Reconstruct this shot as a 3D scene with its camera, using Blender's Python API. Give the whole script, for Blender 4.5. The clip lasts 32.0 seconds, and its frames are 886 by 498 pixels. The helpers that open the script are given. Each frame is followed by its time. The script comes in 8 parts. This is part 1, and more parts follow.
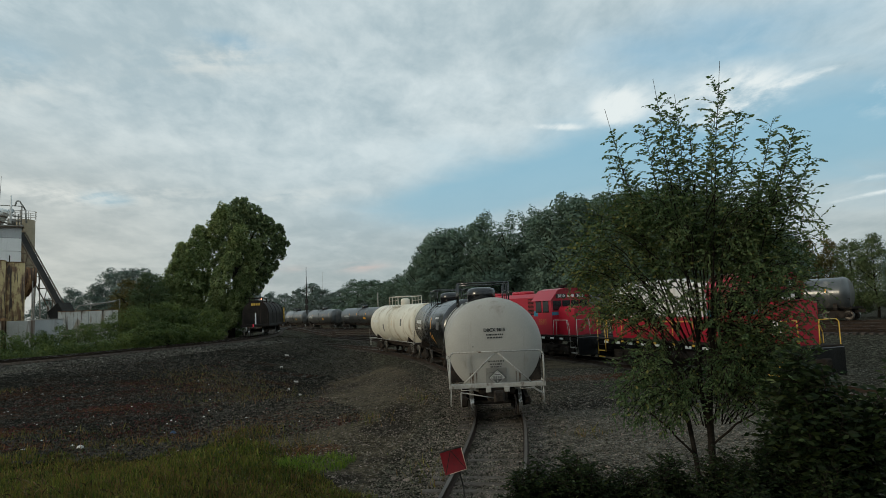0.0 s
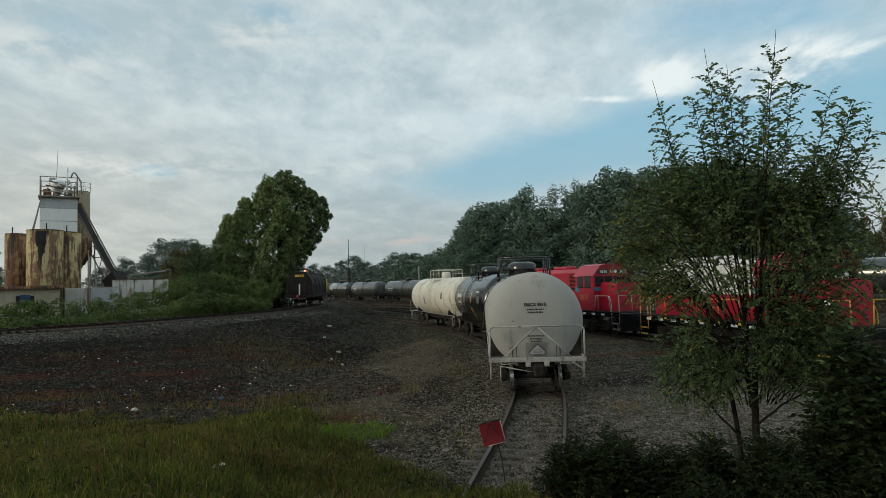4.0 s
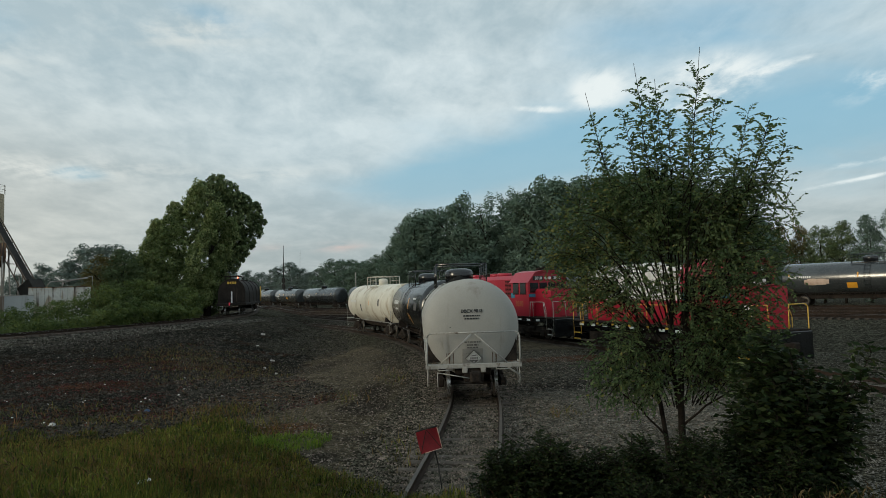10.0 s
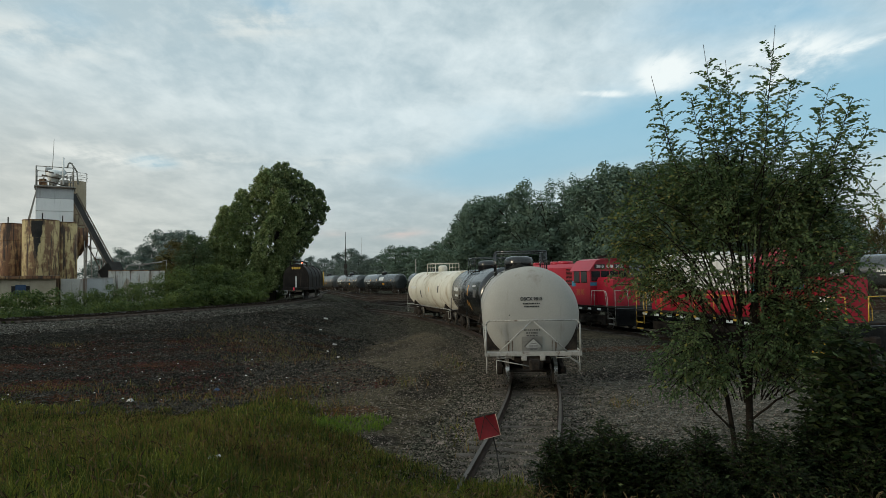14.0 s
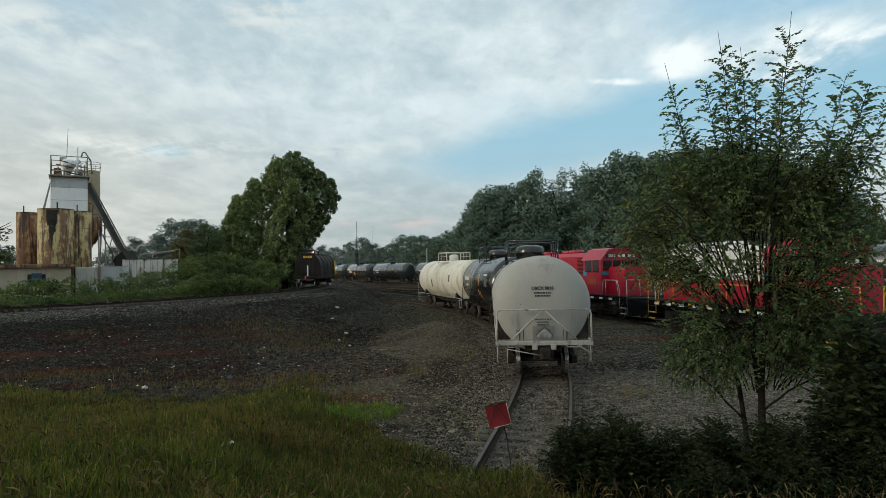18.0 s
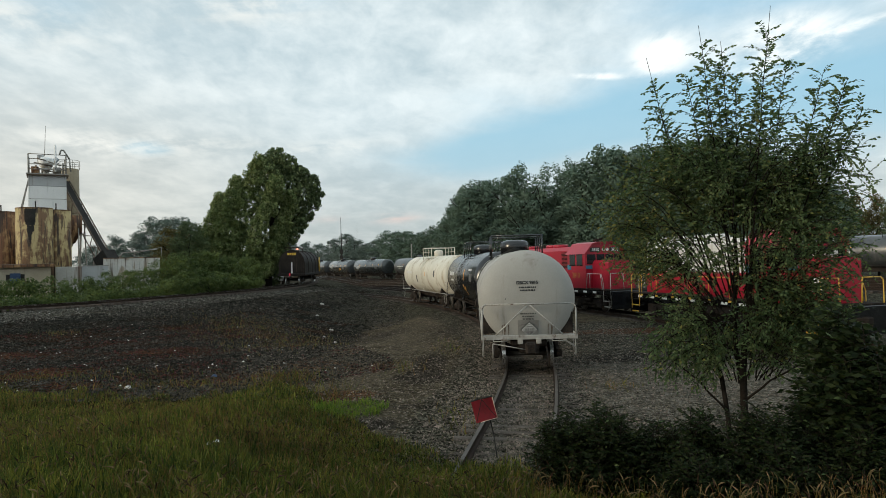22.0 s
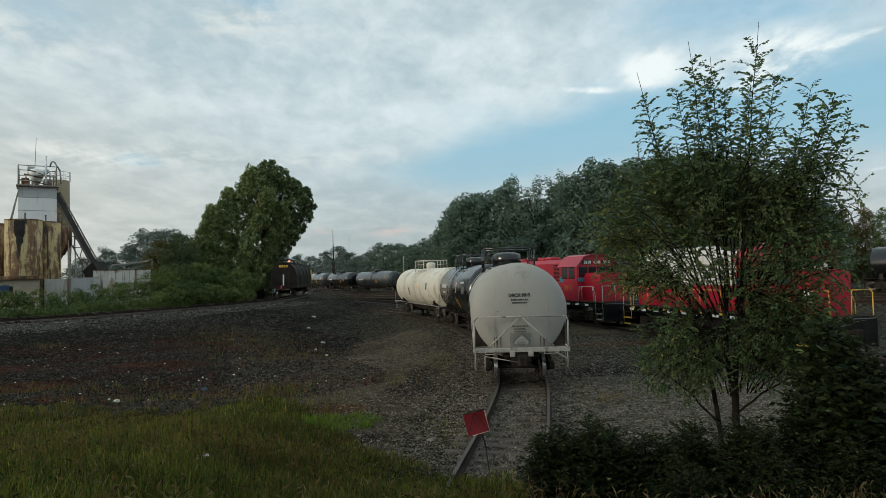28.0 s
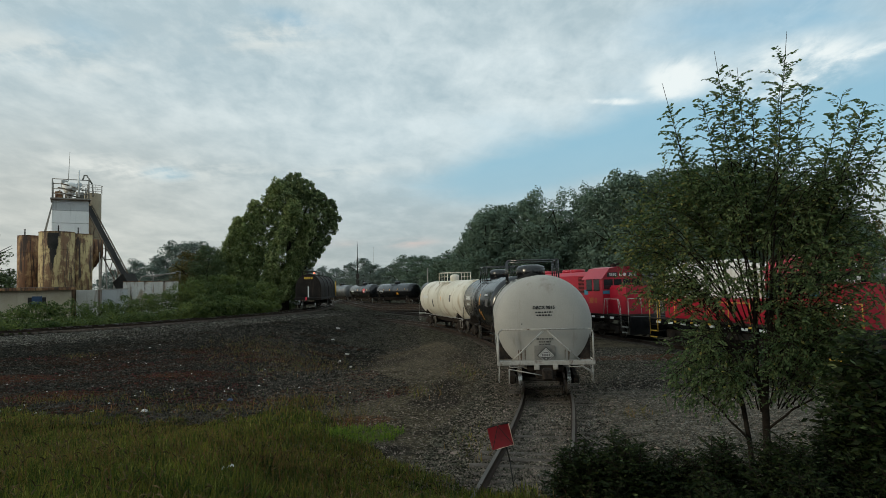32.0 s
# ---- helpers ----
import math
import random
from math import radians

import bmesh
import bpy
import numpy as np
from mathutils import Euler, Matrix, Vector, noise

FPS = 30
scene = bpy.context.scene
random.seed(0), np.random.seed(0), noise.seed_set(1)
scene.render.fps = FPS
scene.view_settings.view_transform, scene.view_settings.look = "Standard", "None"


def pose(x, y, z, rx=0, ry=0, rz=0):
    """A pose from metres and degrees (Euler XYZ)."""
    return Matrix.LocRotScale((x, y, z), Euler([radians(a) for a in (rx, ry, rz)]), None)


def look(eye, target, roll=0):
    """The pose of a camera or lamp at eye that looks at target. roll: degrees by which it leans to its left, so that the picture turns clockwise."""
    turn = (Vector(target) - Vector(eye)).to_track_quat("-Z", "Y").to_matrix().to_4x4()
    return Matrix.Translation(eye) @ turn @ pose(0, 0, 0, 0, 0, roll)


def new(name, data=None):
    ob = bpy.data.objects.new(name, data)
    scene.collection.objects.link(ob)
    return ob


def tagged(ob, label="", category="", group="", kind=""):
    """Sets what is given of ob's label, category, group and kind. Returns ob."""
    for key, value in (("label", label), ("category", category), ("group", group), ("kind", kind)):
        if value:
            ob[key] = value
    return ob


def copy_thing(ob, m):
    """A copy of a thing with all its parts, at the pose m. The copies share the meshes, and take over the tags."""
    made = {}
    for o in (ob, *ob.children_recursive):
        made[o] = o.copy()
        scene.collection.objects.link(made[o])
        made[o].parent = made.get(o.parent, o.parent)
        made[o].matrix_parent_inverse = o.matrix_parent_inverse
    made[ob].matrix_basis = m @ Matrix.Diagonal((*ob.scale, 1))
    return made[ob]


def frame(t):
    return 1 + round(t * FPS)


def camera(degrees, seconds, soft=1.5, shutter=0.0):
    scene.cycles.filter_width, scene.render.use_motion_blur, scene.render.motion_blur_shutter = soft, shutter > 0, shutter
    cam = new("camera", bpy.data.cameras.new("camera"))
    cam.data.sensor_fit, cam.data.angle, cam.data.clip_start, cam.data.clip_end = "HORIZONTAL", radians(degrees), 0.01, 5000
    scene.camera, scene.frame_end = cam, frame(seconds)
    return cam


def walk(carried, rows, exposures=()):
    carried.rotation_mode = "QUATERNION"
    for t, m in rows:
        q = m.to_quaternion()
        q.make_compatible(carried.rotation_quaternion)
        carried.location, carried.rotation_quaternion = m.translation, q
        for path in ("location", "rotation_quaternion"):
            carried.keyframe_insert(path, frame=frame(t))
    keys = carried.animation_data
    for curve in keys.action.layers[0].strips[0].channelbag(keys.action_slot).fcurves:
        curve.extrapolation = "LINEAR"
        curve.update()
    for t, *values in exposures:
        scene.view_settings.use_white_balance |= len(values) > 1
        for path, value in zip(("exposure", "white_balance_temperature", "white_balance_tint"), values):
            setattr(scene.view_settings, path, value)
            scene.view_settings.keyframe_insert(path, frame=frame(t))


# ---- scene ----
EYE = (0.0, 0.0, 3.7)
cam = camera(69.0, 32.0, soft=0.35)
# seconds, yaw, pitch, roll: hand-held, standing on a grassy bank
PATH = [
    (0, -4.52, 5.20, 2.28), (0.5, -3.59, 4.75, 2.54), (1, -2.60, 3.48, 1.80), (1.5, -2.30, 3.95, 0.84),
    (2, -1.06, 2.82, 0.13), (2.5, -0.51, 2.63, 1.38), (3, -0.52, 2.88, 1.25), (3.5, -0.89, 3.04, 1.16),
    (5.5, -0.41, 2.73, 2.25), (6, 0.09, 3.56, 1.50), (6.5, 0.36, 2.64, 1.30), (7, 0.78, 3.04, 0.80),
    (7.5, 0.13, 2.59, 0.77), (8, -1.38, 1.37, 1.35), (8.5, -2.94, 2.41, 0.59), (9, -3.35, 2.55, 0.33),
    (9.5, -5.90, 2.98, 0.98), (10, -6.49, 3.44, 1.60), (10.5, -4.54, 3.15, 2.00), (11, -2.52, 3.26, 1.45),
    (11.5, -0.80, 2.91, 1.04), (12, -0.45, 2.53, 0.87), (12.5, -1.52, 1.93, 0.83), (13, -1.37, 1.85, 0.81),
    (13.5, -0.66, 2.04, 0.47), (14, -1.21, 2.41, 0.96), (14.5, -1.28, 2.43, 1.03), (16.5, -0.82, 2.10, 1.55),
    (17, -0.81, 2.28, 1.48), (17.5, 0.26, 1.22, 1.04), (18, -0.23, 1.46, 0.86), (18.5, -0.15, 1.15, 1.12),
    (19, -1.00, 1.01, 1.11), (19.5, -0.77, 0.77, 0.42), (20, -1.00, 0.92, 0.13), (20.5, -1.49, 1.10, 0.43),
    (21, -1.51, 1.63, 0.70), (21.5, -1.78, 1.56, 1.11), (22, -1.58, 1.03, 1.48), (22.5, -2.93, 0.80, 1.50),
    (23, -3.48, 1.43, 0.86), (23.5, 0.94, 0.09, 0.68), (24, 1.40, -0.27, 0.06), (24.5, 0.93, -0.20, -0.18),
    (25, 0.18, 0.46, 0.36), (25.5, -1.30, 1.17, 0.44), (27.5, -2.38, 2.58, 1.22), (28, -2.27, 2.12, 1.42),
    (28.5, -0.37, 2.98, 1.32), (29, 0.58, 1.66, 0.50), (29.5, -0.57, 3.14, -0.89), (30, -0.22, 3.19, 0.14),
    (30.5, 0.93, 2.84, 0.51), (31, -0.26, 3.34, 1.10), (31.5, -0.80, 3.23, 1.01), (32, -0.16, 3.24, 1.29),
]
walk(cam, [(t, pose(*EYE, 90 + pitch, roll, yaw)) for t, yaw, pitch, roll in PATH],
     exposures=[(0, -0.08, 6250, 5), (6, 0.0, 6250, 5), (10, -0.03, 6250, 5), (14, 0.08, 6250, 5), (17, 0.13, 6250, 5), (20, 0.21, 6300, 6), (24, 0.36, 6450, 8), (25.5, 0.30, 6400, 7), (28, 0.08, 6250, 5), (32, 0.03, 6250, 5)])

# ---- sky, sun ----
def node(tree, kind, x=0, **values):
    n = tree.nodes.new(kind)
    n.location = (x, 0)
    for key, value in values.items():
        n.inputs[key].default_value = value
    return n


def maths(tree, op, a, b=None, c=None, clamp=False):
    n = tree.nodes.new("ShaderNodeMath")
    n.operation, n.use_clamp = op, clamp
    for i, v in enumerate((a, b, c)):
        if v is None:
            continue
        if isinstance(v, (int, float)):
            n.inputs[i].default_value = v
        else:
            tree.links.new(v, n.inputs[i])
    return n.outputs[0]


def blend(tree, fac, a, b, mode="MIX"):
    n = tree.nodes.new("ShaderNodeMix")
    n.data_type, n.blend_type = "RGBA", mode
    for i, v in ((0, fac), (6, a), (7, b)):
        if isinstance(v, (int, float)):
            n.inputs[i].default_value = v
        elif isinstance(v, tuple):
            n.inputs[i].default_value = (*v, 1)
        else:
            tree.links.new(v, n.inputs[i])
    return n.outputs[2]


def ramp(tree, value, low, high):
    n = tree.nodes.new("ShaderNodeMapRange")
    n.interpolation_type = "SMOOTHSTEP"
    tree.links.new(value, n.inputs[0])
    n.inputs[1].default_value, n.inputs[2].default_value = low, high
    return n.outputs[0]


def noise_at(tree, vector, scale, detail=4.0, rough=0.55, distortion=0.0):
    n = tree.nodes.new("ShaderNodeTexNoise")
    n.inputs["Scale"].default_value, n.inputs["Detail"].default_value = scale, detail
    n.inputs["Roughness"].default_value, n.inputs["Distortion"].default_value = rough, distortion
    tree.links.new(vector, n.inputs["Vector"])
    return n.outputs["Fac"]


SUN_AZ, SUN_EL = -112.0, 13.0   # degrees right of the y axis, and above the horizon


def make_sky():
    world = bpy.data.worlds.new("evening_sky")
    scene.world = world
    world.use_nodes = True
    t = world.node_tree
    t.nodes.clear()
    coord = t.nodes.new("ShaderNodeTexCoord").outputs["Generated"]
    split = t.nodes.new("ShaderNodeSeparateXYZ")
    t.links.new(coord, split.inputs[0])
    x, y, z = split.outputs
    up = maths(t, "MAXIMUM", z, 0.0)
    # the cloud deck: direction laid out on a flat layer overhead
    deep = maths(t, "ADD", up, 0.20)
    flat = t.nodes.new("ShaderNodeCombineXYZ")
    t.links.new(maths(t, "DIVIDE", x, deep), flat.inputs[0])
    t.links.new(maths(t, "DIVIDE", y, deep), flat.inputs[1])
    deck = flat.outputs[0]
    az = maths(t, "ARCTAN2", x, y)      # radians to the right
    el = maths(t, "ARCSINE", z)

    def streak(stretch, turn, offset):
        m = t.nodes.new("ShaderNodeMapping")
        m.inputs["Rotation"].default_value = (0, 0, radians(turn))
        m.inputs["Scale"].default_value = stretch
        m.inputs["Location"].default_value = offset
        t.links.new(deck, m.inputs["Vector"])
        return m.outputs[0]

    def spot(a, e, wide, high, lean=0.0):
        """A soft oval round a direction, in degrees."""
        da = maths(t, "SUBTRACT", az, radians(a))
        de = maths(t, "SUBTRACT", maths(t, "SUBTRACT", el, radians(e)), maths(t, "MULTIPLY", da, lean))
        u = maths(t, "DIVIDE", da, radians(wide))
        v = maths(t, "DIVIDE", de, radians(high))
        r = maths(t, "ADD", maths(t, "MULTIPLY", u, u), maths(t, "MULTIPLY", v, v))
        return maths(t, "POWER", 2.718, maths(t, "MULTIPLY", r, -1.0))

    sky = t.nodes.new("ShaderNodeTexSky")
    sky.sky_type, sky.sun_disc = "NISHITA", False
    sky.sun_elevation, sky.sun_rotation = radians(SUN_EL), radians(SUN_AZ)
    sky.air_density, sky.dust_density, sky.ozone_density = 1.0, 1.5, 2.0

    broad = noise_at(t, streak((1.0, 1.25, 1), 20, (3.1, 1.4, 0)), 0.55, 5, 0.55, 0.4)
    fine = noise_at(t, streak((1.0, 1.5, 1), 24, (0.3, 7.1, 0)), 2.1, 7, 0.52, 0.25)
    wisps = noise_at(t, streak((0.8, 3.4, 1), 28, (4.2, 2.2, 0)), 1.6, 7, 0.62, 1.1)
    puffs = noise_at(t, streak((1.6, 1.0, 1), -30, (1.2, 5.5, 0)), 4.5, 6, 0.6, 0.25)

    # blue openings: a long band rising to the right, smaller ones elsewhere
    gap = maths(t, "ADD", spot(7, 9.6, 12, 2.6, 0.14), spot(26, 12.0, 14, 4.2, 0.0))
    gap = maths(t, "ADD", gap, maths(t, "MULTIPLY", spot(42, 12.0, 10, 4.6), 0.9))
    gap = maths(t, "ADD", gap, maths(t, "MULTIPLY", spot(27, 21.0, 14, 3.4, -0.05), 0.70))
    gap = maths(t, "ADD", gap, maths(t, "MULTIPLY", spot(-23.0, 9.6, 2.4, 0.7, 0.0), 0.95))
    gap = maths(t, "ADD", gap, maths(t, "MULTIPLY", spot(-29.0, 20.0, 5.0, 2.2, 0.1), 0.68))
    gap = maths(t, "ADD", gap, maths(t, "MULTIPLY", spot(-13, 22.6, 6, 1.2, -0.1), 0.72))
    torn = maths(t, "ADD", gap, maths(t, "MULTIPLY", maths(t, "SUBTRACT", fine, 0.5), 1.0))
    torn = maths(t, "ADD", torn, maths(t, "MULTIPLY", maths(t, "SUBTRACT", broad, 0.5), 1.0))
    cover = maths(t, "SUBTRACT", 1.0, maths(t, "MULTIPLY", ramp(t, torn, 0.10, 1.05), 0.92))

    # grey undersides to pale tops
    tone = maths(t, "ADD", maths(t, "MULTIPLY", broad, 0.48), maths(t, "MULTIPLY", fine, 0.34))
    tone = ramp(t, maths(t, "ADD", tone, maths(t, "MULTIPLY", puffs, 0.34)), 0.43, 0.73)
    ripple = noise_at(t, streak((1.5, 1.0, 1), -24, (2.2, 3.7, 0)), 9.0, 6, 0.62, 0.3)
    high = ramp(t, el, radians(9), radians(20))
    tone = maths(t, "ADD", tone, maths(t, "MULTIPLY", maths(t, "MULTIPLY", maths(t, "SUBTRACT", ripple, 0.5), 1.15), high), clamp=True)
    cloud = blend(t, tone, (0.490, 0.585, 0.625), (0.775, 0.835, 0.845))
    low = ramp(t, el, radians(0), radians(14))
    cloud = blend(t, low, blend(t, tone, (0.410, 0.455, 0.460), (0.530, 0.560, 0.555)), cloud)
    side = ramp(t, maths(t, "MULTIPLY", az, -1.0), radians(2), radians(34))
    cloud = blend(t, maths(t, "MULTIPLY", maths(t, "MULTIPLY", side, 0.80), maths(t, "SUBTRACT", 1.0, ramp(t, el, radians(6), radians(20)))), cloud, blend(t, tone, (0.535, 0.530, 0.490), (0.760, 0.730, 0.660)))
    blue = blend(t, low, (0.46, 0.56, 0.60), blend(t, ramp(t, el, radians(8), radians(28)), (0.315, 0.545, 0.675), (0.255, 0.475, 0.660)))
    colour = blend(t, cover, blue, cloud)

    # lit cloud heads and streaks
    ragged = ramp(t, maths(t, "ADD", maths(t, "MULTIPLY", fine, 0.55), maths(t, "MULTIPLY", puffs, 0.45)), 0.38, 0.62)
    bright = maths(t, "ADD", spot(20.6, 16.5, 2.5, 1.7, 0.1), spot(29.5, 16.0, 5.0, 2.3, 0.06))
    bright = maths(t, "ADD", bright, maths(t, "MULTIPLY", spot(15.2, 15.3, 2.4, 0.35, -0.1), 0.8))
    bright = maths(t, "ADD", bright, maths(t, "MULTIPLY", spot(36.5, 16.6, 4.0, 0.35, 0.15), 0.55))
    bright = maths(t, "ADD", bright, maths(t, "MULTIPLY", spot(42.0, 14.8, 3.4, 1.6, 0.3), 0.9))
    bright = maths(t, "ADD", bright, maths(t, "MULTIPLY", spot(42, 7.5, 7.0, 0.22, 0.12), 0.7))
    bright = maths(t, "ADD", bright, maths(t, "MULTIPLY", spot(42, 8.7, 8.0, 0.45, 0.1), 0.5))
    bright = maths(t, "ADD", bright, maths(t, "MULTIPLY", spot(31, 20.6, 5.5, 1.0, 0.25), 0.3))
    bright = maths(t, "ADD", bright, maths(t, "MULTIPLY", spot(10, 22.5, 14.0, 1.5, 0.15), 0.28))
    glow = ramp(t, maths(t, "MULTIPLY", bright, maths(t, "ADD", maths(t, "MULTIPLY", ragged, 0.95), 0.22)), 0.16, 0.80)
    colour = blend(t, glow, colour, (0.95, 0.97, 0.95))
    warm = maths(t, "ADD", spot(-26.5, 9.8, 5.0, 0.8, -0.05), maths(t, "MULTIPLY", spot(-18.6, 10.2, 4, 0.6), 0.6))
    warm = maths(t, "ADD", warm, maths(t, "MULTIPLY", spot(-15, 21.4, 6.0, 1.5, 0.12), 0.9))
    warm = maths(t, "ADD", warm, maths(t, "MULTIPLY", spot(-32, 18.0, 6.0, 1.7, 0.0), 0.75))
    warm = maths(t, "ADD", warm, maths(t, "MULTIPLY", spot(-9.0, 10.0, 5.0, 0.6, 0.1), 0.45))
    warm = maths(t, "MULTIPLY", warm, ramp(t, maths(t, "ADD", maths(t, "MULTIPLY", wisps, 0.45), maths(t, "MULTIPLY", puffs, 0.55)), 0.40, 0.60))
    colour = blend(t, maths(t, "MULTIPLY", warm, 0.9), colour, (0.90, 0.88, 0.82))
    pink = maths(t, "ADD", spot(-2.6, 3.8, 2.0, 0.40, 0.04), maths(t, "MULTIPLY", spot(-8.2, 3.8, 1.2, 0.35), 0.5))
    pink = maths(t, "MULTIPLY", pink, ramp(t, fine, 0.34, 0.62))
    colour = blend(t, maths(t, "MULTIPLY", pink, 0.8), colour, (0.74, 0.57, 0.52))

    clear = node(t, "ShaderNodeBackground", Strength=0.07)
    t.links.new(sky.outputs[0], clear.inputs[0])
    deck_light = node(t, "ShaderNodeBackground", Strength=1.0)
    t.links.new(colour, deck_light.inputs[0])
    mix = node(t, "ShaderNodeMixShader", Fac=0.9)
    t.links.new(clear.outputs[0], mix.inputs[1])
    t.links.new(deck_light.outputs[0], mix.inputs[2])
    out = t.nodes.new("ShaderNodeOutputWorld")
    t.links.new(mix.outputs[0], out.inputs[0])


make_sky()
sun = new("sun", bpy.data.lights.new("sun", "SUN"))
sun.data.energy, sun.data.angle, sun.data.color = 1.25, radians(12), (1.0, 0.84, 0.62)
sun.matrix_world = look((0, 0, 0), (-math.sin(radians(SUN_AZ)) * math.cos(radians(SUN_EL)),
                                    -math.cos(radians(SUN_AZ)) * math.cos(radians(SUN_EL)), -math.sin(radians(SUN_EL))))


# ---- materials ----
def material(name, dark, light, rough=0.7, metal=0.0, coarse=0.6, fine=14.0, bump=0.1, stain=None, stain_amount=0.0,
             streaks=False, run=0.07, gloss_var=0.12, vary=0.0, random_tint=None, through_light=0.0, spec=0.5, coat=0.0):
    """A painted, worn or natural surface: two scales of tone, stains or runs, and fine relief."""
    m = bpy.data.materials.new(name)
    m.use_nodes = True
    t = m.node_tree
    bsdf = t.nodes["Principled BSDF"]
    co = t.nodes.new("ShaderNodeTexCoord").outputs["Object"]
    big = noise_at(t, co, coarse, 4, 0.6, 0.2)
    small = noise_at(t, co, fine, 5, 0.65)
    f = maths(t, "ADD", maths(t, "MULTIPLY", big, 0.6), maths(t, "MULTIPLY", small, 0.4))
    colour = blend(t, ramp(t, f, 0.32, 0.68), dark, light)
    if stain:
        vec = co
        if streaks:
            mp = t.nodes.new("ShaderNodeMapping")
            mp.inputs["Scale"].default_value = (1.0, 1.0, run)
            t.links.new(co, mp.inputs["Vector"])
            vec = mp.outputs[0]
        s = noise_at(t, vec, coarse * 3.1, 5, 0.62, 0.3)
        s = maths(t, "ADD", maths(t, "MULTIPLY", s, 0.8), maths(t, "MULTIPLY", big, 0.2))
        colour = blend(t, ramp(t, s, 0.62 - 0.22 * stain_amount, 0.74 - 0.16 * stain_amount), colour, stain)
    if random_tint:
        info = t.nodes.new("ShaderNodeObjectInfo").outputs["Random"]
        colour = blend(t, maths(t, "MULTIPLY", info, vary), colour, random_tint)
    elif vary:
        isl = t.nodes.new("ShaderNodeNewGeometry").outputs["Random Per Island"]
        hsv = t.nodes.new("ShaderNodeHueSaturation")
        t.links.new(colour, hsv.inputs["Color"])
        t.links.new(maths(t, "ADD", maths(t, "MULTIPLY", isl, 2 * vary), 1.0 - vary), hsv.inputs["Value"])
        t.links.new(maths(t, "ADD", maths(t, "MULTIPLY", isl, -0.06 * vary / 0.4), 0.5 + 0.02 * vary / 0.4), hsv.inputs["Hue"])
        colour = hsv.outputs[0]
    t.links.new(colour, bsdf.inputs["Base Color"])
    t.links.new(maths(t, "ADD", maths(t, "MULTIPLY", small, gloss_var * 2), rough - gloss_var, clamp=True), bsdf.inputs["Roughness"])
    bsdf.inputs["Metallic"].default_value = metal
    bsdf.inputs["Specular IOR Level"].default_value = spec
    bsdf.inputs["Coat Weight"].default_value = coat
    bsdf.inputs["Coat Roughness"].default_value = 0.16
    if bump:
        b = node(t, "ShaderNodeBump", Strength=min(1.0, bump * 4), Distance=0.02)
        t.links.new(small, b.inputs["Height"])
        t.links.new(b.outputs[0], bsdf.inputs["Normal"])
    if through_light:
        tr = t.nodes.new("ShaderNodeBsdfTranslucent")
        t.links.new(blend(t, 0.5, colour, (0.08, 0.15, 0.05)), tr.inputs[0])
        mix = node(t, "ShaderNodeMixShader", Fac=through_light)
        t.links.new(bsdf.outputs[0], mix.inputs[1])
        t.links.new(tr.outputs[0], mix.inputs[2])
        t.links.new(mix.outputs[0], t.nodes["Material Output"].inputs[0])
        bsdf.inputs["Specular IOR Level"].default_value = 0.12
    return m


def glass(name):
    m = bpy.data.materials.new(name)
    m.use_nodes = True
    b = m.node_tree.nodes["Principled BSDF"]
    b.inputs["Base Color"].default_value = (0.012, 0.014, 0.016, 1)
    b.inputs["Roughness"].default_value = 0.06
    return m


def glowing(name, colour, strength):
    m = bpy.data.materials.new(name)
    m.use_nodes = True
    b = m.node_tree.nodes["Principled BSDF"]
    b.inputs["Base Color"].default_value = (*colour, 1)
    b.inputs["Emission Color"].default_value = (*colour, 1)
    b.inputs["Emission Strength"].default_value = strength
    return m


GREY_TANK = material("grey_tank_paint", (0.295, 0.287, 0.262), (0.375, 0.363, 0.334), 0.6, coarse=0.5, fine=30, bump=0.01, stain=(0.18, 0.145, 0.115), stain_amount=0.16, streaks=True)
PAD_PAINT = material("dull_grey_pad", (0.20, 0.195, 0.18), (0.29, 0.28, 0.26), 0.6, coarse=0.8, fine=26, bump=0.01, stain=(0.13, 0.11, 0.09), stain_amount=0.3)
SILL_PAINT = material("grimy_pale_sill_paint", (0.24, 0.23, 0.21), (0.42, 0.41, 0.38), 0.65, coarse=1.5, fine=20, bump=0.03, stain=(0.10, 0.07, 0.05), stain_amount=0.42)
CREAM_TANK = material("cream_tank_paint", (0.56, 0.53, 0.44), (0.72, 0.69, 0.60), 0.5, coarse=0.45, fine=18, bump=0.01, stain=(0.36, 0.29, 0.19), stain_amount=0.55, streaks=True, run=0.14)
BLACK_TANK = material("black_tank_paint", (0.0035, 0.004, 0.0048), (0.008, 0.0088, 0.0098), 0.22, coarse=0.5, fine=22, bump=0.004, stain=(0.022, 0.022, 0.021), stain_amount=0.2, streaks=True, spec=0.7)
DUSTY_TANK = material("dusty_black_tank_paint", (0.026, 0.030, 0.032), (0.054, 0.060, 0.062), 0.25, coarse=0.4, fine=16, bump=0.01, stain=(0.045, 0.045, 0.043), stain_amount=0.25, streaks=True, spec=0.6, coat=0.5)
SLATE_TANK = material("slate_tank_paint", (0.030, 0.034, 0.036), (0.070, 0.076, 0.078), 0.38, coarse=0.4, fine=16, bump=0.01, stain=(0.15, 0.14, 0.125), stain_amount=0.5, streaks=True, spec=0.7, coat=0.4)
UNDER = material("underframe_grime", (0.014, 0.012, 0.011), (0.045, 0.037, 0.031), 0.85, coarse=1.8, fine=18, bump=0.12, stain=(0.09, 0.055, 0.035), stain_amount=0.3, spec=0.06)
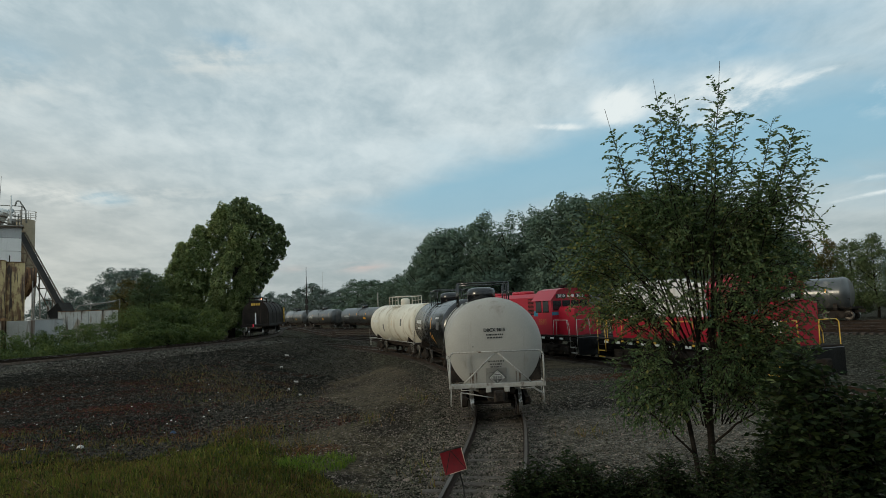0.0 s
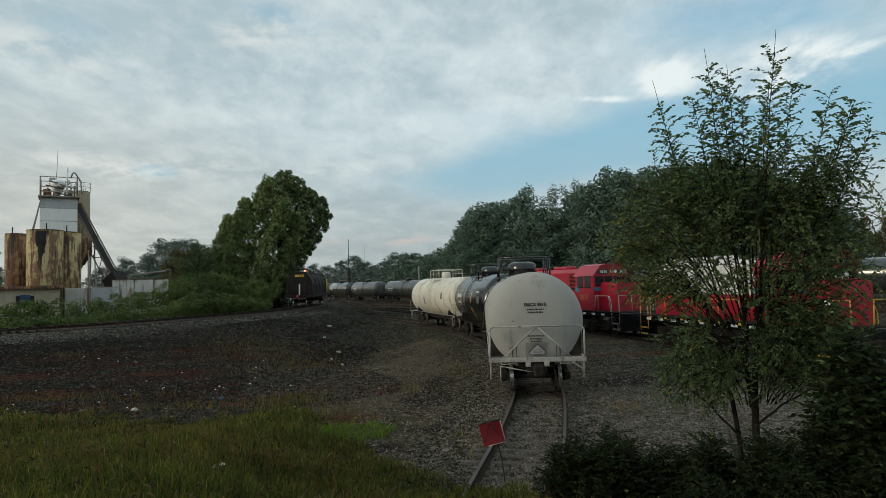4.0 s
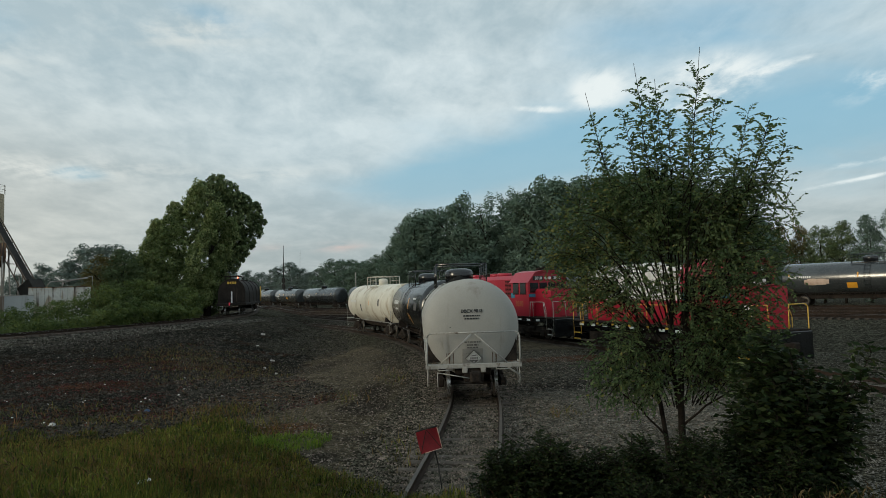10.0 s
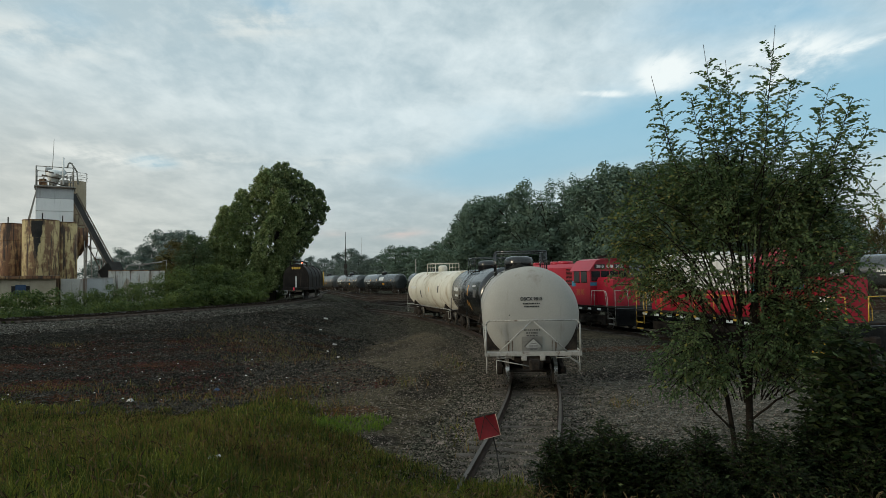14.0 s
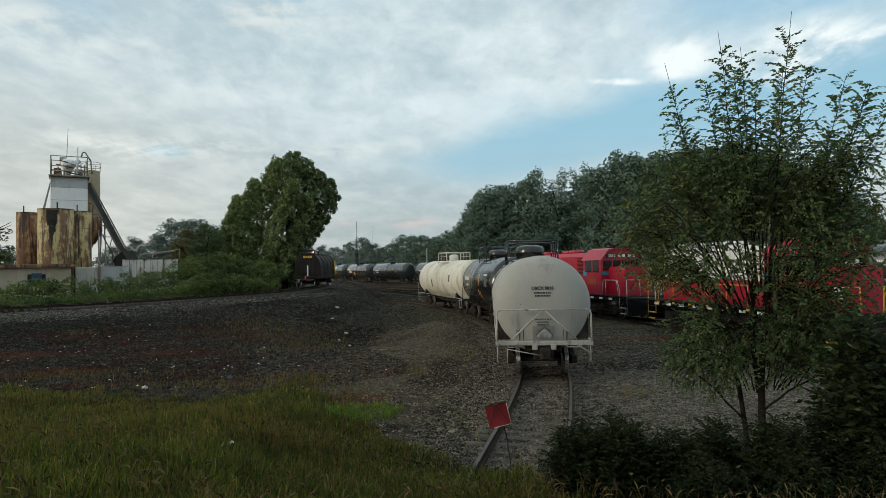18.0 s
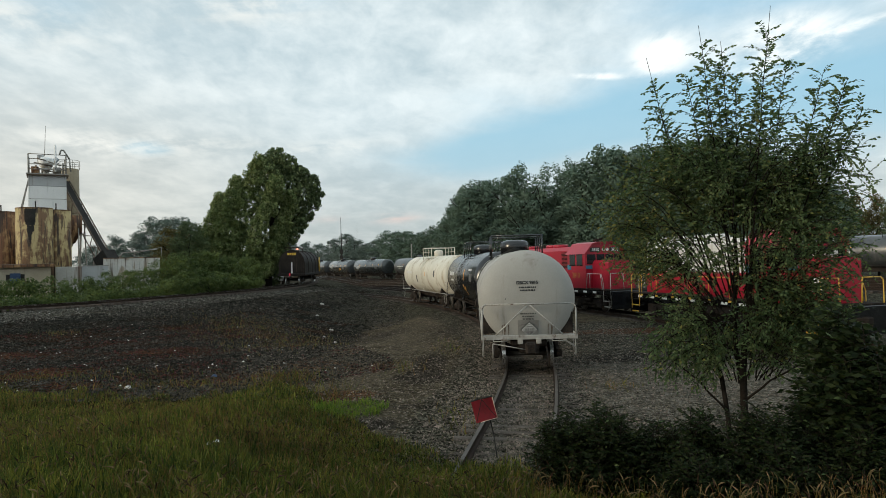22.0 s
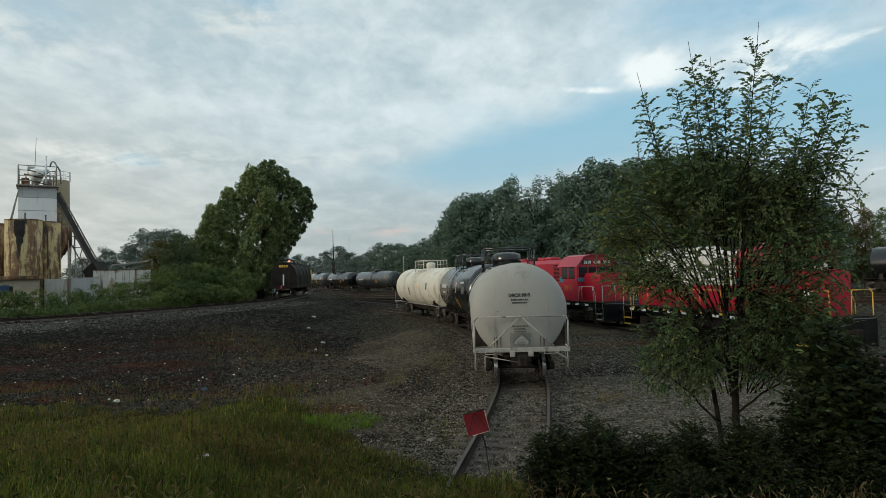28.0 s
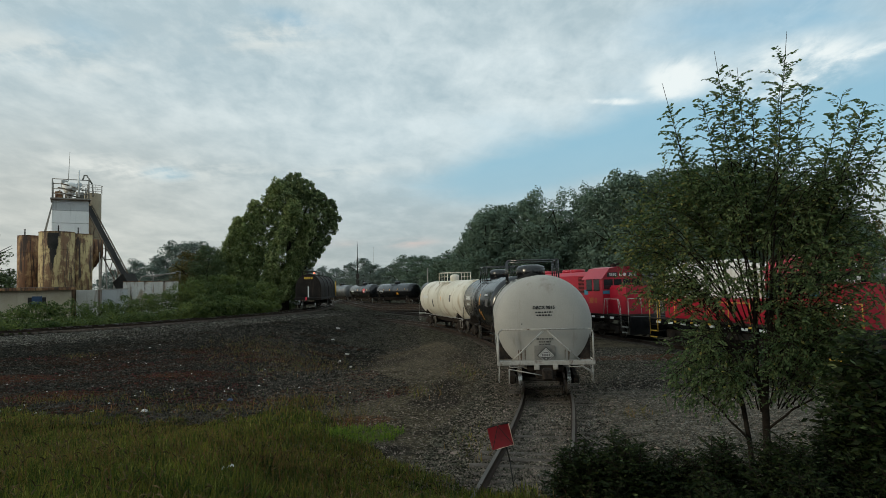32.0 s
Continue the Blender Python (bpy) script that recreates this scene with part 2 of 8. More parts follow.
WHEEL_STEEL = material("wheel_steel", (0.05, 0.045, 0.04), (0.13, 0.115, 0.10), 0.5, 0.7, coarse=3, fine=24, bump=0.05)
TREAD = material("polished_tread", (0.42, 0.41, 0.40), (0.6, 0.59, 0.57), 0.28, 0.9, coarse=3, fine=30, bump=0.02)
RED_PAINT = material("red_engine_paint", (0.27, 0.006, 0.020), (0.38, 0.010, 0.030), 0.36, coarse=0.5, fine=14, bump=0.01, stain=(0.22, 0.010, 0.020), stain_amount=0.22, streaks=True)
WHITE_PAINT = material("white_engine_paint", (0.50, 0.49, 0.465), (0.64, 0.63, 0.60), 0.5, coarse=0.5, fine=16, bump=0.01, stain=(0.34, 0.31, 0.27), stain_amount=0.3, streaks=True)
BLUE_PAINT = material("teal_stripe_paint", (0.02, 0.14, 0.22), (0.04, 0.22, 0.32), 0.45, fine=20, bump=0.01)
YELLOW_PAINT = material("yellow_rail_paint", (0.48, 0.29, 0.03), (0.66, 0.42, 0.05), 0.5, coarse=2, fine=25, bump=0.02, stain=(0.2, 0.13, 0.06), stain_amount=0.2)
ORANGE_MARK = material("orange_reflector", (0.62, 0.27, 0.02), (0.78, 0.38, 0.03), 0.4, fine=20, bump=0.0)
WHITE_MARK = material("white_marking", (0.60, 0.60, 0.58), (0.74, 0.74, 0.72), 0.5, fine=25, bump=0.0)
BLACK_MARK = material("black_lettering", (0.012, 0.012, 0.013), (0.03, 0.03, 0.03), 0.5, fine=30, bump=0.0)
GOLD_MARK = material("faded_gold_figure", (0.30, 0.11, 0.03), (0.42, 0.17, 0.05), 0.5, fine=25, bump=0.0)
GRIME_MARK = material("faded_lettering", (0.06, 0.057, 0.053), (0.11, 0.105, 0.10), 0.6, fine=30, bump=0.0)
RED_MARK = material("red_marking", (0.55, 0.02, 0.03), (0.70, 0.05, 0.06), 0.45, fine=20, bump=0.0)
TAN_SPRAY = material("tan_spray_paint", (0.44, 0.30, 0.22), (0.62, 0.47, 0.38), 0.6, coarse=2.5, fine=9, bump=0.0)
RUST_RUN = material("rust_run_stain", (0.055, 0.030, 0.020), (0.15, 0.10, 0.07), 0.7, coarse=3, fine=12, bump=0.0)
GLASS = glass("dark_glass")
RAIL_STEEL = material("rusted_rail", (0.018, 0.013, 0.010), (0.050, 0.034, 0.025), 0.85, 0.1, coarse=1.2, fine=18, bump=0.06, spec=0.2)
RAIL_TOP = material("worn_rail_head", (0.050, 0.040, 0.032), (0.105, 0.088, 0.074), 0.6, 0.3, coarse=1.0, fine=16, bump=0.03)
RAIL_BRIGHT = material("polished_rail_head", (0.20, 0.20, 0.18), (0.34, 0.34, 0.31), 0.38, 0.7, coarse=1.0, fine=16, bump=0.02)
TIE_WOOD = material("weathered_tie", (0.055, 0.045, 0.038), (0.155, 0.135, 0.115), 0.92, coarse=2.0, fine=26, bump=0.2, vary=0.35, random_tint=(0.045, 0.033, 0.026), spec=0.06)
STONE = material("loose_ballast", (0.0264, 0.02464, 0.0176), (0.198, 0.183, 0.1338), 0.9, coarse=3.0, fine=20, bump=0.1, vary=0.85, spec=0.06)
DARK_STONE = material("dark_loose_stone", (0.0068, 0.0066, 0.0050), (0.078, 0.076, 0.060), 0.9, coarse=3.0, fine=20, bump=0.1, vary=0.85, spec=0.04)
RUST_STONE = material("rust_stained_stone", (0.016, 0.0080, 0.0046), (0.090, 0.047, 0.028), 0.9, coarse=3.0, fine=20, bump=0.1, vary=0.7, spec=0.04)
PALE_STONE = material("pale_stone", (0.45, 0.44, 0.42), (0.66, 0.65, 0.62), 0.85, coarse=4.0, fine=20, bump=0.08)
FLAG_RED = material("red_flag_board", (0.13, 0.004, 0.008), (0.20, 0.007, 0.013), 0.5, coarse=4, fine=30, bump=0.02, stain=(0.10, 0.010, 0.010), stain_amount=0.25)


def silo_paint(name, paint, rust, tar, share):
    """Old paint gone to rust in long ragged runs, with tar-dark spill down from the rim."""
    m = material(name, tuple(0.72 * c for c in paint), paint, 0.8, coarse=0.7, fine=6, bump=0.05)
    t = m.node_tree
    bsdf = t.nodes["Principled BSDF"]
    base = bsdf.inputs["Base Color"].links[0].from_socket
    co = t.nodes.new("ShaderNodeTexCoord").outputs["Object"]

    def runs(sx, sz, scale, shift):
        mp = t.nodes.new("ShaderNodeMapping")
        mp.inputs["Scale"].default_value = (sx, sx, sz)
        mp.inputs["Location"].default_value = (shift, shift * 0.7, 0)
        t.links.new(co, mp.inputs["Vector"])
        return noise_at(t, mp.outputs[0], scale, 6, 0.62, 0.5)
    wide = runs(1.0, 0.22, 1.5, 1.0)
    thin = runs(1.0, 0.07, 4.2, 5.0)
    blot = noise_at(t, co, 1.3, 6, 0.66, 0.4)
    f = maths(t, "ADD", maths(t, "MULTIPLY", wide, 0.6), maths(t, "MULTIPLY", blot, 0.4))
    c = blend(t, ramp(t, f, 0.60 - share, 0.70 - share), base, rust)
    f = maths(t, "ADD", maths(t, "MULTIPLY", thin, 0.7), maths(t, "MULTIPLY", wide, 0.3))
    c = blend(t, ramp(t, f, 0.60 - share * 0.6, 0.68 - share * 0.6), c, tar)
    t.links.new(c, bsdf.inputs["Base Color"])
    return m


SILO_RUST = silo_paint("rust_run_yellow_steel", (0.52, 0.40, 0.19), (0.17, 0.095, 0.048), (0.045, 0.030, 0.022), 0.15)
OLD_RUST = silo_paint("rust_brown_steel", (0.40, 0.24, 0.11), (0.16, 0.075, 0.036), (0.040, 0.024, 0.016), 0.17)
STREAKED_WALL = silo_paint("rust_streaked_concrete", (0.62, 0.60, 0.55), (0.36, 0.30, 0.23), (0.11, 0.075, 0.055), 0.10)
TAN_STEEL = material("tan_weathered_steel", (0.24, 0.19, 0.12), (0.36, 0.30, 0.20), 0.7, coarse=0.4, fine=6, bump=0.03, stain=(0.13, 0.08, 0.045), stain_amount=0.4, streaks=True)
PALE_PANEL = material("pale_sheet_panel", (0.74, 0.74, 0.72), (0.86, 0.86, 0.84), 0.6, coarse=0.4, fine=10, bump=0.02, stain=(0.38, 0.37, 0.35), stain_amount=0.3, streaks=True)
GREY_PANEL = material("grey_sheet_panel", (0.36, 0.37, 0.37), (0.48, 0.49, 0.49), 0.55, coarse=0.4, fine=10, bump=0.02, stain=(0.24, 0.22, 0.20), stain_amount=0.35, streaks=True)
STEELWORK = material("weathered_steelwork", (0.21, 0.20, 0.18), (0.38, 0.36, 0.32), 0.7, coarse=1.0, fine=14, bump=0.04, stain=(0.15, 0.08, 0.04), stain_amount=0.4)
BROWN_STEEL = material("rusting_lattice_steel", (0.075, 0.055, 0.040), (0.17, 0.13, 0.095), 0.8, coarse=1.2, fine=14, bump=0.05, stain=(0.10, 0.05, 0.03), stain_amount=0.4)
DARK_STEEL = material("dark_conveyor_steel", (0.018, 0.017, 0.016), (0.045, 0.042, 0.038), 0.8, coarse=1.0, fine=14, bump=0.05, spec=0.2)
CONCRETE = material("stained_concrete", (0.36, 0.345, 0.31), (0.50, 0.48, 0.44), 0.85, coarse=0.5, fine=9, bump=0.06, stain=(0.14, 0.10, 0.075), stain_amount=0.5, streaks=True)
BUFF_WALL = material("buff_block_wall", (0.33, 0.28, 0.20), (0.46, 0.40, 0.30), 0.85, coarse=0.6, fine=10, bump=0.05, stain=(0.20, 0.16, 0.11), stain_amount=0.35, streaks=True)
ROOFING = material("dull_sheet_roof", (0.085, 0.080, 0.074), (0.16, 0.15, 0.14), 0.7, coarse=0.8, fine=12, bump=0.04)
BARK = material("dark_bark", (0.010, 0.0085, 0.007), (0.030, 0.025, 0.020), 0.9, coarse=3.0, fine=24, bump=0.25, spec=0.06)
LEAF_SAPLING = material("sapling_leaf", (0.056, 0.096, 0.040), (0.130, 0.178, 0.074), 0.5, coarse=0.5, fine=6, bump=0.0, vary=0.4, through_light=0.42)
LEAF_YELLOW = material("yellowing_leaf", (0.100, 0.115, 0.030), (0.190, 0.195, 0.060), 0.6, coarse=0.5, fine=6, bump=0.0, vary=0.4, through_light=0.25)
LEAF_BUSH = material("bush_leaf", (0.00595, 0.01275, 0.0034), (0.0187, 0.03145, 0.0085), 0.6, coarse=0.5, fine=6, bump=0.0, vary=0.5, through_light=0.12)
LEAF_VINE = material("vine_leaf", (0.1261, 0.1824, 0.0679), (0.325, 0.3831, 0.1552), 0.5, coarse=0.12, fine=1.2, bump=0.0, vary=0.3, through_light=0.25, spec=0.3)
LEAF_HEDGE = material("hedge_leaf", (0.0266, 0.0532, 0.0133), (0.1283, 0.1672, 0.0399), 0.55, coarse=0.3, fine=2.0, bump=0.0, vary=0.35, through_light=0.3, spec=0.25)
LEAF_OAK = material("oak_leaf", (0.074, 0.108, 0.05), (0.145, 0.19, 0.084), 0.55, coarse=0.1, fine=1.2, bump=0.0, vary=0.3, through_light=0.25, spec=0.25)
# bluish and pale: distance haze is put into these two leaf colours
LEAF_WOOD = material("hazed_wood_leaf", (0.096, 0.146, 0.114), (0.142, 0.192, 0.142), 0.6, coarse=0.08, fine=0.9, bump=0.0, vary=0.1, through_light=0.2, spec=0.15)
LEAF_HAZY = material("hazed_distant_leaf", (0.120, 0.158, 0.145), (0.160, 0.200, 0.175), 0.8, coarse=0.06, fine=0.6, bump=0.0, vary=0.1, through_light=0.15, spec=0.1)
LEAF_TAN = material("browning_leaf", (0.120, 0.098, 0.030), (0.190, 0.160, 0.055), 0.6, coarse=0.1, fine=1.2, bump=0.0, vary=0.25, through_light=0.2)
GRASS_BLADE = material("bank_grass_blade", (0.02288, 0.04224, 0.0044), (0.11, 0.1496, 0.01936), 0.65, coarse=0.5, fine=3, bump=0.0, vary=0.85, through_light=0.2)
GRASS_DRY = material("dry_grass_stem", (0.0765, 0.0558, 0.0126), (0.171, 0.1305, 0.0342), 0.7, coarse=0.5, fine=3, bump=0.0, vary=0.6, through_light=0.2)
# paler copy of the bank blade: sheen put into the colour
GRASS_SHEEN = material("painted_sheen_blade", (0.1452, 0.1804, 0.03344), (0.2552, 0.2728, 0.06336), 0.6, coarse=0.5, fine=3, bump=0.0, vary=0.4, through_light=0.2)
GRASS_FRESH = material("fresh_grass_blade", (0.085, 0.150, 0.014), (0.150, 0.225, 0.026), 0.6, coarse=0.5, fine=3, bump=0.0, vary=0.35, through_light=0.2)
SEED_HEAD = material("foxtail_seed_head", (0.060, 0.050, 0.020), (0.150, 0.125, 0.055), 0.75, coarse=3, fine=25, bump=0.0, vary=0.5, spec=0.06)
SEED_DARK = material("ripe_seed_head", (0.022, 0.016, 0.009), (0.055, 0.040, 0.022), 0.85, coarse=3, fine=25, bump=0.0, vary=0.5, spec=0.04)
PALE_GRAVEL = material("pale_gravel", (0.040, 0.040, 0.033), (0.190, 0.186, 0.156), 0.9, coarse=3.0, fine=20, bump=0.1, vary=0.75, spec=0.06)
LAMP_WARM = glowing("warm_marker_lamp", (1.0, 0.22, 0.12), 4.0)
LAMP_RED = glowing("red_marker", (0.6, 0.03, 0.06), 0.2)
TARP_BLUE = material("blue_plastic", (0.008, 0.03, 0.08), (0.02, 0.06, 0.14), 0.5, fine=12, bump=0.03)


def ground_material():
    m = bpy.data.materials.new("yard_ground")
    m.use_nodes = True
    t = m.node_tree
    bsdf = t.nodes["Principled BSDF"]
    co = t.nodes.new("ShaderNodeTexCoord").outputs["Object"]
    zone = t.nodes.new("ShaderNodeVertexColor")
    zone.layer_name = "zone"
    split = t.nodes.new("ShaderNodeSeparateColor")
    t.links.new(zone.outputs["Color"], split.inputs[0])
    grass, pale, bank = split.outputs
    rust = zone.outputs["Alpha"]
    huge = noise_at(t, co, 0.09, 4, 0.6, 0.3)
    big = noise_at(t, co, 0.45, 5, 0.62, 0.3)
    mid = noise_at(t, co, 2.6, 6, 0.68)

    def pebbles(scale):
        v = t.nodes.new("ShaderNodeTexVoronoi")
        v.inputs["Scale"].default_value = scale
        t.links.new(co, v.inputs["Vector"])
        c = t.nodes.new("ShaderNodeSeparateColor")
        t.links.new(v.outputs["Color"], c.inputs[0])
        return v.outputs["Distance"], maths(t, "POWER", c.outputs[0], 2.2)

    far1, tone1 = pebbles(8.0)
    far2, tone2 = pebbles(17.0)
    far3, tone3 = pebbles(38.0)
    speck = maths(t, "ADD", maths(t, "MULTIPLY", tone1, 0.35), maths(t, "ADD", maths(t, "MULTIPLY", tone2, 0.45), maths(t, "MULTIPLY", tone3, 0.25)))
    edge = maths(t, "MULTIPLY", maths(t, "SUBTRACT", maths(t, "ADD", maths(t, "MULTIPLY", big, 0.6), maths(t, "MULTIPLY", mid, 0.4)), 0.5), 1.6)

    def zoned(v):
        return ramp(t, maths(t, "ADD", v, edge), 0.32, 0.68)

    tone = ramp(t, maths(t, "ADD", maths(t, "MULTIPLY", big, 0.55), maths(t, "MULTIPLY", mid, 0.45)), 0.41, 0.59)
    worn = t.nodes.new("ShaderNodeVertexColor")
    worn.layer_name = "worn"
    wsplit = t.nodes.new("ShaderNodeSeparateColor")
    t.links.new(worn.outputs["Color"], wsplit.inputs[0])
    darkened, clay, chalk = wsplit.outputs
    grit = ramp(t, speck, 0.10, 0.85)
    dirt = blend(t, tone, (0.030, 0.024, 0.0150), (0.084, 0.070, 0.047))
    dirt = blend(t, maths(t, "MULTIPLY", grit, 0.75), dirt, (0.190, 0.158, 0.110))
    dirt = blend(t, ramp(t, huge, 0.57, 0.66), dirt, blend(t, grit, (0.016, 0.011, 0.0068), (0.085, 0.062, 0.040)))
    stone = blend(t, grit, (0.015, 0.0138, 0.0092), (0.158, 0.149, 0.112))
    stone = blend(t, ramp(t, big, 0.52, 0.66), stone, blend(t, grit, (0.014, 0.0122, 0.0080), (0.115, 0.104, 0.074)))
    slope = blend(t, grit, (0.0052, 0.0052, 0.0040), (0.046, 0.046, 0.038))
    slope = blend(t, ramp(t, big, 0.46, 0.62), slope, blend(t, grit, (0.0076, 0.0051, 0.0033), (0.047, 0.034, 0.023)))
    slope = blend(t, maths(t, "MULTIPLY", zoned(rust), 0.6), slope, blend(t, grit, (0.024, 0.0092, 0.0046), (0.115, 0.050, 0.026)))
    # near black: the shade between grass blades is painted into the soil
    shaded_turf = blend(t, tone, (0.0060, 0.0075, 0.0016), (0.020, 0.020, 0.005))
    colour = blend(t, zoned(pale), dirt, stone)
    colour = blend(t, zoned(bank), colour, slope)
    colour = blend(t, maths(t, "MULTIPLY", zoned(chalk), 0.7), colour, blend(t, grit, (0.085, 0.076, 0.062), (0.290, 0.262, 0.220)))
    colour = blend(t, maths(t, "MULTIPLY", zoned(clay), 0.75), colour, blend(t, grit, (0.052, 0.021, 0.010), (0.180, 0.088, 0.048)))
    colour = blend(t, maths(t, "MULTIPLY", zoned(darkened), 0.8), colour, blend(t, grit, (0.010, 0.0085, 0.0072), (0.060, 0.050, 0.042)))
    colour = blend(t, zoned(grass), colour, shaded_turf)
    t.links.new(colour, bsdf.inputs["Base Color"])
    bsdf.inputs["Roughness"].default_value = 1.0
    bsdf.inputs["Specular IOR Level"].default_value = 0.02
    h = maths(t, "ADD", maths(t, "MULTIPLY", far1, -0.9), maths(t, "ADD", maths(t, "MULTIPLY", far2, -0.5), maths(t, "MULTIPLY", mid, 0.8)))
    b = node(t, "ShaderNodeBump", Strength=1.0, Distance=0.09)
    t.links.new(h, b.inputs["Height"])
    t.links.new(b.outputs[0], bsdf.inputs["Normal"])
    return m


GROUND = ground_material()


# ---- building helpers ----
class Shape:
    """Vertices and faces of one mesh, gathered from simple solids."""

    def __init__(self):
        self.v, self.f, self.s, self.mi, self.cur = [], [], [], [], 0

    def add(self, verts, faces, smooth=False):
        n = len(self.v)
        self.v.extend(verts)
        for q in faces:
            self.f.append(tuple(i + n for i in q))
            self.s.append(smooth)
            self.mi.append(self.cur)
        return self

    def box(self, x0, y0, z0, x1, y1, z1, bevel=0.0, m=None):
        if bevel:
            b = min(bevel, 0.45 * (x1 - x0), 0.45 * (y1 - y0), 0.45 * (z1 - z0))
            vs = []
            for x, sx in ((x0, 1), (x1, -1)):
                for y, sy in ((y0, 1), (y1, -1)):
                    for z, sz in ((z0, 1), (z1, -1)):
                        vs += [(x, y + sy * b, z + sz * b), (x + sx * b, y, z + sz * b), (x + sx * b, y + sy * b, z)]
            def c(i, j, k):
                return (i * 4 + j * 2 + k) * 3
            fs = []
            fs += [(c(0, 0, 0), c(0, 0, 1), c(0, 1, 1), c(0, 1, 0)), (c(1, 0, 0), c(1, 1, 0), c(1, 1, 1), c(1, 0, 1))]
            fs += [(c(0, 0, 0) + 1, c(1, 0, 0) + 1, c(1, 0, 1) + 1, c(0, 0, 1) + 1), (c(0, 1, 0) + 1, c(0, 1, 1) + 1, c(1, 1, 1) + 1, c(1, 1, 0) + 1)]
            fs += [(c(0, 0, 0) + 2, c(0, 1, 0) + 2, c(1, 1, 0) + 2, c(1, 0, 0) + 2), (c(0, 0, 1) + 2, c(1, 0, 1) + 2, c(1, 1, 1) + 2, c(0, 1, 1) + 2)]
            for k in (0, 1):
                for j in (0, 1):
                    fs.append((c(0, j, k) + 1, c(1, j, k) + 1, c(1, j, k) + 2, c(0, j, k) + 2))
                for i in (0, 1):
                    fs.append((c(i, 0, k), c(i, 1, k), c(i, 1, k) + 2, c(i, 0, k) + 2))
            for i in (0, 1):
                for j in (0, 1):
                    fs.append((c(i, j, 0), c(i, j, 1), c(i, j, 1) + 1, c(i, j, 0) + 1))
                    for k in (0, 1):
                        fs.append((c(i, j, k), c(i, j, k) + 1, c(i, j, k) + 2))
        else:
            vs = [(x, y, z) for x in (x0, x1) for y in (y0, y1) for z in (z0, z1)]
            fs = [(0, 1, 3, 2), (4, 6, 7, 5), (0, 4, 5, 1), (2, 3, 7, 6), (0, 2, 6, 4), (1, 5, 7, 3)]
        if m is not None:
            vs = [tuple(m @ Vector(p)) for p in vs]
        return self.add(vs, fs)

    def rod(self, a, b, r, n=8, r2=None, cap=True):
        a, b = Vector(a), Vector(b)
        d = (b - a).normalized()
        u = d.orthogonal().normalized()
        w = d.cross(u)
        r2 = r if r2 is None else r2
        vs = []
        for p, q in ((a, r), (b, r2)):
            for i in range(n):
                t = 2 * math.pi * i / n
                vs.append(tuple(p + u * (q * math.cos(t)) + w * (q * math.sin(t))))
        self.add(vs, [(i, (i + 1) % n, n + (i + 1) % n, n + i) for i in range(n)], n > 5)
        if cap:
            k = len(self.v) - 2 * n
            self.f += [tuple(k + i for i in range(n - 1, -1, -1)), tuple(k + n + i for i in range(n))]
            self.s += [False, False]
            self.mi += [self.cur, self.cur]
        return self

    def pipe(self, points, r, n=8):
        for a, b in zip(points, points[1:]):
            self.rod(a, b, r, n)
        return self

    def lathe(self, profile, axis="x", n=40, centre=(0, 0, 0), cap=True):
        """profile: (along the axis, radius) pairs."""
        vs, fs = [], []
        for a, r in profile:
            for i in range(n):
                t = 2 * math.pi * i / n
                c, s = r * math.cos(t), r * math.sin(t)
                p = {"x": (a, c, s), "y": (c, a, s), "z": (c, s, a)}[axis]
                vs.append((p[0] + centre[0], p[1] + centre[1], p[2] + centre[2]))
        for j in range(len(profile) - 1):
            for i in range(n):
                k = (i + 1) % n
                fs.append((j * n + i, j * n + k, (j + 1) * n + k, (j + 1) * n + i))
        self.add(vs, fs, True)
        for j in (0, len(profile) - 1) if cap else ():
            if profile[j][1] > 1e-4:
                k = len(self.v) - len(vs) + j * n
                self.f.append(tuple(k + i for i in range(n)))
                self.s.append(False)
                self.mi.append(self.cur)
        return self

    def prism(self, outline, x0, x1):
        """An outline of (y, z) points, pushed from x0 to x1."""
        n = len(outline)
        vs = [(x0, y, z) for y, z in outline] + [(x1, y, z) for y, z in outline]
        fs = [(i, (i + 1) % n, n + (i + 1) % n, n + i) for i in range(n)]
        fs += [tuple(range(n - 1, -1, -1)), tuple(range(n, 2 * n))]
        return self.add(vs, fs)

    def quad(self, a, b, c, d):
        return self.add([a, b, c, d], [(0, 1, 2, 3)])

    def mesh(self, name, mats):
        me = bpy.data.meshes.new(name)
        me.from_pydata(self.v, [], self.f)
        for m in (mats if isinstance(mats, (list, tuple)) else [mats]):
            me.materials.append(m)
        me.polygons.foreach_set("use_smooth", self.s)
        if any(self.mi):
            me.polygons.foreach_set("material_index", self.mi)
        bm = bmesh.new()
        bm.from_mesh(me)
        if len(bm.faces) < 60000:
            bmesh.ops.recalc_face_normals(bm, faces=bm.faces)
        bm.to_mesh(me)
        bm.free()
        return me


def part(name, shape, mats, parent, label=""):
    ob = new(name, shape.mesh(name, mats))
    ob.parent = parent
    return tagged(ob, label)


def thing(name, label, category, m=None, group="", kind=""):
    ob = new(name)
    ob.empty_display_size = 0.3
    if m is not None:
        ob.matrix_world = m
    return tagged(ob, label, category, group, kind)


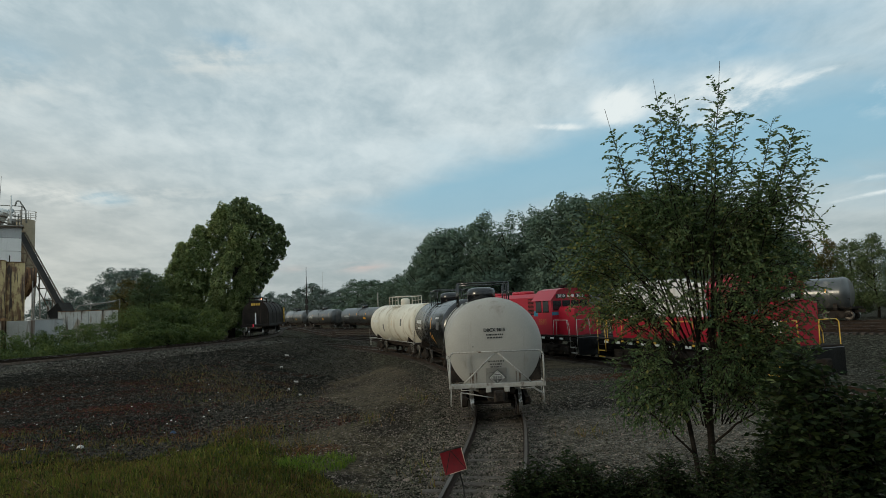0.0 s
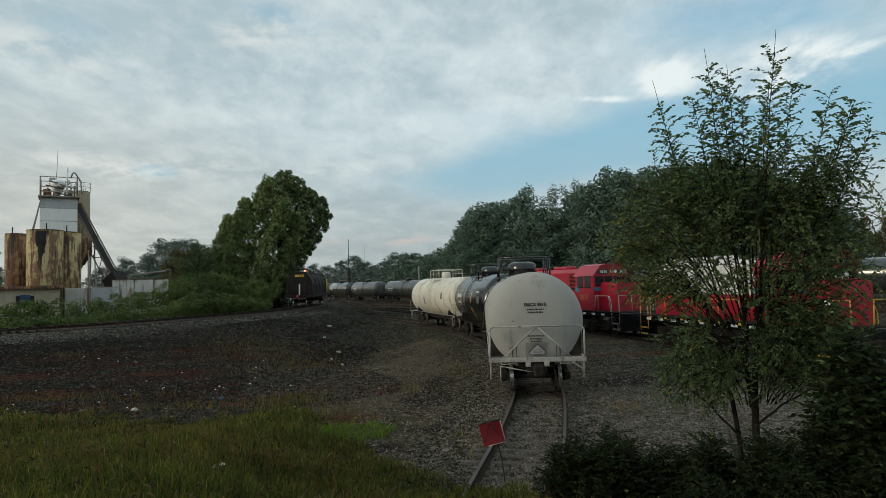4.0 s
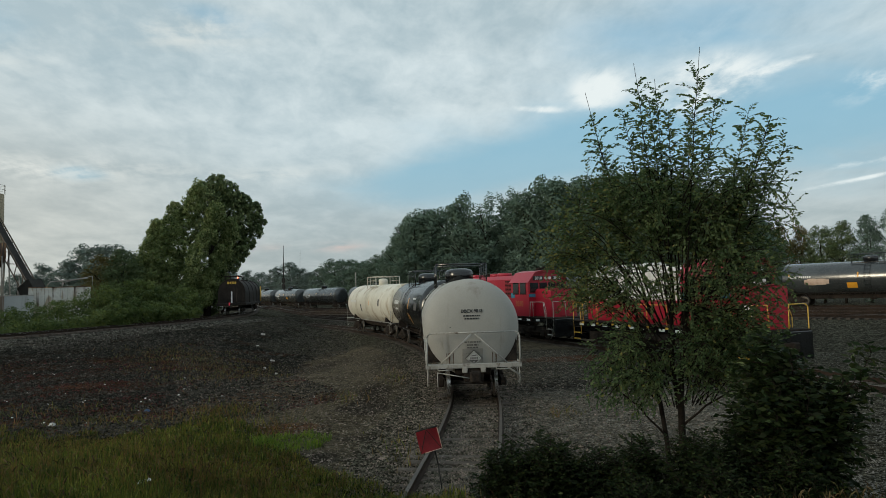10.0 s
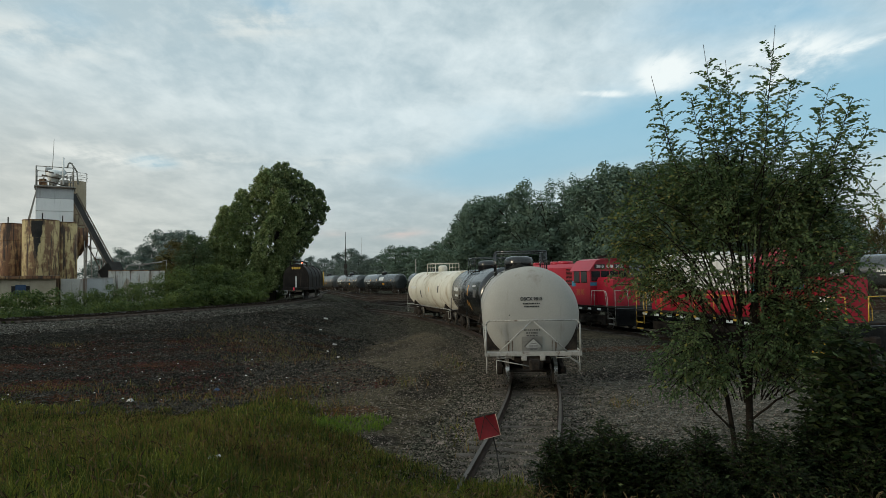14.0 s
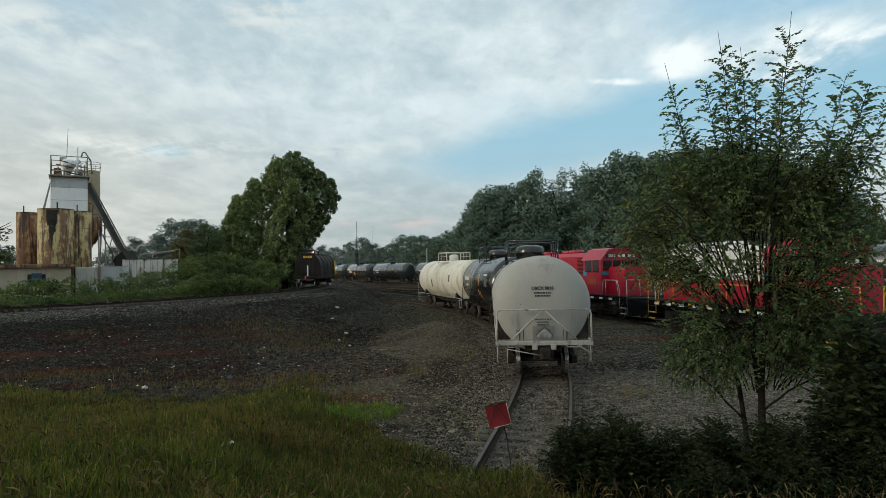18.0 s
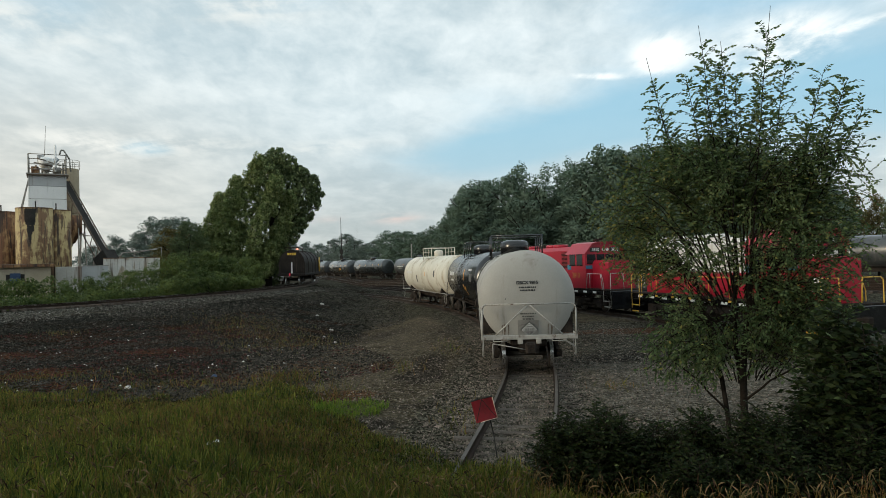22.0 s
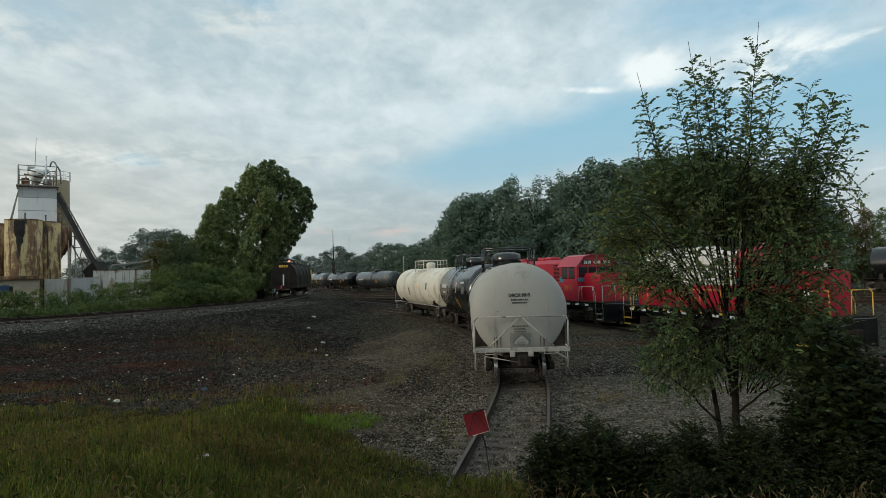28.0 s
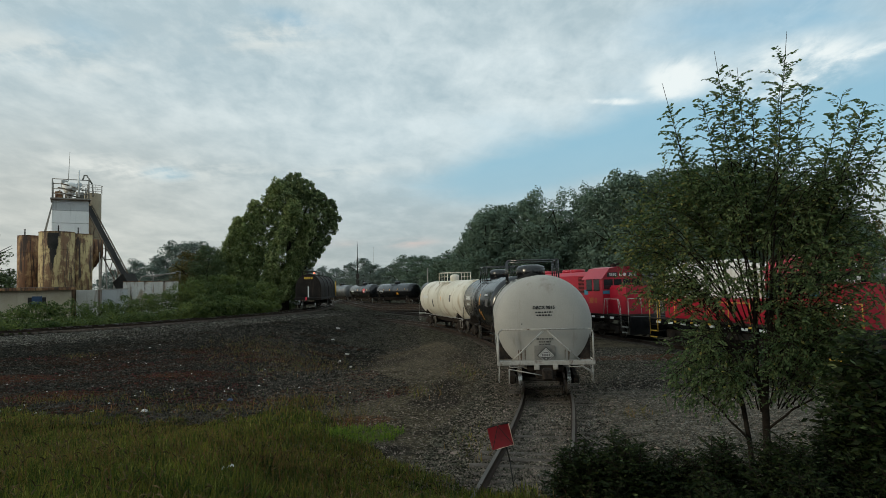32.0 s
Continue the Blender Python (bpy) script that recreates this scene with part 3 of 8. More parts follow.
def fast_mesh(name, verts, faces_size, mats, index=None, normals=None):
    """A mesh from arrays: verts (n, 3), faces of faces_size corners each taken in order; normals (faces, 3) shade a leaf like the clump it grows on."""
    me = bpy.data.meshes.new(name)
    n = len(verts)
    me.vertices.add(n)
    me.vertices.foreach_set("co", np.asarray(verts, np.float32).ravel())
    f = n // faces_size
    me.loops.add(n)
    me.loops.foreach_set("vertex_index", np.arange(n, dtype=np.int32))
    me.polygons.add(f)
    me.polygons.foreach_set("loop_start", np.arange(0, n, faces_size, dtype=np.int32))
    for m in (mats if isinstance(mats, (list, tuple)) else [mats]):
        me.materials.append(m)
    if index is not None:
        me.polygons.foreach_set("material_index", np.asarray(index, np.int32))
    me.update(calc_edges=True)
    if normals is not None:
        me.polygons.foreach_set("use_smooth", np.ones(f, bool))
        me.normals_split_custom_set_from_vertices(np.repeat(normals, faces_size, 0).astype(np.float32))
    return me


def smooth(a, b, x):
    t = min(1.0, max(0.0, (x - a) / (b - a)))
    return t * t * (3 - 2 * t)


class Line:
    """A smooth line in plan through control points."""

    def __init__(self, points, step=0.5):
        p = [Vector((x, y)) for x, y in points]
        p = [2 * p[0] - p[1]] + p + [2 * p[-1] - p[-2]]
        dense = []
        for i in range(1, len(p) - 2):
            a, b, c, d = p[i - 1:i + 3]
            k = max(2, int((c - b).length / step))
            for j in range(k):
                u = j / k
                dense.append(0.5 * ((2 * b) + (c - a) * u + (2 * a - 5 * b + 4 * c - d) * u * u + (3 * b - a - 3 * c + d) * u ** 3))
        dense.append(p[-2])
        self.p = np.array([tuple(q) for q in dense])
        self.s = np.concatenate([[0], np.cumsum(np.linalg.norm(np.diff(self.p, axis=0), axis=1))])
        self.length = float(self.s[-1])

    def at(self, s):
        if s < 0:
            d = self.p[1] - self.p[0]
            q = self.p[0] + d / np.linalg.norm(d) * s
        elif s > self.length:
            d = self.p[-1] - self.p[-2]
            q = self.p[-1] + d / np.linalg.norm(d) * (s - self.length)
        else:
            q = np.array([np.interp(s, self.s, self.p[:, 0]), np.interp(s, self.s, self.p[:, 1])])
        return float(q[0]), float(q[1])

    def heading(self, s):
        a, b = self.at(s - 0.4), self.at(s + 0.4)
        return math.atan2(b[1] - a[1], b[0] - a[0])

    def away(self, x, y):
        """Distance of a point from the line, and where along it."""
        d = np.hypot(self.p[:, 0] - x, self.p[:, 1] - y)
        i = int(d.argmin())
        return float(d[i]), float(self.s[i])

    def near_y(self, y):
        return float(self.s[int(np.abs(self.p[:, 1] - y).argmin())])


# ---- the plan: track lines and the lie of the land ----
SPUR = Line([(-0.9, 3.0), (0.5, 8.0), (1.5, 12.1), (2.44, 16.2), (3.36, 21.2), (3.9, 27.0), (4.0, 33.0), (3.55, 40.0), (2.5, 47.0), (0.6, 54.5), (-2.2, 62.0), (-6.5, 71.0), (-13.0, 82.0)])
ENGINE_TRACK = Line([(18.5, -14.0), (18.0, 4.0), (17.2, 15.0), (16.2, 22.5), (14.3, 31.0), (12.2, 40.0), (9.4, 50.0), (5.9, 60.0), (1.5, 71.0), (-4.0, 84.0), (-11.0, 100.0)])
MAIN = Line([(110.0, -43.0), (87.5, -8.5), (64.0, 23.5), (40.6, 56.0), (16.6, 90.5), (-8.7, 128.4), (-25.1, 162.3), (-44.4, 203.5), (-77.7, 275.8)])
HIGH_TRACK = Line([(-95.0, 14.0), (-62.0, 25.0), (-42.0, 34.8), (-31.0, 41.8), (-24.8, 47.0), (-20.6, 55.5), (-17.1, 63.5), (-15.2, 73.0), (-15.9, 88.0), (-18.5, 104.0), (-20.0, 125.0)])
HIGH_Z = 1.22


def offset_line(line, d):
    pts = []
    for s in np.arange(0, line.length, 12.0):
        x, y = line.at(s)
        h = line.heading(s)
        pts.append((x - math.sin(h) * d, y + math.cos(h) * d))
    return Line(pts)


YARD_A, YARD_B, YARD_C = (offset_line(MAIN, d) for d in (5.5, 11.0, 16.0))


def lump(x, y, size, seed=0.0):
    return noise.noise(Vector((x / size, y / size, seed)))


def main_z(y):
    return 0.9 - 0.8 * smooth(40, 120, y)


def bank_reach(x):
    """How far the grassy bank under the camera runs out."""
    return float(np.interp(x, (-40, -16, -12.9, -9.7, -6.8, -5.6, -4.7, -3.8, -2.6, -1.3, -0.1, 0.8, 1.8, 4), (26, 22.3, 21.0, 19.5, 18.8, 19.3, 21.0, 19.8, 17.2, 14.2, 12.7, 11.8, 11.2, 10.8)))


def ground_z(x, y):
    z = 0.0
    # far ground follows the main line
    if y > 30 or x > 22:
        z += main_z(y) * smooth(20, 33, x + max(0.0, (y - 40)) * 0.45) * (1 if y > -60 else 1)
    # raised track and its slope
    if x < 8:
        d, s = HIGH_TRACK.away(x, y)
        px, py = HIGH_TRACK.at(s)
        beyond = (x - px) < 0 and y > 20 or y > py + 2 and x < px + 4
        top = HIGH_Z - 0.19 - 0.06 * smooth(1.5, 2.4, d)
        if beyond and d > 2.0:
            z = max(z, top - 0.25 * smooth(3, 9, d))
        else:
            fall = 17.0 if y < 42 else 17.0 - 8.5 * smooth(42, 60, y)
            crest = 2.6 + 4.2 * smooth(42, 56, y) * (1 - smooth(70, 84, y))
            u = min(1.0, max(0.0, (d - crest) / fall))
            z = max(z, (top + 0.35) * (1 - u) ** 1.12 - 0.35 * (1 - smooth(0.85, 1.25, (d - crest) / fall)))
        z -= 1.2 * math.exp(-((x + 4.6) / 4.0) ** 2 - ((y - 43) / 15.0) ** 2)
    # bank under the camera
    if y < 30 and -40 < x < 40:
        r = bank_reach(x)
        u = y / r
        side = 1.0 if x < 5 else 1.0 - 0.55 * smooth(5, 16, x)
        z = max(z, side * 2.1 * (1 - smooth(0.06, 1.0, u) * 0.82 - 0.18 * min(1.0, max(0.0, u))))
    elif y < 8:
        z = max(z, 2.1 * (1 - smooth(-6, 12, y)) * (1 - smooth(40, 60, abs(x))))
    r = math.hypot(x, y)
    rough = smooth(1.5, 4.0, HIGH_TRACK.away(x, y)[0]) if -100 < x < 8 and y < 130 else 1.0
    z += (0.06 * lump(x, y, 2.2) * min(1.0, r / 6) + 0.03 * lump(x, y, 0.7, 3.0)) * rough
    if r > 220:
        z += 0.8 * lump(x, y, 160.0, 7.0) * smooth(220, 500, r)
    for line, flat in ((SPUR, 0.0), (ENGINE_TRACK, 0.0)):
        if -10 < y < 90 and abs(x) < 40:
            d, s = line.away(x, y)
            if d < 2.4 and y > 10.4:
                z = z + (flat - z) * (1 - smooth(1.3, 2.4, d)) * smooth(10.4, 11.6, y)
    return z


GRID = {}


def grid_z(x, y):
    """Heights of the finished ground sheet at many places."""
    gx, gy, gz = GRID["x"], GRID["y"], GRID["z"]
    i = np.clip(np.searchsorted(gx, x) - 1, 0, len(gx) - 2)
    j = np.clip(np.searchsorted(gy, y) - 1, 0, len(gy) - 2)
    u, v = (x - gx[i]) / (gx[i + 1] - gx[i]), (y - gy[j]) / (gy[j + 1] - gy[j])
    return (gz[j, i] * (1 - u) + gz[j, i + 1] * u) * (1 - v) + (gz[j + 1, i] * (1 - u) + gz[j + 1, i + 1] * u) * v


# worn, stained and darker patches of the yard floor: x, y, half widths, strength
# darker ground: open spots, the ditch, the strip under the pale car
DARK_SPOTS = [(-0.3, 20.6, 0.9, 1.5, 0.9), (0.1, 24.0, 0.9, 2.4, 0.75), (6.4, 23.4, 2.4, 1.9, 0.8), (-1.5, 14.7, 1.2, 0.8, 0.8), (-0.4, 16.4, 0.8, 0.6, 0.6), (3.2, 22.0, 1.0, 3.0, 1.0), (-5.6, 31.0, 1.6, 7.0, 0.7), (-3.0, 41.0, 3.0, 6.0, 0.6), (1.0, 34.0, 1.6, 6.0, 0.5)]
CLAY = [(-2.3, 18.1, 1.3, 0.8, 1.0), (-4.2, 23.7, 1.9, 1.3, 0.8), (-15.0, 23.6, 3.4, 1.3, 1.0), (-11.0, 20.8, 3.2, 0.9, 0.9), (-20.5, 28.5, 3.2, 2.2, 0.9), (-7.0, 22.5, 2.0, 1.0, 0.5), (9.6, 31.4, 6.5, 1.3, 1.0), (14.0, 24.5, 2.0, 6.0, 0.8), (-13.0, 29.0, 4.0, 1.5, 0.5)]
CHALK = [(5.5, 21.4, 1.7, 0.5, 1.0), (4.6, 20.9, 0.8, 0.35, 0.9), (1.9, 12.2, 1.3, 1.6, 0.8), (1.7, 15.0, 0.9, 2.4, 0.5), (-3.2, 26.2, 2.0, 2.4, 0.2), (-3.6, 19.6, 0.9, 0.6, 0.6), (6.4, 16.5, 2.6, 2.6, 0.9), (8.6, 19.6, 3.4, 3.2, 1.0), (-1.6, 29.5, 2.0, 3.5, 0.15)]


def patches(spots, x, y):
    return min(1.0, sum(k * math.exp(-((x - a) / p) ** 2 - ((y - b) / q) ** 2) for a, b, p, q, k in spots)) if y < 60 and y > 8 else 0.0


def make_ground():
    def axis(bands):
        out = []
        for a, b, step in bands:
            out += list(np.arange(a, b, step))
        return out + [bands[-1][1]]
    xs = axis([(-2400, -400, 200), (-400, -100, 30), (-100, -45, 3), (-45, -26, 1), (-26, 24, 0.5), (24, 60, 1.5), (60, 120, 6), (120, 400, 40), (400, 2400, 200)])
    ys = axis([(-1200, -200, 200), (-200, -20, 20), (-20, 0, 2.5), (0, 46, 0.5), (46, 90, 1), (90, 180, 4), (180, 400, 20), (400, 2600, 200)])
    verts, zones, worn = [], [], []
    for y in ys:
        for x in xs:
            verts.append((x, y, ground_z(x, y)))
            r = bank_reach(x)
            grass = 1 - smooth(-1.4, 1.2, y - r) if y < 32 else 0.0
            if x > 7:
                grass = min(grass, 1 - smooth(7, 9.5, x - 0.1 * (y - 8)) * smooth(8, 10, y))
            ds, _ = SPUR.away(x, y)
            pale = 1 - smooth(1.3, 3.8, ds) if y < 55 else 0.6 * (1 - smooth(1.6, 3.2, ds))
            if x > 3 and y < 48:
                side = x - SPUR.at(SPUR.near_y(min(max(y, 3), 80)))[0]
                pale = max(pale, smooth(1.2, 3.6, side) * (1 - 0.75 * smooth(33, 38, y)))
            if x > 18:
                pale = max(pale, 0.72)
            dm, _ = MAIN.away(x, y)
            if dm < 24:
                pale = max(pale * (1 - 0.6 * smooth(60, 90, y)), 0.42 * (1 - smooth(2.0, 3.4, dm)), 0.85 * (1 - smooth(50, 80, y)) if x > 18 else 0.0)
            # far yard: paler stone, with dusty haze put into its colour
            if y > 44 and -14 < x < 30:
                pale = max(pale, smooth(44, 52, y))
            dh, _ = HIGH_TRACK.away(x, y)
            bank = 0.0
            if x < 2 and y > 14:
                bank = (1 - smooth(27, 34, dh)) * (1 - smooth(-6.0, -2.5, x)) if y < 50 else (1 - smooth(11, 14, dh)) * (1 - 0.5 * smooth(50, 60, y))
            if x < 2 and y > 14:
                pale = max(pale, 1.0 * (1 - smooth(3.0, 5.6, dh)))
                bank = min(bank, 0.05 + 0.95 * smooth(2.8, 6.4, dh))
            rust = 0.0
            if bank > 0.2:
                rust = 0.38 * smooth(9, 13, dh) * (1 - smooth(24, 28, dh)) + 0.6 * lump(x * 0.8 + y * 0.6, (y * 0.8 - x * 0.6) * 3.0, 6.0, 9.0)
            far = smooth(180, 260, math.hypot(x, y))
            if x < -30 and y > 52:
                grass = max(grass, 1.0)
            grass = max(grass, 0.9 * far)
            worn.append((patches(DARK_SPOTS, x, y), patches(CLAY, x, y), patches(CHALK, x, y), 1.0))
            zones.append((grass, pale, bank, max(0.0, min(1.0, rust))))
    GRID.update(x=np.array(xs, float), y=np.array(ys, float), z=np.array([v[2] for v in verts]).reshape(len(ys), len(xs)))
    w = len(xs)
    faces = [(j * w + i, j * w + i + 1, (j + 1) * w + i + 1, (j + 1) * w + i) for j in range(len(ys) - 1) for i in range(w - 1)]
    me = bpy.data.meshes.new("ground")
    me.from_pydata(verts, [], faces)
    me.materials.append(GROUND)
    layer = me.color_attributes.new("zone", "FLOAT_COLOR", "POINT")
    layer.data.foreach_set("color", np.array(zones, np.float32).ravel())
    layer = me.color_attributes.new("worn", "FLOAT_COLOR", "POINT")
    layer.data.foreach_set("color", np.array(worn, np.float32).ravel())
    me.polygons.foreach_set("use_smooth", [True] * len(me.polygons))
    tagged(new("ground", me), "gravel and packed dirt rail yard with a grassy bank", "ground", kind="structure")


make_ground()


# ---- tracks ----
RAIL_TOP_Z = 0.17


def rail_shape(line, side, s0, s1, z_of, step):
    """One running rail: foot, web and head, swept along the line."""
    prof = [(-0.07, 0.0), (0.07, 0.0), (0.07, 0.018), (0.012, 0.035), (0.012, 0.125), (0.036, 0.138), (0.036, 0.168), (-0.036, 0.168), (-0.036, 0.138), (-0.012, 0.125), (-0.012, 0.035), (-0.07, 0.018)]
    sh = Shape()
    rings = []
    k = max(2, int((s1 - s0) / step))
    for i in range(k + 1):
        s = s0 + (s1 - s0) * i / k
        x, y = line.at(s)
        h = line.heading(s)
        nx, ny = -math.sin(h), math.cos(h)
        z = z_of(x, y)
        rings.append([(x + nx * (side * 0.755 + a), y + ny * (side * 0.755 + a), z + b) for a, b in prof])
    n = len(prof)
    for ring in rings:
        sh.v.extend(ring)
    for i in range(k):
        for j in range(n):
            q = (j + 1) % n
            sh.f.append((i * n + j, i * n + q, (i + 1) * n + q, (i + 1) * n + j))
            sh.s.append(False)
            sh.mi.append(1 if j == 6 else 0)
    sh.f += [tuple(range(n)), tuple(range(k * n, (k + 1) * n))]
    sh.s += [False, False]
    sh.mi += [0, 0]
    return sh


TIE_MESH = {}


def tie_mesh(k):
    if k not in TIE_MESH:
        r = random.Random(40 + k)
        sh = Shape().box(-1.27 - r.uniform(0, 0.05), -0.11, -0.15, 1.27 + r.uniform(0, 0.05), 0.11, 0.0, 0.018)
        sh.v = [(x + r.uniform(-0.008, 0.008), y + r.uniform(-0.012, 0.012), z + r.uniform(-0.006, 0.004)) for x, y, z in sh.v]
        TIE_MESH[k] = sh.mesh("tie", TIE_WOOD)
    return TIE_MESH[k]


def make_track(name, label, line, s0, s1, z_of, step=1.0, ties=None, joined=None, gap=0.52, sink=0.0, head=None):
    root = thing(name, label, "track", kind="structure")
    for side in (-1, 1):
        part("rail", rail_shape(line, side, s0, s1, z_of, step), [RAIL_STEEL, head or RAIL_TOP], root, "rusty steel rail with a worn head")
    rnd = random.Random(len(name))
    if ties:
        a, b = ties
        for i, s in enumerate(np.arange(a, b, gap)):
            x, y = line.at(s)
            ob = new("tie", tie_mesh(i % 5))
            ob.parent = root
            ob.matrix_world = pose(x, y, z_of(x, y) - sink + rnd.uniform(-0.03, 0.012), 0, rnd.uniform(-0.7, 0.7), math.degrees(line.heading(s)) - 90 + rnd.uniform(-1.5, 1.5))
    if joined:
        a, b = joined
        sh = Shape()
        for s in np.arange(a, b, gap):
            x, y = line.at(s)
            m = pose(x, y, z_of(x, y) + rnd.uniform(-0.01, 0.004), 0, 0, math.degrees(line.heading(s)) - 90 + rnd.uniform(-1.5, 1.5))
            sh.box(-1.28, -0.11, -0.15, 1.28, 0.11, 0.0, 0, m)
        tagged(part("ties", sh, TIE_WOOD, root, "row of weathered wooden ties"), kind="stuff")
    return root


def spur_z(x, y):
    return 0.03


make_track("railway_track", "rusty spur track bedded in grey ballast", SPUR, SPUR.near_y(9.6), SPUR.length, spur_z, 0.8, ties=(SPUR.near_y(9.8), SPUR.near_y(48)), joined=(SPUR.near_y(48), SPUR.length), sink=0.005)
make_track("railway_track", "rusty yard track carrying two diesel locomotives", ENGINE_TRACK, 4, ENGINE_TRACK.length, spur_z, 1.0, joined=(6, ENGINE_TRACK.length))
make_track("railway_track", "main line track on a rust-stained ballast bed", MAIN, -60, MAIN.length + 120, lambda x, y: main_z(y) + 0.12, 4.0, joined=(40, 290))
for line in (YARD_A, YARD_B, YARD_C):
    make_track("railway_track", "empty rusty yard track beside the main line", line, 20, 250, lambda x, y: ground_z(x, y) + 0.06, 3.0, joined=(30, 240))
make_track("railway_track", "track along the top of a gravel embankment", HIGH_TRACK, 12, HIGH_TRACK.length, lambda x, y: HIGH_Z, 1.2, ties=(HIGH_TRACK.near_y(33), HIGH_TRACK.near_y(76)), joined=(HIGH_TRACK.near_y(76), HIGH_TRACK.length), head=RAIL_BRIGHT)


# ---- railway vehicles (each along its own x axis, rail head at z = 0) ----
def lettering(text, size, m, parent, mat, name="lettering"):
    cu = bpy.data.curves.new(name, "FONT")
    cu.body, cu.size, cu.align_x, cu.extrude, cu.offset = text, size, "CENTER", 0.002, 0.0045
    tmp = bpy.data.objects.new(name, cu)
    scene.collection.objects.link(tmp)
    me = bpy.data.meshes.new_from_object(tmp.evaluated_get(bpy.context.evaluated_depsgraph_get()))
    bpy.data.objects.remove(tmp)
    me.materials.clear()
    me.materials.append(mat)
    ob = new(name, me)
    ob.parent = parent
    ob.matrix_local = m
    return ob


TRUCK = {}


def truck_meshes():
    if not TRUCK:
        sh = Shape()
        for side in (-1, 1):
            y = side * 0.98
            out = [(-1.15, 0.40), (-1.15, 0.60), (-0.78, 0.66), (-0.42, 0.86), (0.42, 0.86), (0.78, 0.66), (1.15, 0.60), (1.15, 0.40), (0.72, 0.42), (0.42, 0.24), (-0.42, 0.24), (-0.72, 0.42)]
            n = len(out)
            vs = [(a, y - 0.06, b) for a, b in out] + [(a, y + 0.06, b) for a, b in out]
            sh.add(vs, [(i, (i + 1) % n, n + (i + 1) % n, n + i) for i in range(n)] + [tuple(range(n)), tuple(range(n, 2 * n))])
            for x in (-0.88, 0.88):
                sh.lathe([(-0.10, 0.11), (0.10, 0.13), (0.12, 0.05)], "y", 14, (x, y + side * 0.02, 0.455))
            for x in (-0.14, 0.0, 0.14):
                sh.rod((x, y + side * 0.05, 0.30), (x, y + side * 0.05, 0.60), 0.055, 10)
        sh.box(-0.2, -1.05, 0.52, 0.2, 1.05, 0.78, 0.03)
        for x in (-0.34, 0.34):
            sh.box(x - 0.07, -0.8, 0.36, x + 0.07, 0.8, 0.46, 0.02)
        TRUCK["frame"] = sh.mesh("truck", UNDER)
        w = Shape()
        for side in (-1, 1):
            y = side * 0.755
            w.cur = 0
            w.lathe([(-0.065, 0.30), (-0.065, 0.455), (0.05, 0.445), (0.05, 0.30), (0.02, 0.22), (0.03, 0.10), (0.06, 0.0)], "y", 24, (0, y, 0))
            w.cur = 1
            w.lathe([(-0.062, 0.459), (0.054, 0.452)], "y", 24, (0, y, 0), False)
        w.cur = 0
        w.rod((0, -0.75, 0), (0, 0.75, 0), 0.075, 10)
        TRUCK["wheelset"] = w.mesh("wheelset", [WHEEL_STEEL, TREAD])
    return TRUCK


def truck(parent, x, axles=(-0.88, 0.88)):
    t = truck_meshes()
    ob = new("truck", t["frame"])
    ob.parent, ob.location = parent, (x, 0, 0)
    for a in axles:
        w = new("wheelset", t["wheelset"])
        w.parent, w.location = ob, (a, 0, 0.455)
    return ob


def tank_profile(half, r, head=0.55, n=9):
    """A cylinder with dished ends, as (along, radius) pairs."""
    p = []
    for i in range(n + 1):
        t = math.pi / 2 * i / n
        p.append((-half - head * math.cos(t), r * math.sin(t) ** 0.82 if i else 0.0))
    return p + [(-x, q) for x, q in reversed(p)]


def bars(sh, x, z, rows, h, m, rnd):
    """Rows of small bars that stand for writing too small to read; rows: widths in metres."""
    for k, w in enumerate(rows):
        u = x - w / 2
        while u < x + w / 2:
            d = rnd.uniform(0.5, 1.6) * h
            sh.box(u, -0.002, z - k * h * 1.7, min(u + d, x + w / 2), 0.002, z - k * h * 1.7 + h, 0, m)
            u += d + h * 0.45
    return sh


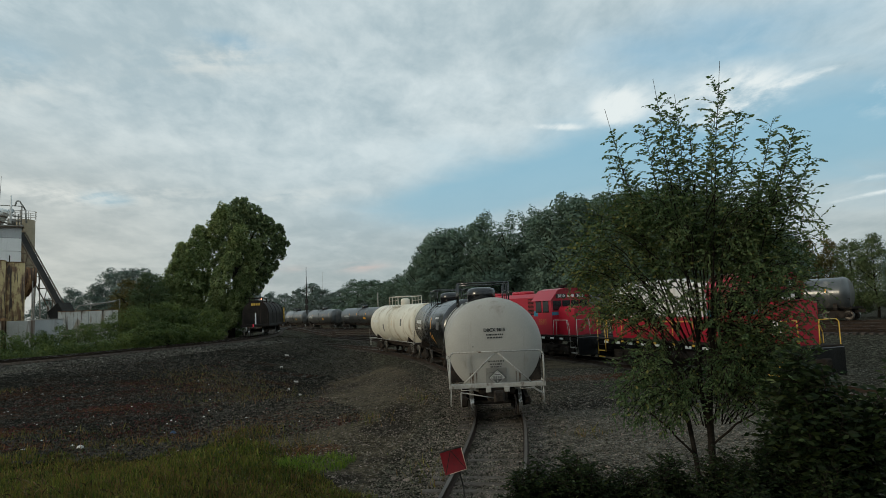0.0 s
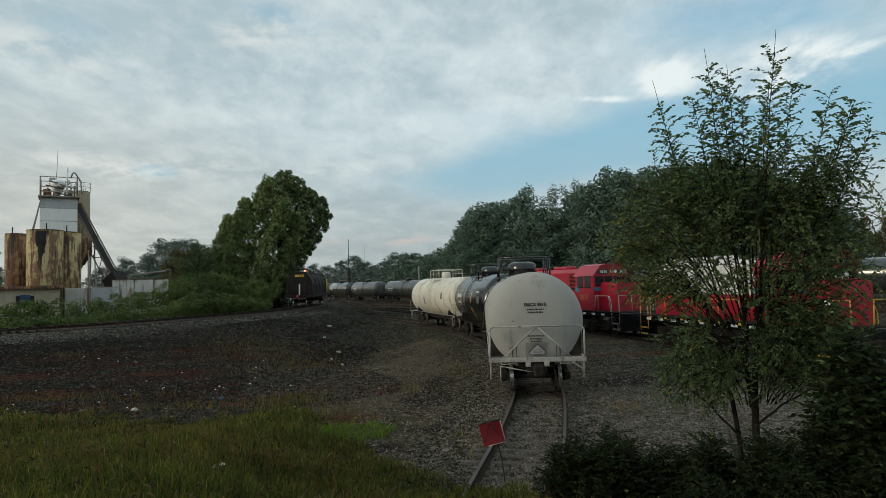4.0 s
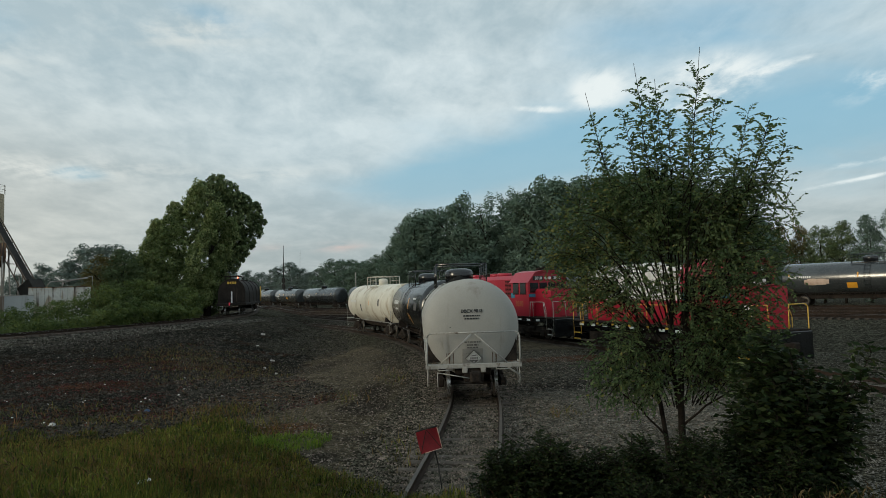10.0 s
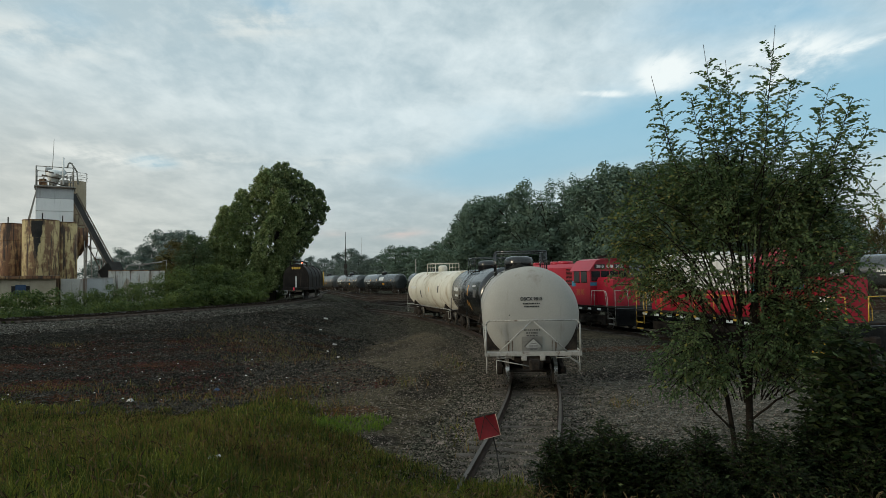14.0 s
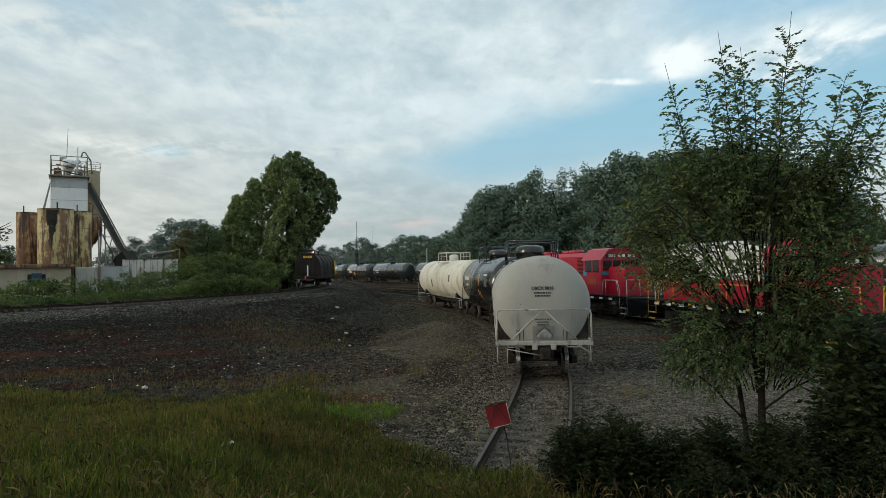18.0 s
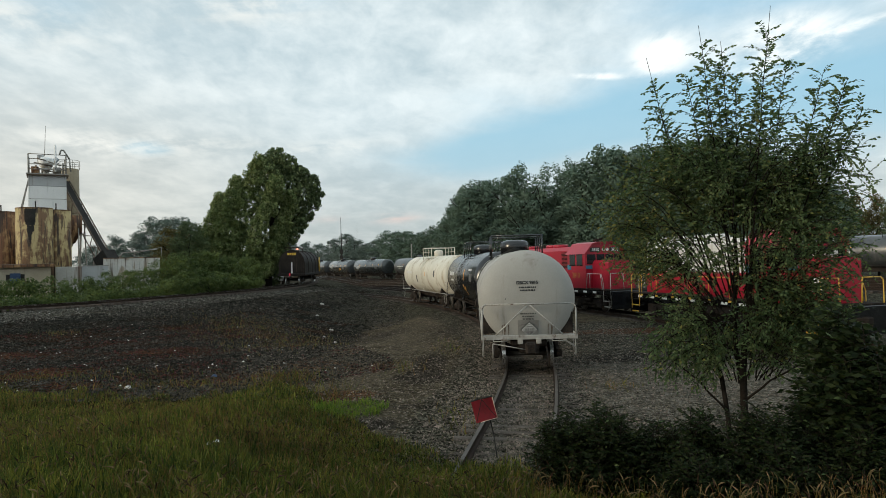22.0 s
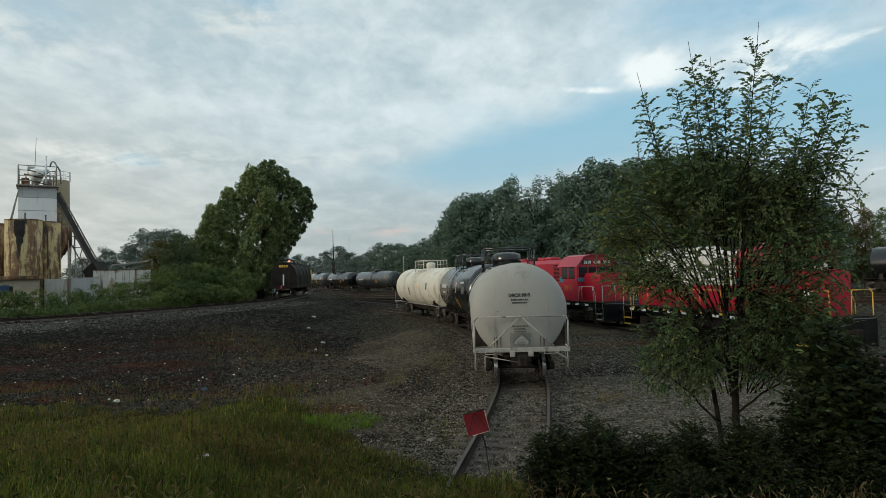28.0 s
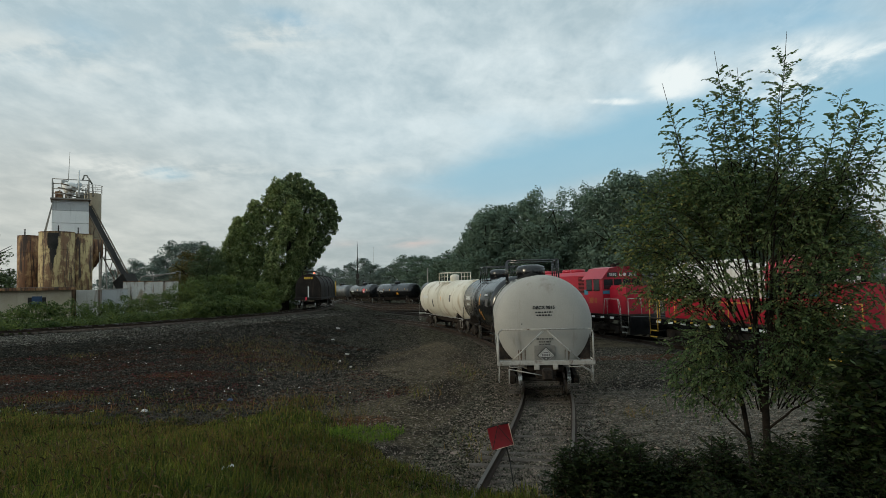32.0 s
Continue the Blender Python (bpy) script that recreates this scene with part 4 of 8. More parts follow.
def tank_car(name, label, half, r, axis_z, paint, sill_paint=None, style="plain", m=None, group="", seed=1, truck_at=None):
    """half: half the barrel's length; r: its radius; axis_z: the height of its axis."""
    rnd = random.Random(seed)
    root = thing(name, label, "tank car", m, group)
    sill_paint = sill_paint or UNDER
    over = half + 0.75
    sh = Shape().lathe([(x, q) for x, q in tank_profile(half, r)], "x", 64, (0, 0, axis_z))
    part("tank", sh, paint, root)
    # weld seams and bands
    for x in (-half, -half * 0.33, half * 0.33, half):
        part("weld_seam", Shape().lathe([(-0.02, r + 0.001), (-0.012, r + 0.007), (0.012, r + 0.007), (0.02, r + 0.001)], "x", 64, (x, 0, axis_z)), paint, root)
    # underframe
    part("centre_sill", Shape().box(-over, -0.3, 0.62, over, 0.3, 0.98, 0.02), UNDER, root)
    tx = truck_at or half - 1.2
    for sx in (-1, 1):
        truck(root, sx * tx)
        part("bolster", Shape().prism([(-1.3, 1.02), (1.3, 1.02), (1.15, axis_z - r * 0.45), (0.75, axis_z - r * 0.83), (0, axis_z - r + 0.03), (-0.75, axis_z - r * 0.83), (-1.15, axis_z - r * 0.45)], sx * tx - 0.16, sx * tx + 0.16), UNDER, root)
        e = sx * over
        part("end_sill", Shape().box(e - 0.07, -1.47, 1.03, e + 0.07, 1.47, 1.16, 0.012), sill_paint, root)
        part("draft_gear", Shape().box(e - 0.3 if sx > 0 else e - 0.02, -0.30, 0.70, e + 0.02 if sx > 0 else e + 0.3, 0.30, 1.03, 0.02), UNDER, root)
        part("end_platform", Shape().box(min(e, e - sx * 0.5), -1.42, 1.10, max(e, e - sx * 0.5), 1.42, 1.125), sill_paint, root)
        c = Shape().box(min(e, e + sx * 0.55), -0.09, 0.72, max(e, e + sx * 0.55), 0.09, 0.92, 0.03)
        c.box(min(e + sx * 0.40, e + sx * 0.68), -0.16, 0.66, max(e + sx * 0.40, e + sx * 0.68), 0.15, 1.00, 0.05)
        part("coupler", c, UNDER, root, "rust-dark knuckle coupler")
        part("brake_hose", Shape().pipe([(e + sx * 0.08, 0.5, 0.8), (e + sx * 0.22, 0.52, 0.62), (e + sx * 0.28, 0.5, 0.42), (e + sx * 0.30, 0.47, 0.30)], 0.028), UNDER, root)
        # side steps and grab irons
        for sy in (-1, 1):
            part("step", Shape().pipe([(e - sx * 0.05, sy * 1.40, 1.05), (e - sx * 0.05, sy * 1.42, 0.52), (e - sx * 0.48, sy * 1.42, 0.52), (e - sx * 0.48, sy * 1.40, 1.05)], 0.018, 6), sill_paint, root)
            part("hand_rail", Shape().pipe([(e, sy * 1.44, 1.12), (e, sy * 1.44, 1.95), (e - sx * 0.2, sy * 1.46, 2.0)], 0.018, 6), sill_paint, root)
    for sy in (-1, 1):
        part("side_rail", Shape().pipe([(-over, sy * 1.44, 1.16), (over, sy * 1.44, 1.16)], 0.024, 6), sill_paint, root)
        n = 4
        for i in range(n):
            x = -over + 2 * over * (i + 0.5) / n
            part("rail_stay", Shape().rod((x, sy * 1.42, 1.16), (x + 0.15, sy * 0.8, 0.98), 0.018, 6), sill_paint, root)
    # manway housing, its platform and railing on top
    top = axis_z + r
    dome_r = 0.56 if style != "white" else 0.36
    part("manway", Shape().lathe([(-0.1, dome_r), (0.36, dome_r), (0.44, dome_r * 0.9), (0.50, dome_r * 0.55), (0.51, 0)], "z", 28, (0, 0, top - 0.02)), paint if style == "white" else BLACK_TANK, root)
    rail = Shape()
    w, l, h = 0.95, 1.25, 0.62
    rail_mat = paint if style == "white" else (BLACK_TANK if style != "near" else BLACK_TANK)
    for sy in (-1, 1):
        rail.pipe([(-l, sy * w, top - 0.28), (-l, sy * w, top + h), (l, sy * w, top + h), (l, sy * w, top - 0.28)], 0.028, 8)
        rail.rod((-l, sy * w, top + h * 0.5), (l, sy * w, top + h * 0.5), 0.016, 6)
        for x in (-l / 3, l / 3):
            rail.rod((x, sy * w, top - 0.25), (x, sy * w, top + h), 0.018, 6)
    for x in (-l, l):
        rail.rod((x, -w, top + h), (x, w, top + h), 0.026, 8)
    part("walkway_railing", rail, rail_mat, root)
    deck = Shape()
    for k in range(9):
        y = -w + 0.02 + k * (2 * w - 0.1) / 8
        if abs(y) > 0.45:
            deck.box(-l, y - 0.05, top - 0.16, l, y + 0.05, top - 0.13)
    part("walkway_deck", deck, rail_mat, root)
    for sy in (-1, 1):
        lad = Shape()
        for x in (-0.22, 0.22):
            pts = [(x, sy * (r + 0.06) * math.cos(radians(a)), axis_z + (r + 0.06) * math.sin(radians(a))) for a in range(-40, 71, 14)]
            lad.pipe([(x, sy * 1.42, 1.15)] + pts, 0.016, 6)
        for a in range(-36, 70, 13):
            y, z = sy * (r + 0.06) * math.cos(radians(a)), axis_z + (r + 0.06) * math.sin(radians(a))
            lad.rod((-0.22, y, z), (0.22, y, z), 0.012, 6)
        tagged(part("ladder", lad, rail_mat if style != "white" else paint, root), kind="stuff")
    part("bottom_outlet", Shape().rod((0, 0, axis_z - r - 0.35), (0, 0, axis_z - r + 0.1), 0.16, 14).box(-0.22, -0.22, axis_z - r - 0.42, 0.22, 0.22, axis_z - r - 0.34, 0.03), UNDER, root)
    part("brake_cylinder", Shape().rod((half * 0.45, -0.55, 0.86), (half * 0.45 + 0.7, -0.55, 0.86), 0.16, 14), UNDER, root)
    return root


def side_marks(root, r, axis_z, items, rnd, sides=(-1, 1)):
    """Reflector strips, panels and bars on the flanks: (kind, x, height above the axis, width, height)."""
    mats = {"orange": ORANGE_MARK, "white": WHITE_MARK, "red": RED_MARK, "tan": TAN_SPRAY, "grey": GRIME_MARK, "text": WHITE_MARK, "dark": BLACK_MARK}
    for kind, x, z, w, h in items:
        for sy in sides:
            sh = Shape()
            n = 5

            def skin(u, v, lift=0.006):
                vv = max(-0.98, min(0.98, v / r))
                return (u, sy * (math.sqrt(1 - vv * vv) * r + lift), axis_z + vv * r)

            def patch(u0, u1, v0, v1):
                for k in range(n):
                    a, b = v0 + (v1 - v0) * k / n, v0 + (v1 - v0) * (k + 1) / n
                    sh.quad(skin(u0, a), skin(u1, a), skin(u1, b), skin(u0, b))
            if kind == "text":
                u = x - w / 2
                while u < x + w / 2:
                    d = h * rnd.uniform(0.45, 0.7)
                    patch(u, u + d, z, z + h)
                    u += d + h * 0.3
            elif kind == "tan":
                for k in range(7):
                    u = x - w / 2 + w * k / 7
                    g = rnd.uniform(0.55, 1.0) * h
                    patch(u - 0.08, u + w / 6, z - g / 2, z + g / 2)
            else:
                patch(x - w / 2, x + w / 2, z - h / 2, z + h / 2)
            mark = part({"text": "stencil_lettering", "orange": "reflector", "tan": "spray_marks"}.get(kind, "marking"), sh, mats[kind], root,
                 {"orange": "orange reflective strip", "tan": "tan spray-painted patch", "red": "red painted emblem"}.get(kind, ""))
            if kind == "text":
                tagged(mark, kind="stuff")


def place_on(line, s0, s1, z):
    """The pose of a car whose ends stand at s0 (front, x > 0) and s1 on a line."""
    a, b = line.at(s0), line.at(s1)
    return pose((a[0] + b[0]) / 2, (a[1] + b[1]) / 2, z, 0, 0, math.degrees(math.atan2(a[1] - b[1], a[0] - b[0])))


RAIL_Z = 0.03 + RAIL_TOP_Z
# the pale car at the end of the spur
near = SPUR.near_y(19.7)
m = place_on(SPUR, near, near + 11.9, RAIL_Z)
pale_car = tank_car("tank_car", "pale grey tank car with black top railing on the spur", 5.15, 1.52, 2.24, GREY_TANK, SILL_PAINT, "near", m, "cars on the spur", 3)


def dress_pale_car(root):
    rnd = random.Random(8)
    e = 5.15 + 0.75
    # guard rail and braces across the end
    g = Shape().pipe([(e + 0.05, -1.42, 1.13), (e + 0.05, -1.42, 1.98), (e + 0.05, -1.38, 2.07), (e + 0.05, -1.30, 2.11), (e + 0.05, 1.30, 2.11), (e + 0.05, 1.38, 2.07), (e + 0.05, 1.42, 1.98), (e + 0.05, 1.42, 1.13)], 0.024, 8)
    part("end_railing", g, SILL_PAINT, root, "pale pipe railing across the car's end")
    for sy in (-1, 1):
        part("brace", Shape().rod((e + 0.03, sy * 0.05, 2.07), (e + 0.06, sy * 1.02, 1.17), 0.024, 8), SILL_PAINT, root)
        part("uncoupling_lever", Shape().pipe([(e + 0.09, sy * 0.68, 1.06), (e + 0.12, sy * 0.68, 0.99), (e + 0.12, sy * 1.1, 0.99), (e + 0.09, sy * 1.1, 1.06)], 0.014, 6), SILL_PAINT, root)
        part("cheek_plate", Shape().prism([(sy * 0.85, 1.16), (sy * 1.42, 1.16), (sy * 1.42, 1.95), (sy * 1.34, 1.95)], e - 0.62, e - 0.58), UNDER, root)
        for y in (0.28,):
            part("bracket", Shape().box(e + 0.05, sy * y - 0.08, 0.90, e + 0.10, sy * y + 0.08, 1.06, 0.01), SILL_PAINT, root)
    part("uncoupling_rod", Shape().pipe([(e + 0.14, -1.12, 0.52), (e + 0.14, -1.12, 0.93), (e + 0.14, -0.95, 0.90), (e + 0.22, -0.1, 0.74)], 0.017, 6), SILL_PAINT, root)
    part("sill_step", Shape().pipe([(e, 1.40, 1.05), (e + 0.02, 1.38, 0.55)], 0.02, 6).pipe([(e, 1.0, 1.05), (e + 0.02, 1.38, 0.80)], 0.03, 6), SILL_PAINT, root)
    part("saddle", Shape().box(e - 0.75, -0.55, 0.80, e - 0.1, 0.55, 1.02, 0.05), UNDER, root)
    # lettering on the dished end
    half, head, r = 5.15, 0.55, 1.52

    def bulge(y, z):
        q = min(0.999, math.hypot(y, z) / r)
        s = q ** (1 / 0.82)
        return half + head * math.sqrt(max(0.0, 1 - s * s))

    def on_end(y, z, lift=0.012):
        x0 = bulge(y, z)
        nx = Vector((1, (bulge(y - 0.05, z) - bulge(y + 0.05, z)) / 0.1, (bulge(y, z - 0.05) - bulge(y, z + 0.05)) / 0.1)).normalized()
        right = Vector((0, 0, 1)).cross(nx).normalized()
        upv = nx.cross(right)
        mm = Matrix((right, upv, nx)).transposed().to_4x4()
        return Matrix.Translation(Vector((x0, y, 2.24 + z)) + nx * lift) @ mm
    lettering("DBCX 9815", 0.135, on_end(0.0, 0.47, 0.014), root, BLACK_MARK, "reporting_mark")
    for dz, width in ((0.37, 0.52), (0.28, 0.46), (-0.44, 0.5), (-0.53, 0.36), (-0.61, 0.34), (-0.69, 0.52), (-0.77, 0.42)):
        sh = Shape()
        u = -width / 2
        while u < width / 2:
            d = rnd.uniform(0.03, 0.10)
            sh.box(u, -0.022, -0.001, min(u + d, width / 2), 0.022, 0.002)
            u += d + 0.025
        ob = tagged(part("stencil_line", sh, GRIME_MARK if dz < 0 else BLACK_MARK, root), kind="stuff")
        ob.matrix_local = on_end(0.0, dz, 0.012)
    back = part("placard_holder", Shape().add([(-0.275, 0, 0), (0, -0.275, 0), (0.275, 0, 0), (0, 0.275, 0), (-0.275, 0, 0.02), (0, -0.275, 0.02), (0.275, 0, 0.02), (0, 0.275, 0.02)], [(0, 1, 2, 3), (4, 5, 6, 7), (0, 1, 5, 4), (1, 2, 6, 5), (2, 3, 7, 6), (3, 0, 4, 7)]), GRIME_MARK, root)
    back.matrix_local = on_end(0.03, -0.93, 0.035)
    pl = Shape()
    pl.cur = 0
    pl.add([(-0.235, 0, 0), (0, -0.235, 0), (0.235, 0, 0), (0, 0.235, 0), (-0.235, 0, 0.012), (0, -0.235, 0.012), (0.235, 0, 0.012), (0, 0.235, 0.012)], [(0, 1, 2, 3), (4, 5, 6, 7), (0, 1, 5, 4), (1, 2, 6, 5), (2, 3, 7, 6), (3, 0, 4, 7)])
    pl.cur = 1
    for s in (0.205,):
        q = 0.185
        ring = [(-s, 0), (0, -s), (s, 0), (0, s)]
        inn = [(-q, 0), (0, -q), (q, 0), (0, q)]
        for i in range(4):
            a, b, c, d = ring[i], ring[(i + 1) % 4], inn[(i + 1) % 4], inn[i]
            pl.quad((*a, 0.014), (*b, 0.014), (*c, 0.014), (*d, 0.014))
    pl.add([(-0.17, -0.045, 0.0135), (0.17, -0.045, 0.0135), (0.0, -0.19, 0.0135)], [(0, 1, 2)])
    for k, u in enumerate((-0.105, -0.035, 0.035, 0.105)):
        pl.box(u - 0.022, -0.03, 0.012, u + 0.022, 0.055, 0.016)
    pl.box(-0.07, 0.085, 0.012, 0.07, 0.115, 0.016)
    pl.cur = 0
    pl.box(-0.02, -0.13, 0.013, 0.02, -0.08, 0.018)
    ob = part("hazard_placard", pl, [WHITE_MARK, BLACK_MARK], root, "white diamond hazard placard with dark marks")
    ob.matrix_local = on_end(0.03, -0.93, 0.058)
    # small vent fittings and end-plate relief
    ob = part("test_boss", Shape().rod((0, 0, 0), (0, 0, 0.03), 0.05, 14), GREY_TANK, root)
    ob.matrix_local = on_end(0.0, -0.12, 0.0)
    ob = part("stud", Shape().rod((0, 0, 0), (0, 0, 0.02), 0.018, 8), BLACK_MARK, root)
    ob.matrix_local = on_end(-0.68, 0.02, 0.0)
    plate = part("repair_pad", Shape().box(-0.32, -0.30, 0, 0.32, 0.30, 0.012, 0.005), PAD_PAINT, root, "darker grey repair pad")
    plate.matrix_local = on_end(0.0, -0.93, -0.004)
    # rust runs below the brace
    for y, w, l in ((-0.72, 0.030, 0.50), (0.74, 0.026, 0.50), (0.03, 0.012, 0.30), (-0.60, 0.014, 0.58), (0.62, 0.012, 0.58), (-0.80, 0.012, 0.44)):
        sh = Shape()
        for k in range(6):
            a, b = -0.78 - l * k / 6, -0.78 - l * (k + 1) / 6
            ww = w * (1.1 - 0.17 * k)
            sh.quad((bulge(y - ww, a) + 0.006, y - ww, 2.24 + a), (bulge(y + ww, a) + 0.006, y + ww, 2.24 + a), (bulge(y + ww, b) + 0.006, y + ww, 2.24 + b), (bulge(y - ww, b) + 0.006, y - ww, 2.24 + b))
        part("rust_run", sh, RUST_RUN, root, "brown rust run")


dress_pale_car(pale_car)
s = near + 12.55
m = place_on(SPUR, s, s + 12.6, RAIL_Z)
black_car = tank_car("tank_car", "glossy black tank car with orange marks coupled on the spur", 5.5, 1.50, 2.40, BLACK_TANK, UNDER, "plain", m, "cars on the spur", 4)
side_marks(black_car, 1.50, 2.40, [("orange", 1.7, 0.25, 0.22, 0.62), ("orange", 2.0, -0.62, 0.16, 0.5), ("orange", 1.5, -0.45, 0.14, 0.35), ("grey", 4.2, 0.15, 0.9, 0.4), ("text", -3.4, 0.15, 1.9, 0.22), ("text", -3.2, -0.2, 1.2, 0.12), ("text", 3.6, 0.5, 1.0, 0.1)], random.Random(2))
s += 13.3
m = place_on(SPUR, s, s + 13.2, RAIL_Z)
cream_car = tank_car("tank_car", "weathered cream tank car with pale top railing on the spur", 5.8, 1.50, 2.38, CREAM_TANK, SILL_PAINT, "white", m, "cars on the spur", 5)
side_marks(cream_car, 1.50, 2.38, [("text", -4.0, 0.1, 1.8, 0.2), ("grey", 3.6, 0.15, 0.35, 0.5), ("grey", -1.5, -0.3, 0.3, 0.6), ("orange", 1.0, 0.1, 0.1, 0.35)], random.Random(5))

# ---- the passing train ----
PITCH, TRAIN_SPEED = 18.6, 13.95
PHASE = [(0, 24.7), (5, 23.5), (10, 22.7), (16.5, 23.1), (19, 24.8), (21, 25.7), (23, 27.1), (25.5, 28.9), (30, 30.9), (32, 31.7)]
COUNT_AHEAD, COUNT_BEHIND = 14, 30
KINDS = [("slate-grey tank car coupled in the passing train", SLATE_TANK), ("dusty black tank car coupled in the passing train", DUSTY_TANK), ("glossy black tank car coupled in the passing train", BLACK_TANK)]
MASTERS = []
for label, paint in KINDS:
    car = tank_car("tank_car", label, 6.75, 1.47, 2.42, paint, UNDER, "plain", None, "passing train", 6, truck_at=6.2)
    MASTERS.append(car)


def train_spot(k, t):
    """Where the middle of car k stands at t seconds: place and turn."""
    phase = float(np.interp(t, [a for a, _ in PHASE], [b for _, b in PHASE]))
    s = phase + TRAIN_SPEED * t + PITCH * (k + 0.5)
    x, y = MAIN.at(s)
    a, b = MAIN.at(s - 6.2), MAIN.at(s + 6.2)
    rise = math.degrees(math.atan2(main_z(b[1]) - main_z(a[1]), 12.4))
    return pose(x, y, main_z(y) + 0.12 + RAIL_TOP_Z, 0, -rise, math.degrees(math.atan2(b[1] - a[1], b[0] - a[0])))


TRAIN = []


def make_train():
    rnd = random.Random(21)
    for k in range(COUNT_AHEAD, -COUNT_BEHIND, -1):
        kind = 0 if rnd.random() < (0.8 if k >= 6 else 0.0 if 1 < k < 5 else 0.35) else 1
        if k <= -11:
            kind = rnd.choice((0, 2, 2, 1))
        if k in (-3, -2, -1):
            kind = 1
        m = train_spot(k, 0)
        if not any(mk == kind for _, mk, _ in TRAIN):
            car = MASTERS[kind]
            car.matrix_world = m
        else:
            car = copy_thing(MASTERS[kind], m)
        TRAIN.append((k, kind, car))
    for k, kind, car in TRAIN:
        items = [("text", 4.6, -0.1, 1.9, 0.20), ("text", 4.6, -0.4, 1.3, 0.09)]
        items += [("orange", x, 0.32, 0.11, 0.34) for x in (-5.6, -2.6, 0.8, 3.6)]
        if rnd.random() < 0.6:
            items.append(("orange", -1.6 - rnd.random(), -0.45, 0.8, 0.36))
        if rnd.random() < 0.5:
            items.append(("grey", -4.2, -0.15, 1.2, 0.4))
        if k in (-2, -1):
            items.append(("white", -1.2, 0.55, 1.9, 0.62))
        if k == -3:
            items = [("text", 5.4, 0.1, 1.9, 0.2), ("tan", 4.0, -0.25, 1.9, 0.62), ("orange", 1.2, -0.62, 0.8, 0.5)] + [("orange", x, 0.3, 0.12, 0.4) for x in (-5.4, -2.4, 0.7, 6.3)]
        if k in (-9, -14):
            items.append(("red", -3.6, 0.1, 1.5, 0.9))
            items.append(("white", -3.6, 0.05, 0.8, 0.25))
        side_marks(car, 1.47, 2.42, items, rnd, sides=(1, ))


make_train()


# ---- locomotives, hopper car ----
def locomotive(name, label, m, hood_upper, rail_paint, front_rail_paint, group, front=8.3, rear=8.3, nose_end=7.25):
    root = thing(name, label, "locomotive", m, group)
    part("frame", Shape().box(-rear, -1.48, 1.12, front, 1.48, 1.40, 0.03), BLACK_TANK, root)
    part("walkway", Shape().box(-rear, -1.52, 1.40, front, 1.52, 1.47, 0.01), UNDER, root)
    for sy in (-1, 1):
        for k in range(int((front + rear - 1.0) / 1.15)):
            x = -rear + 0.7 + k * 1.15
            part("sill_reflector", Shape().box(x, sy * 1.482 - 0.004, 1.20, x + 0.42, sy * 1.482 + 0.004, 1.32), WHITE_MARK, root, "white sill reflector")
    # long hood: lower and upper bodywork, doors, radiator grilles, fans
    part("hood_lower", Shape().box(-rear + 0.7, -0.92, 1.47, 3.0, 0.92, 2.62, 0.03), RED_PAINT, root)
    up = Shape().prism([(-0.90, 2.62), (0.90, 2.62), (0.90, 3.95), (0.72, 4.22), (-0.72, 4.22), (-0.90, 3.95)], -rear + 0.75, 2.95)
    part("hood_upper", up, hood_upper, root)
    for sy in (-1, 1):
        for k in range(int((rear + 1.7) / 1.08)):
            x = -rear + 1.1 + k * 1.08
            part("hood_door", Shape().box(x, sy * 0.925 - 0.014, 1.62, x + 0.98, sy * 0.925 + 0.014, 2.56, 0.01), RED_PAINT, root)
        for x in (-rear + 1.3, -rear + 2.7, 1.2):
            g = Shape()
            for k in range(12):
                g.box(x, sy * 0.91 - 0.025, 2.75 + k * 0.095, x + 1.15, sy * 0.91 + 0.025, 2.80 + k * 0.095)
            part("grille", g, hood_upper if hood_upper is WHITE_PAINT else UNDER, root, "louvred radiator grille")
    for x in (-rear + 1.7, -rear + 3.0, -1.8, -0.6):
        part("roof_fan", Shape().lathe([(0, 0.55), (0.22, 0.55), (0.25, 0.48), (0.2, 0.1), (0.2, 0)], "z", 24, (x, 0, 4.2)), hood_upper, root)
    part("exhaust_stack", Shape().box(-3.6, -0.25, 4.2, -2.9, 0.25, 4.5, 0.03), UNDER, root)
    # cab
    out = [(-1.46, 1.47), (1.46, 1.47), (1.46, 3.74), (0.98, 4.30), (0.5, 4.40), (-0.5, 4.40), (-0.98, 4.30), (-1.46, 3.74)]
    part("cab", Shape().prism(out, 3.0, 5.35), RED_PAINT, root)
    roof = [(-1.58, 3.68), (-1.46, 3.72), (-0.97, 4.29), (-0.5, 4.40), (0.5, 4.40), (0.97, 4.29), (1.46, 3.72), (1.58, 3.68), (1.01, 4.37), (0.52, 4.47), (-0.52, 4.47), (-1.01, 4.37)]
    part("cab_roof", Shape().prism(roof, 2.9, 5.5), RED_PAINT, root)
    for sy in (-1, 1):
        for x0, x1 in ((3.3, 4.05), (4.25, 5.0)):
            part("side_window", Shape().box(x0, sy * 1.462 - 0.02, 2.95, x1, sy * 1.462 + 0.02, 3.65, 0.015), GLASS, root, "dark cab side window")
            part("window_sill", Shape().box(x0 - 0.05, sy * 1.466 - 0.012, 2.90, x1 + 0.05, sy * 1.466 + 0.012, 2.95), UNDER, root)
            part("window_head", Shape().box(x0 - 0.05, sy * 1.466 - 0.012, 3.65, x1 + 0.05, sy * 1.466 + 0.012, 3.70), UNDER, root)
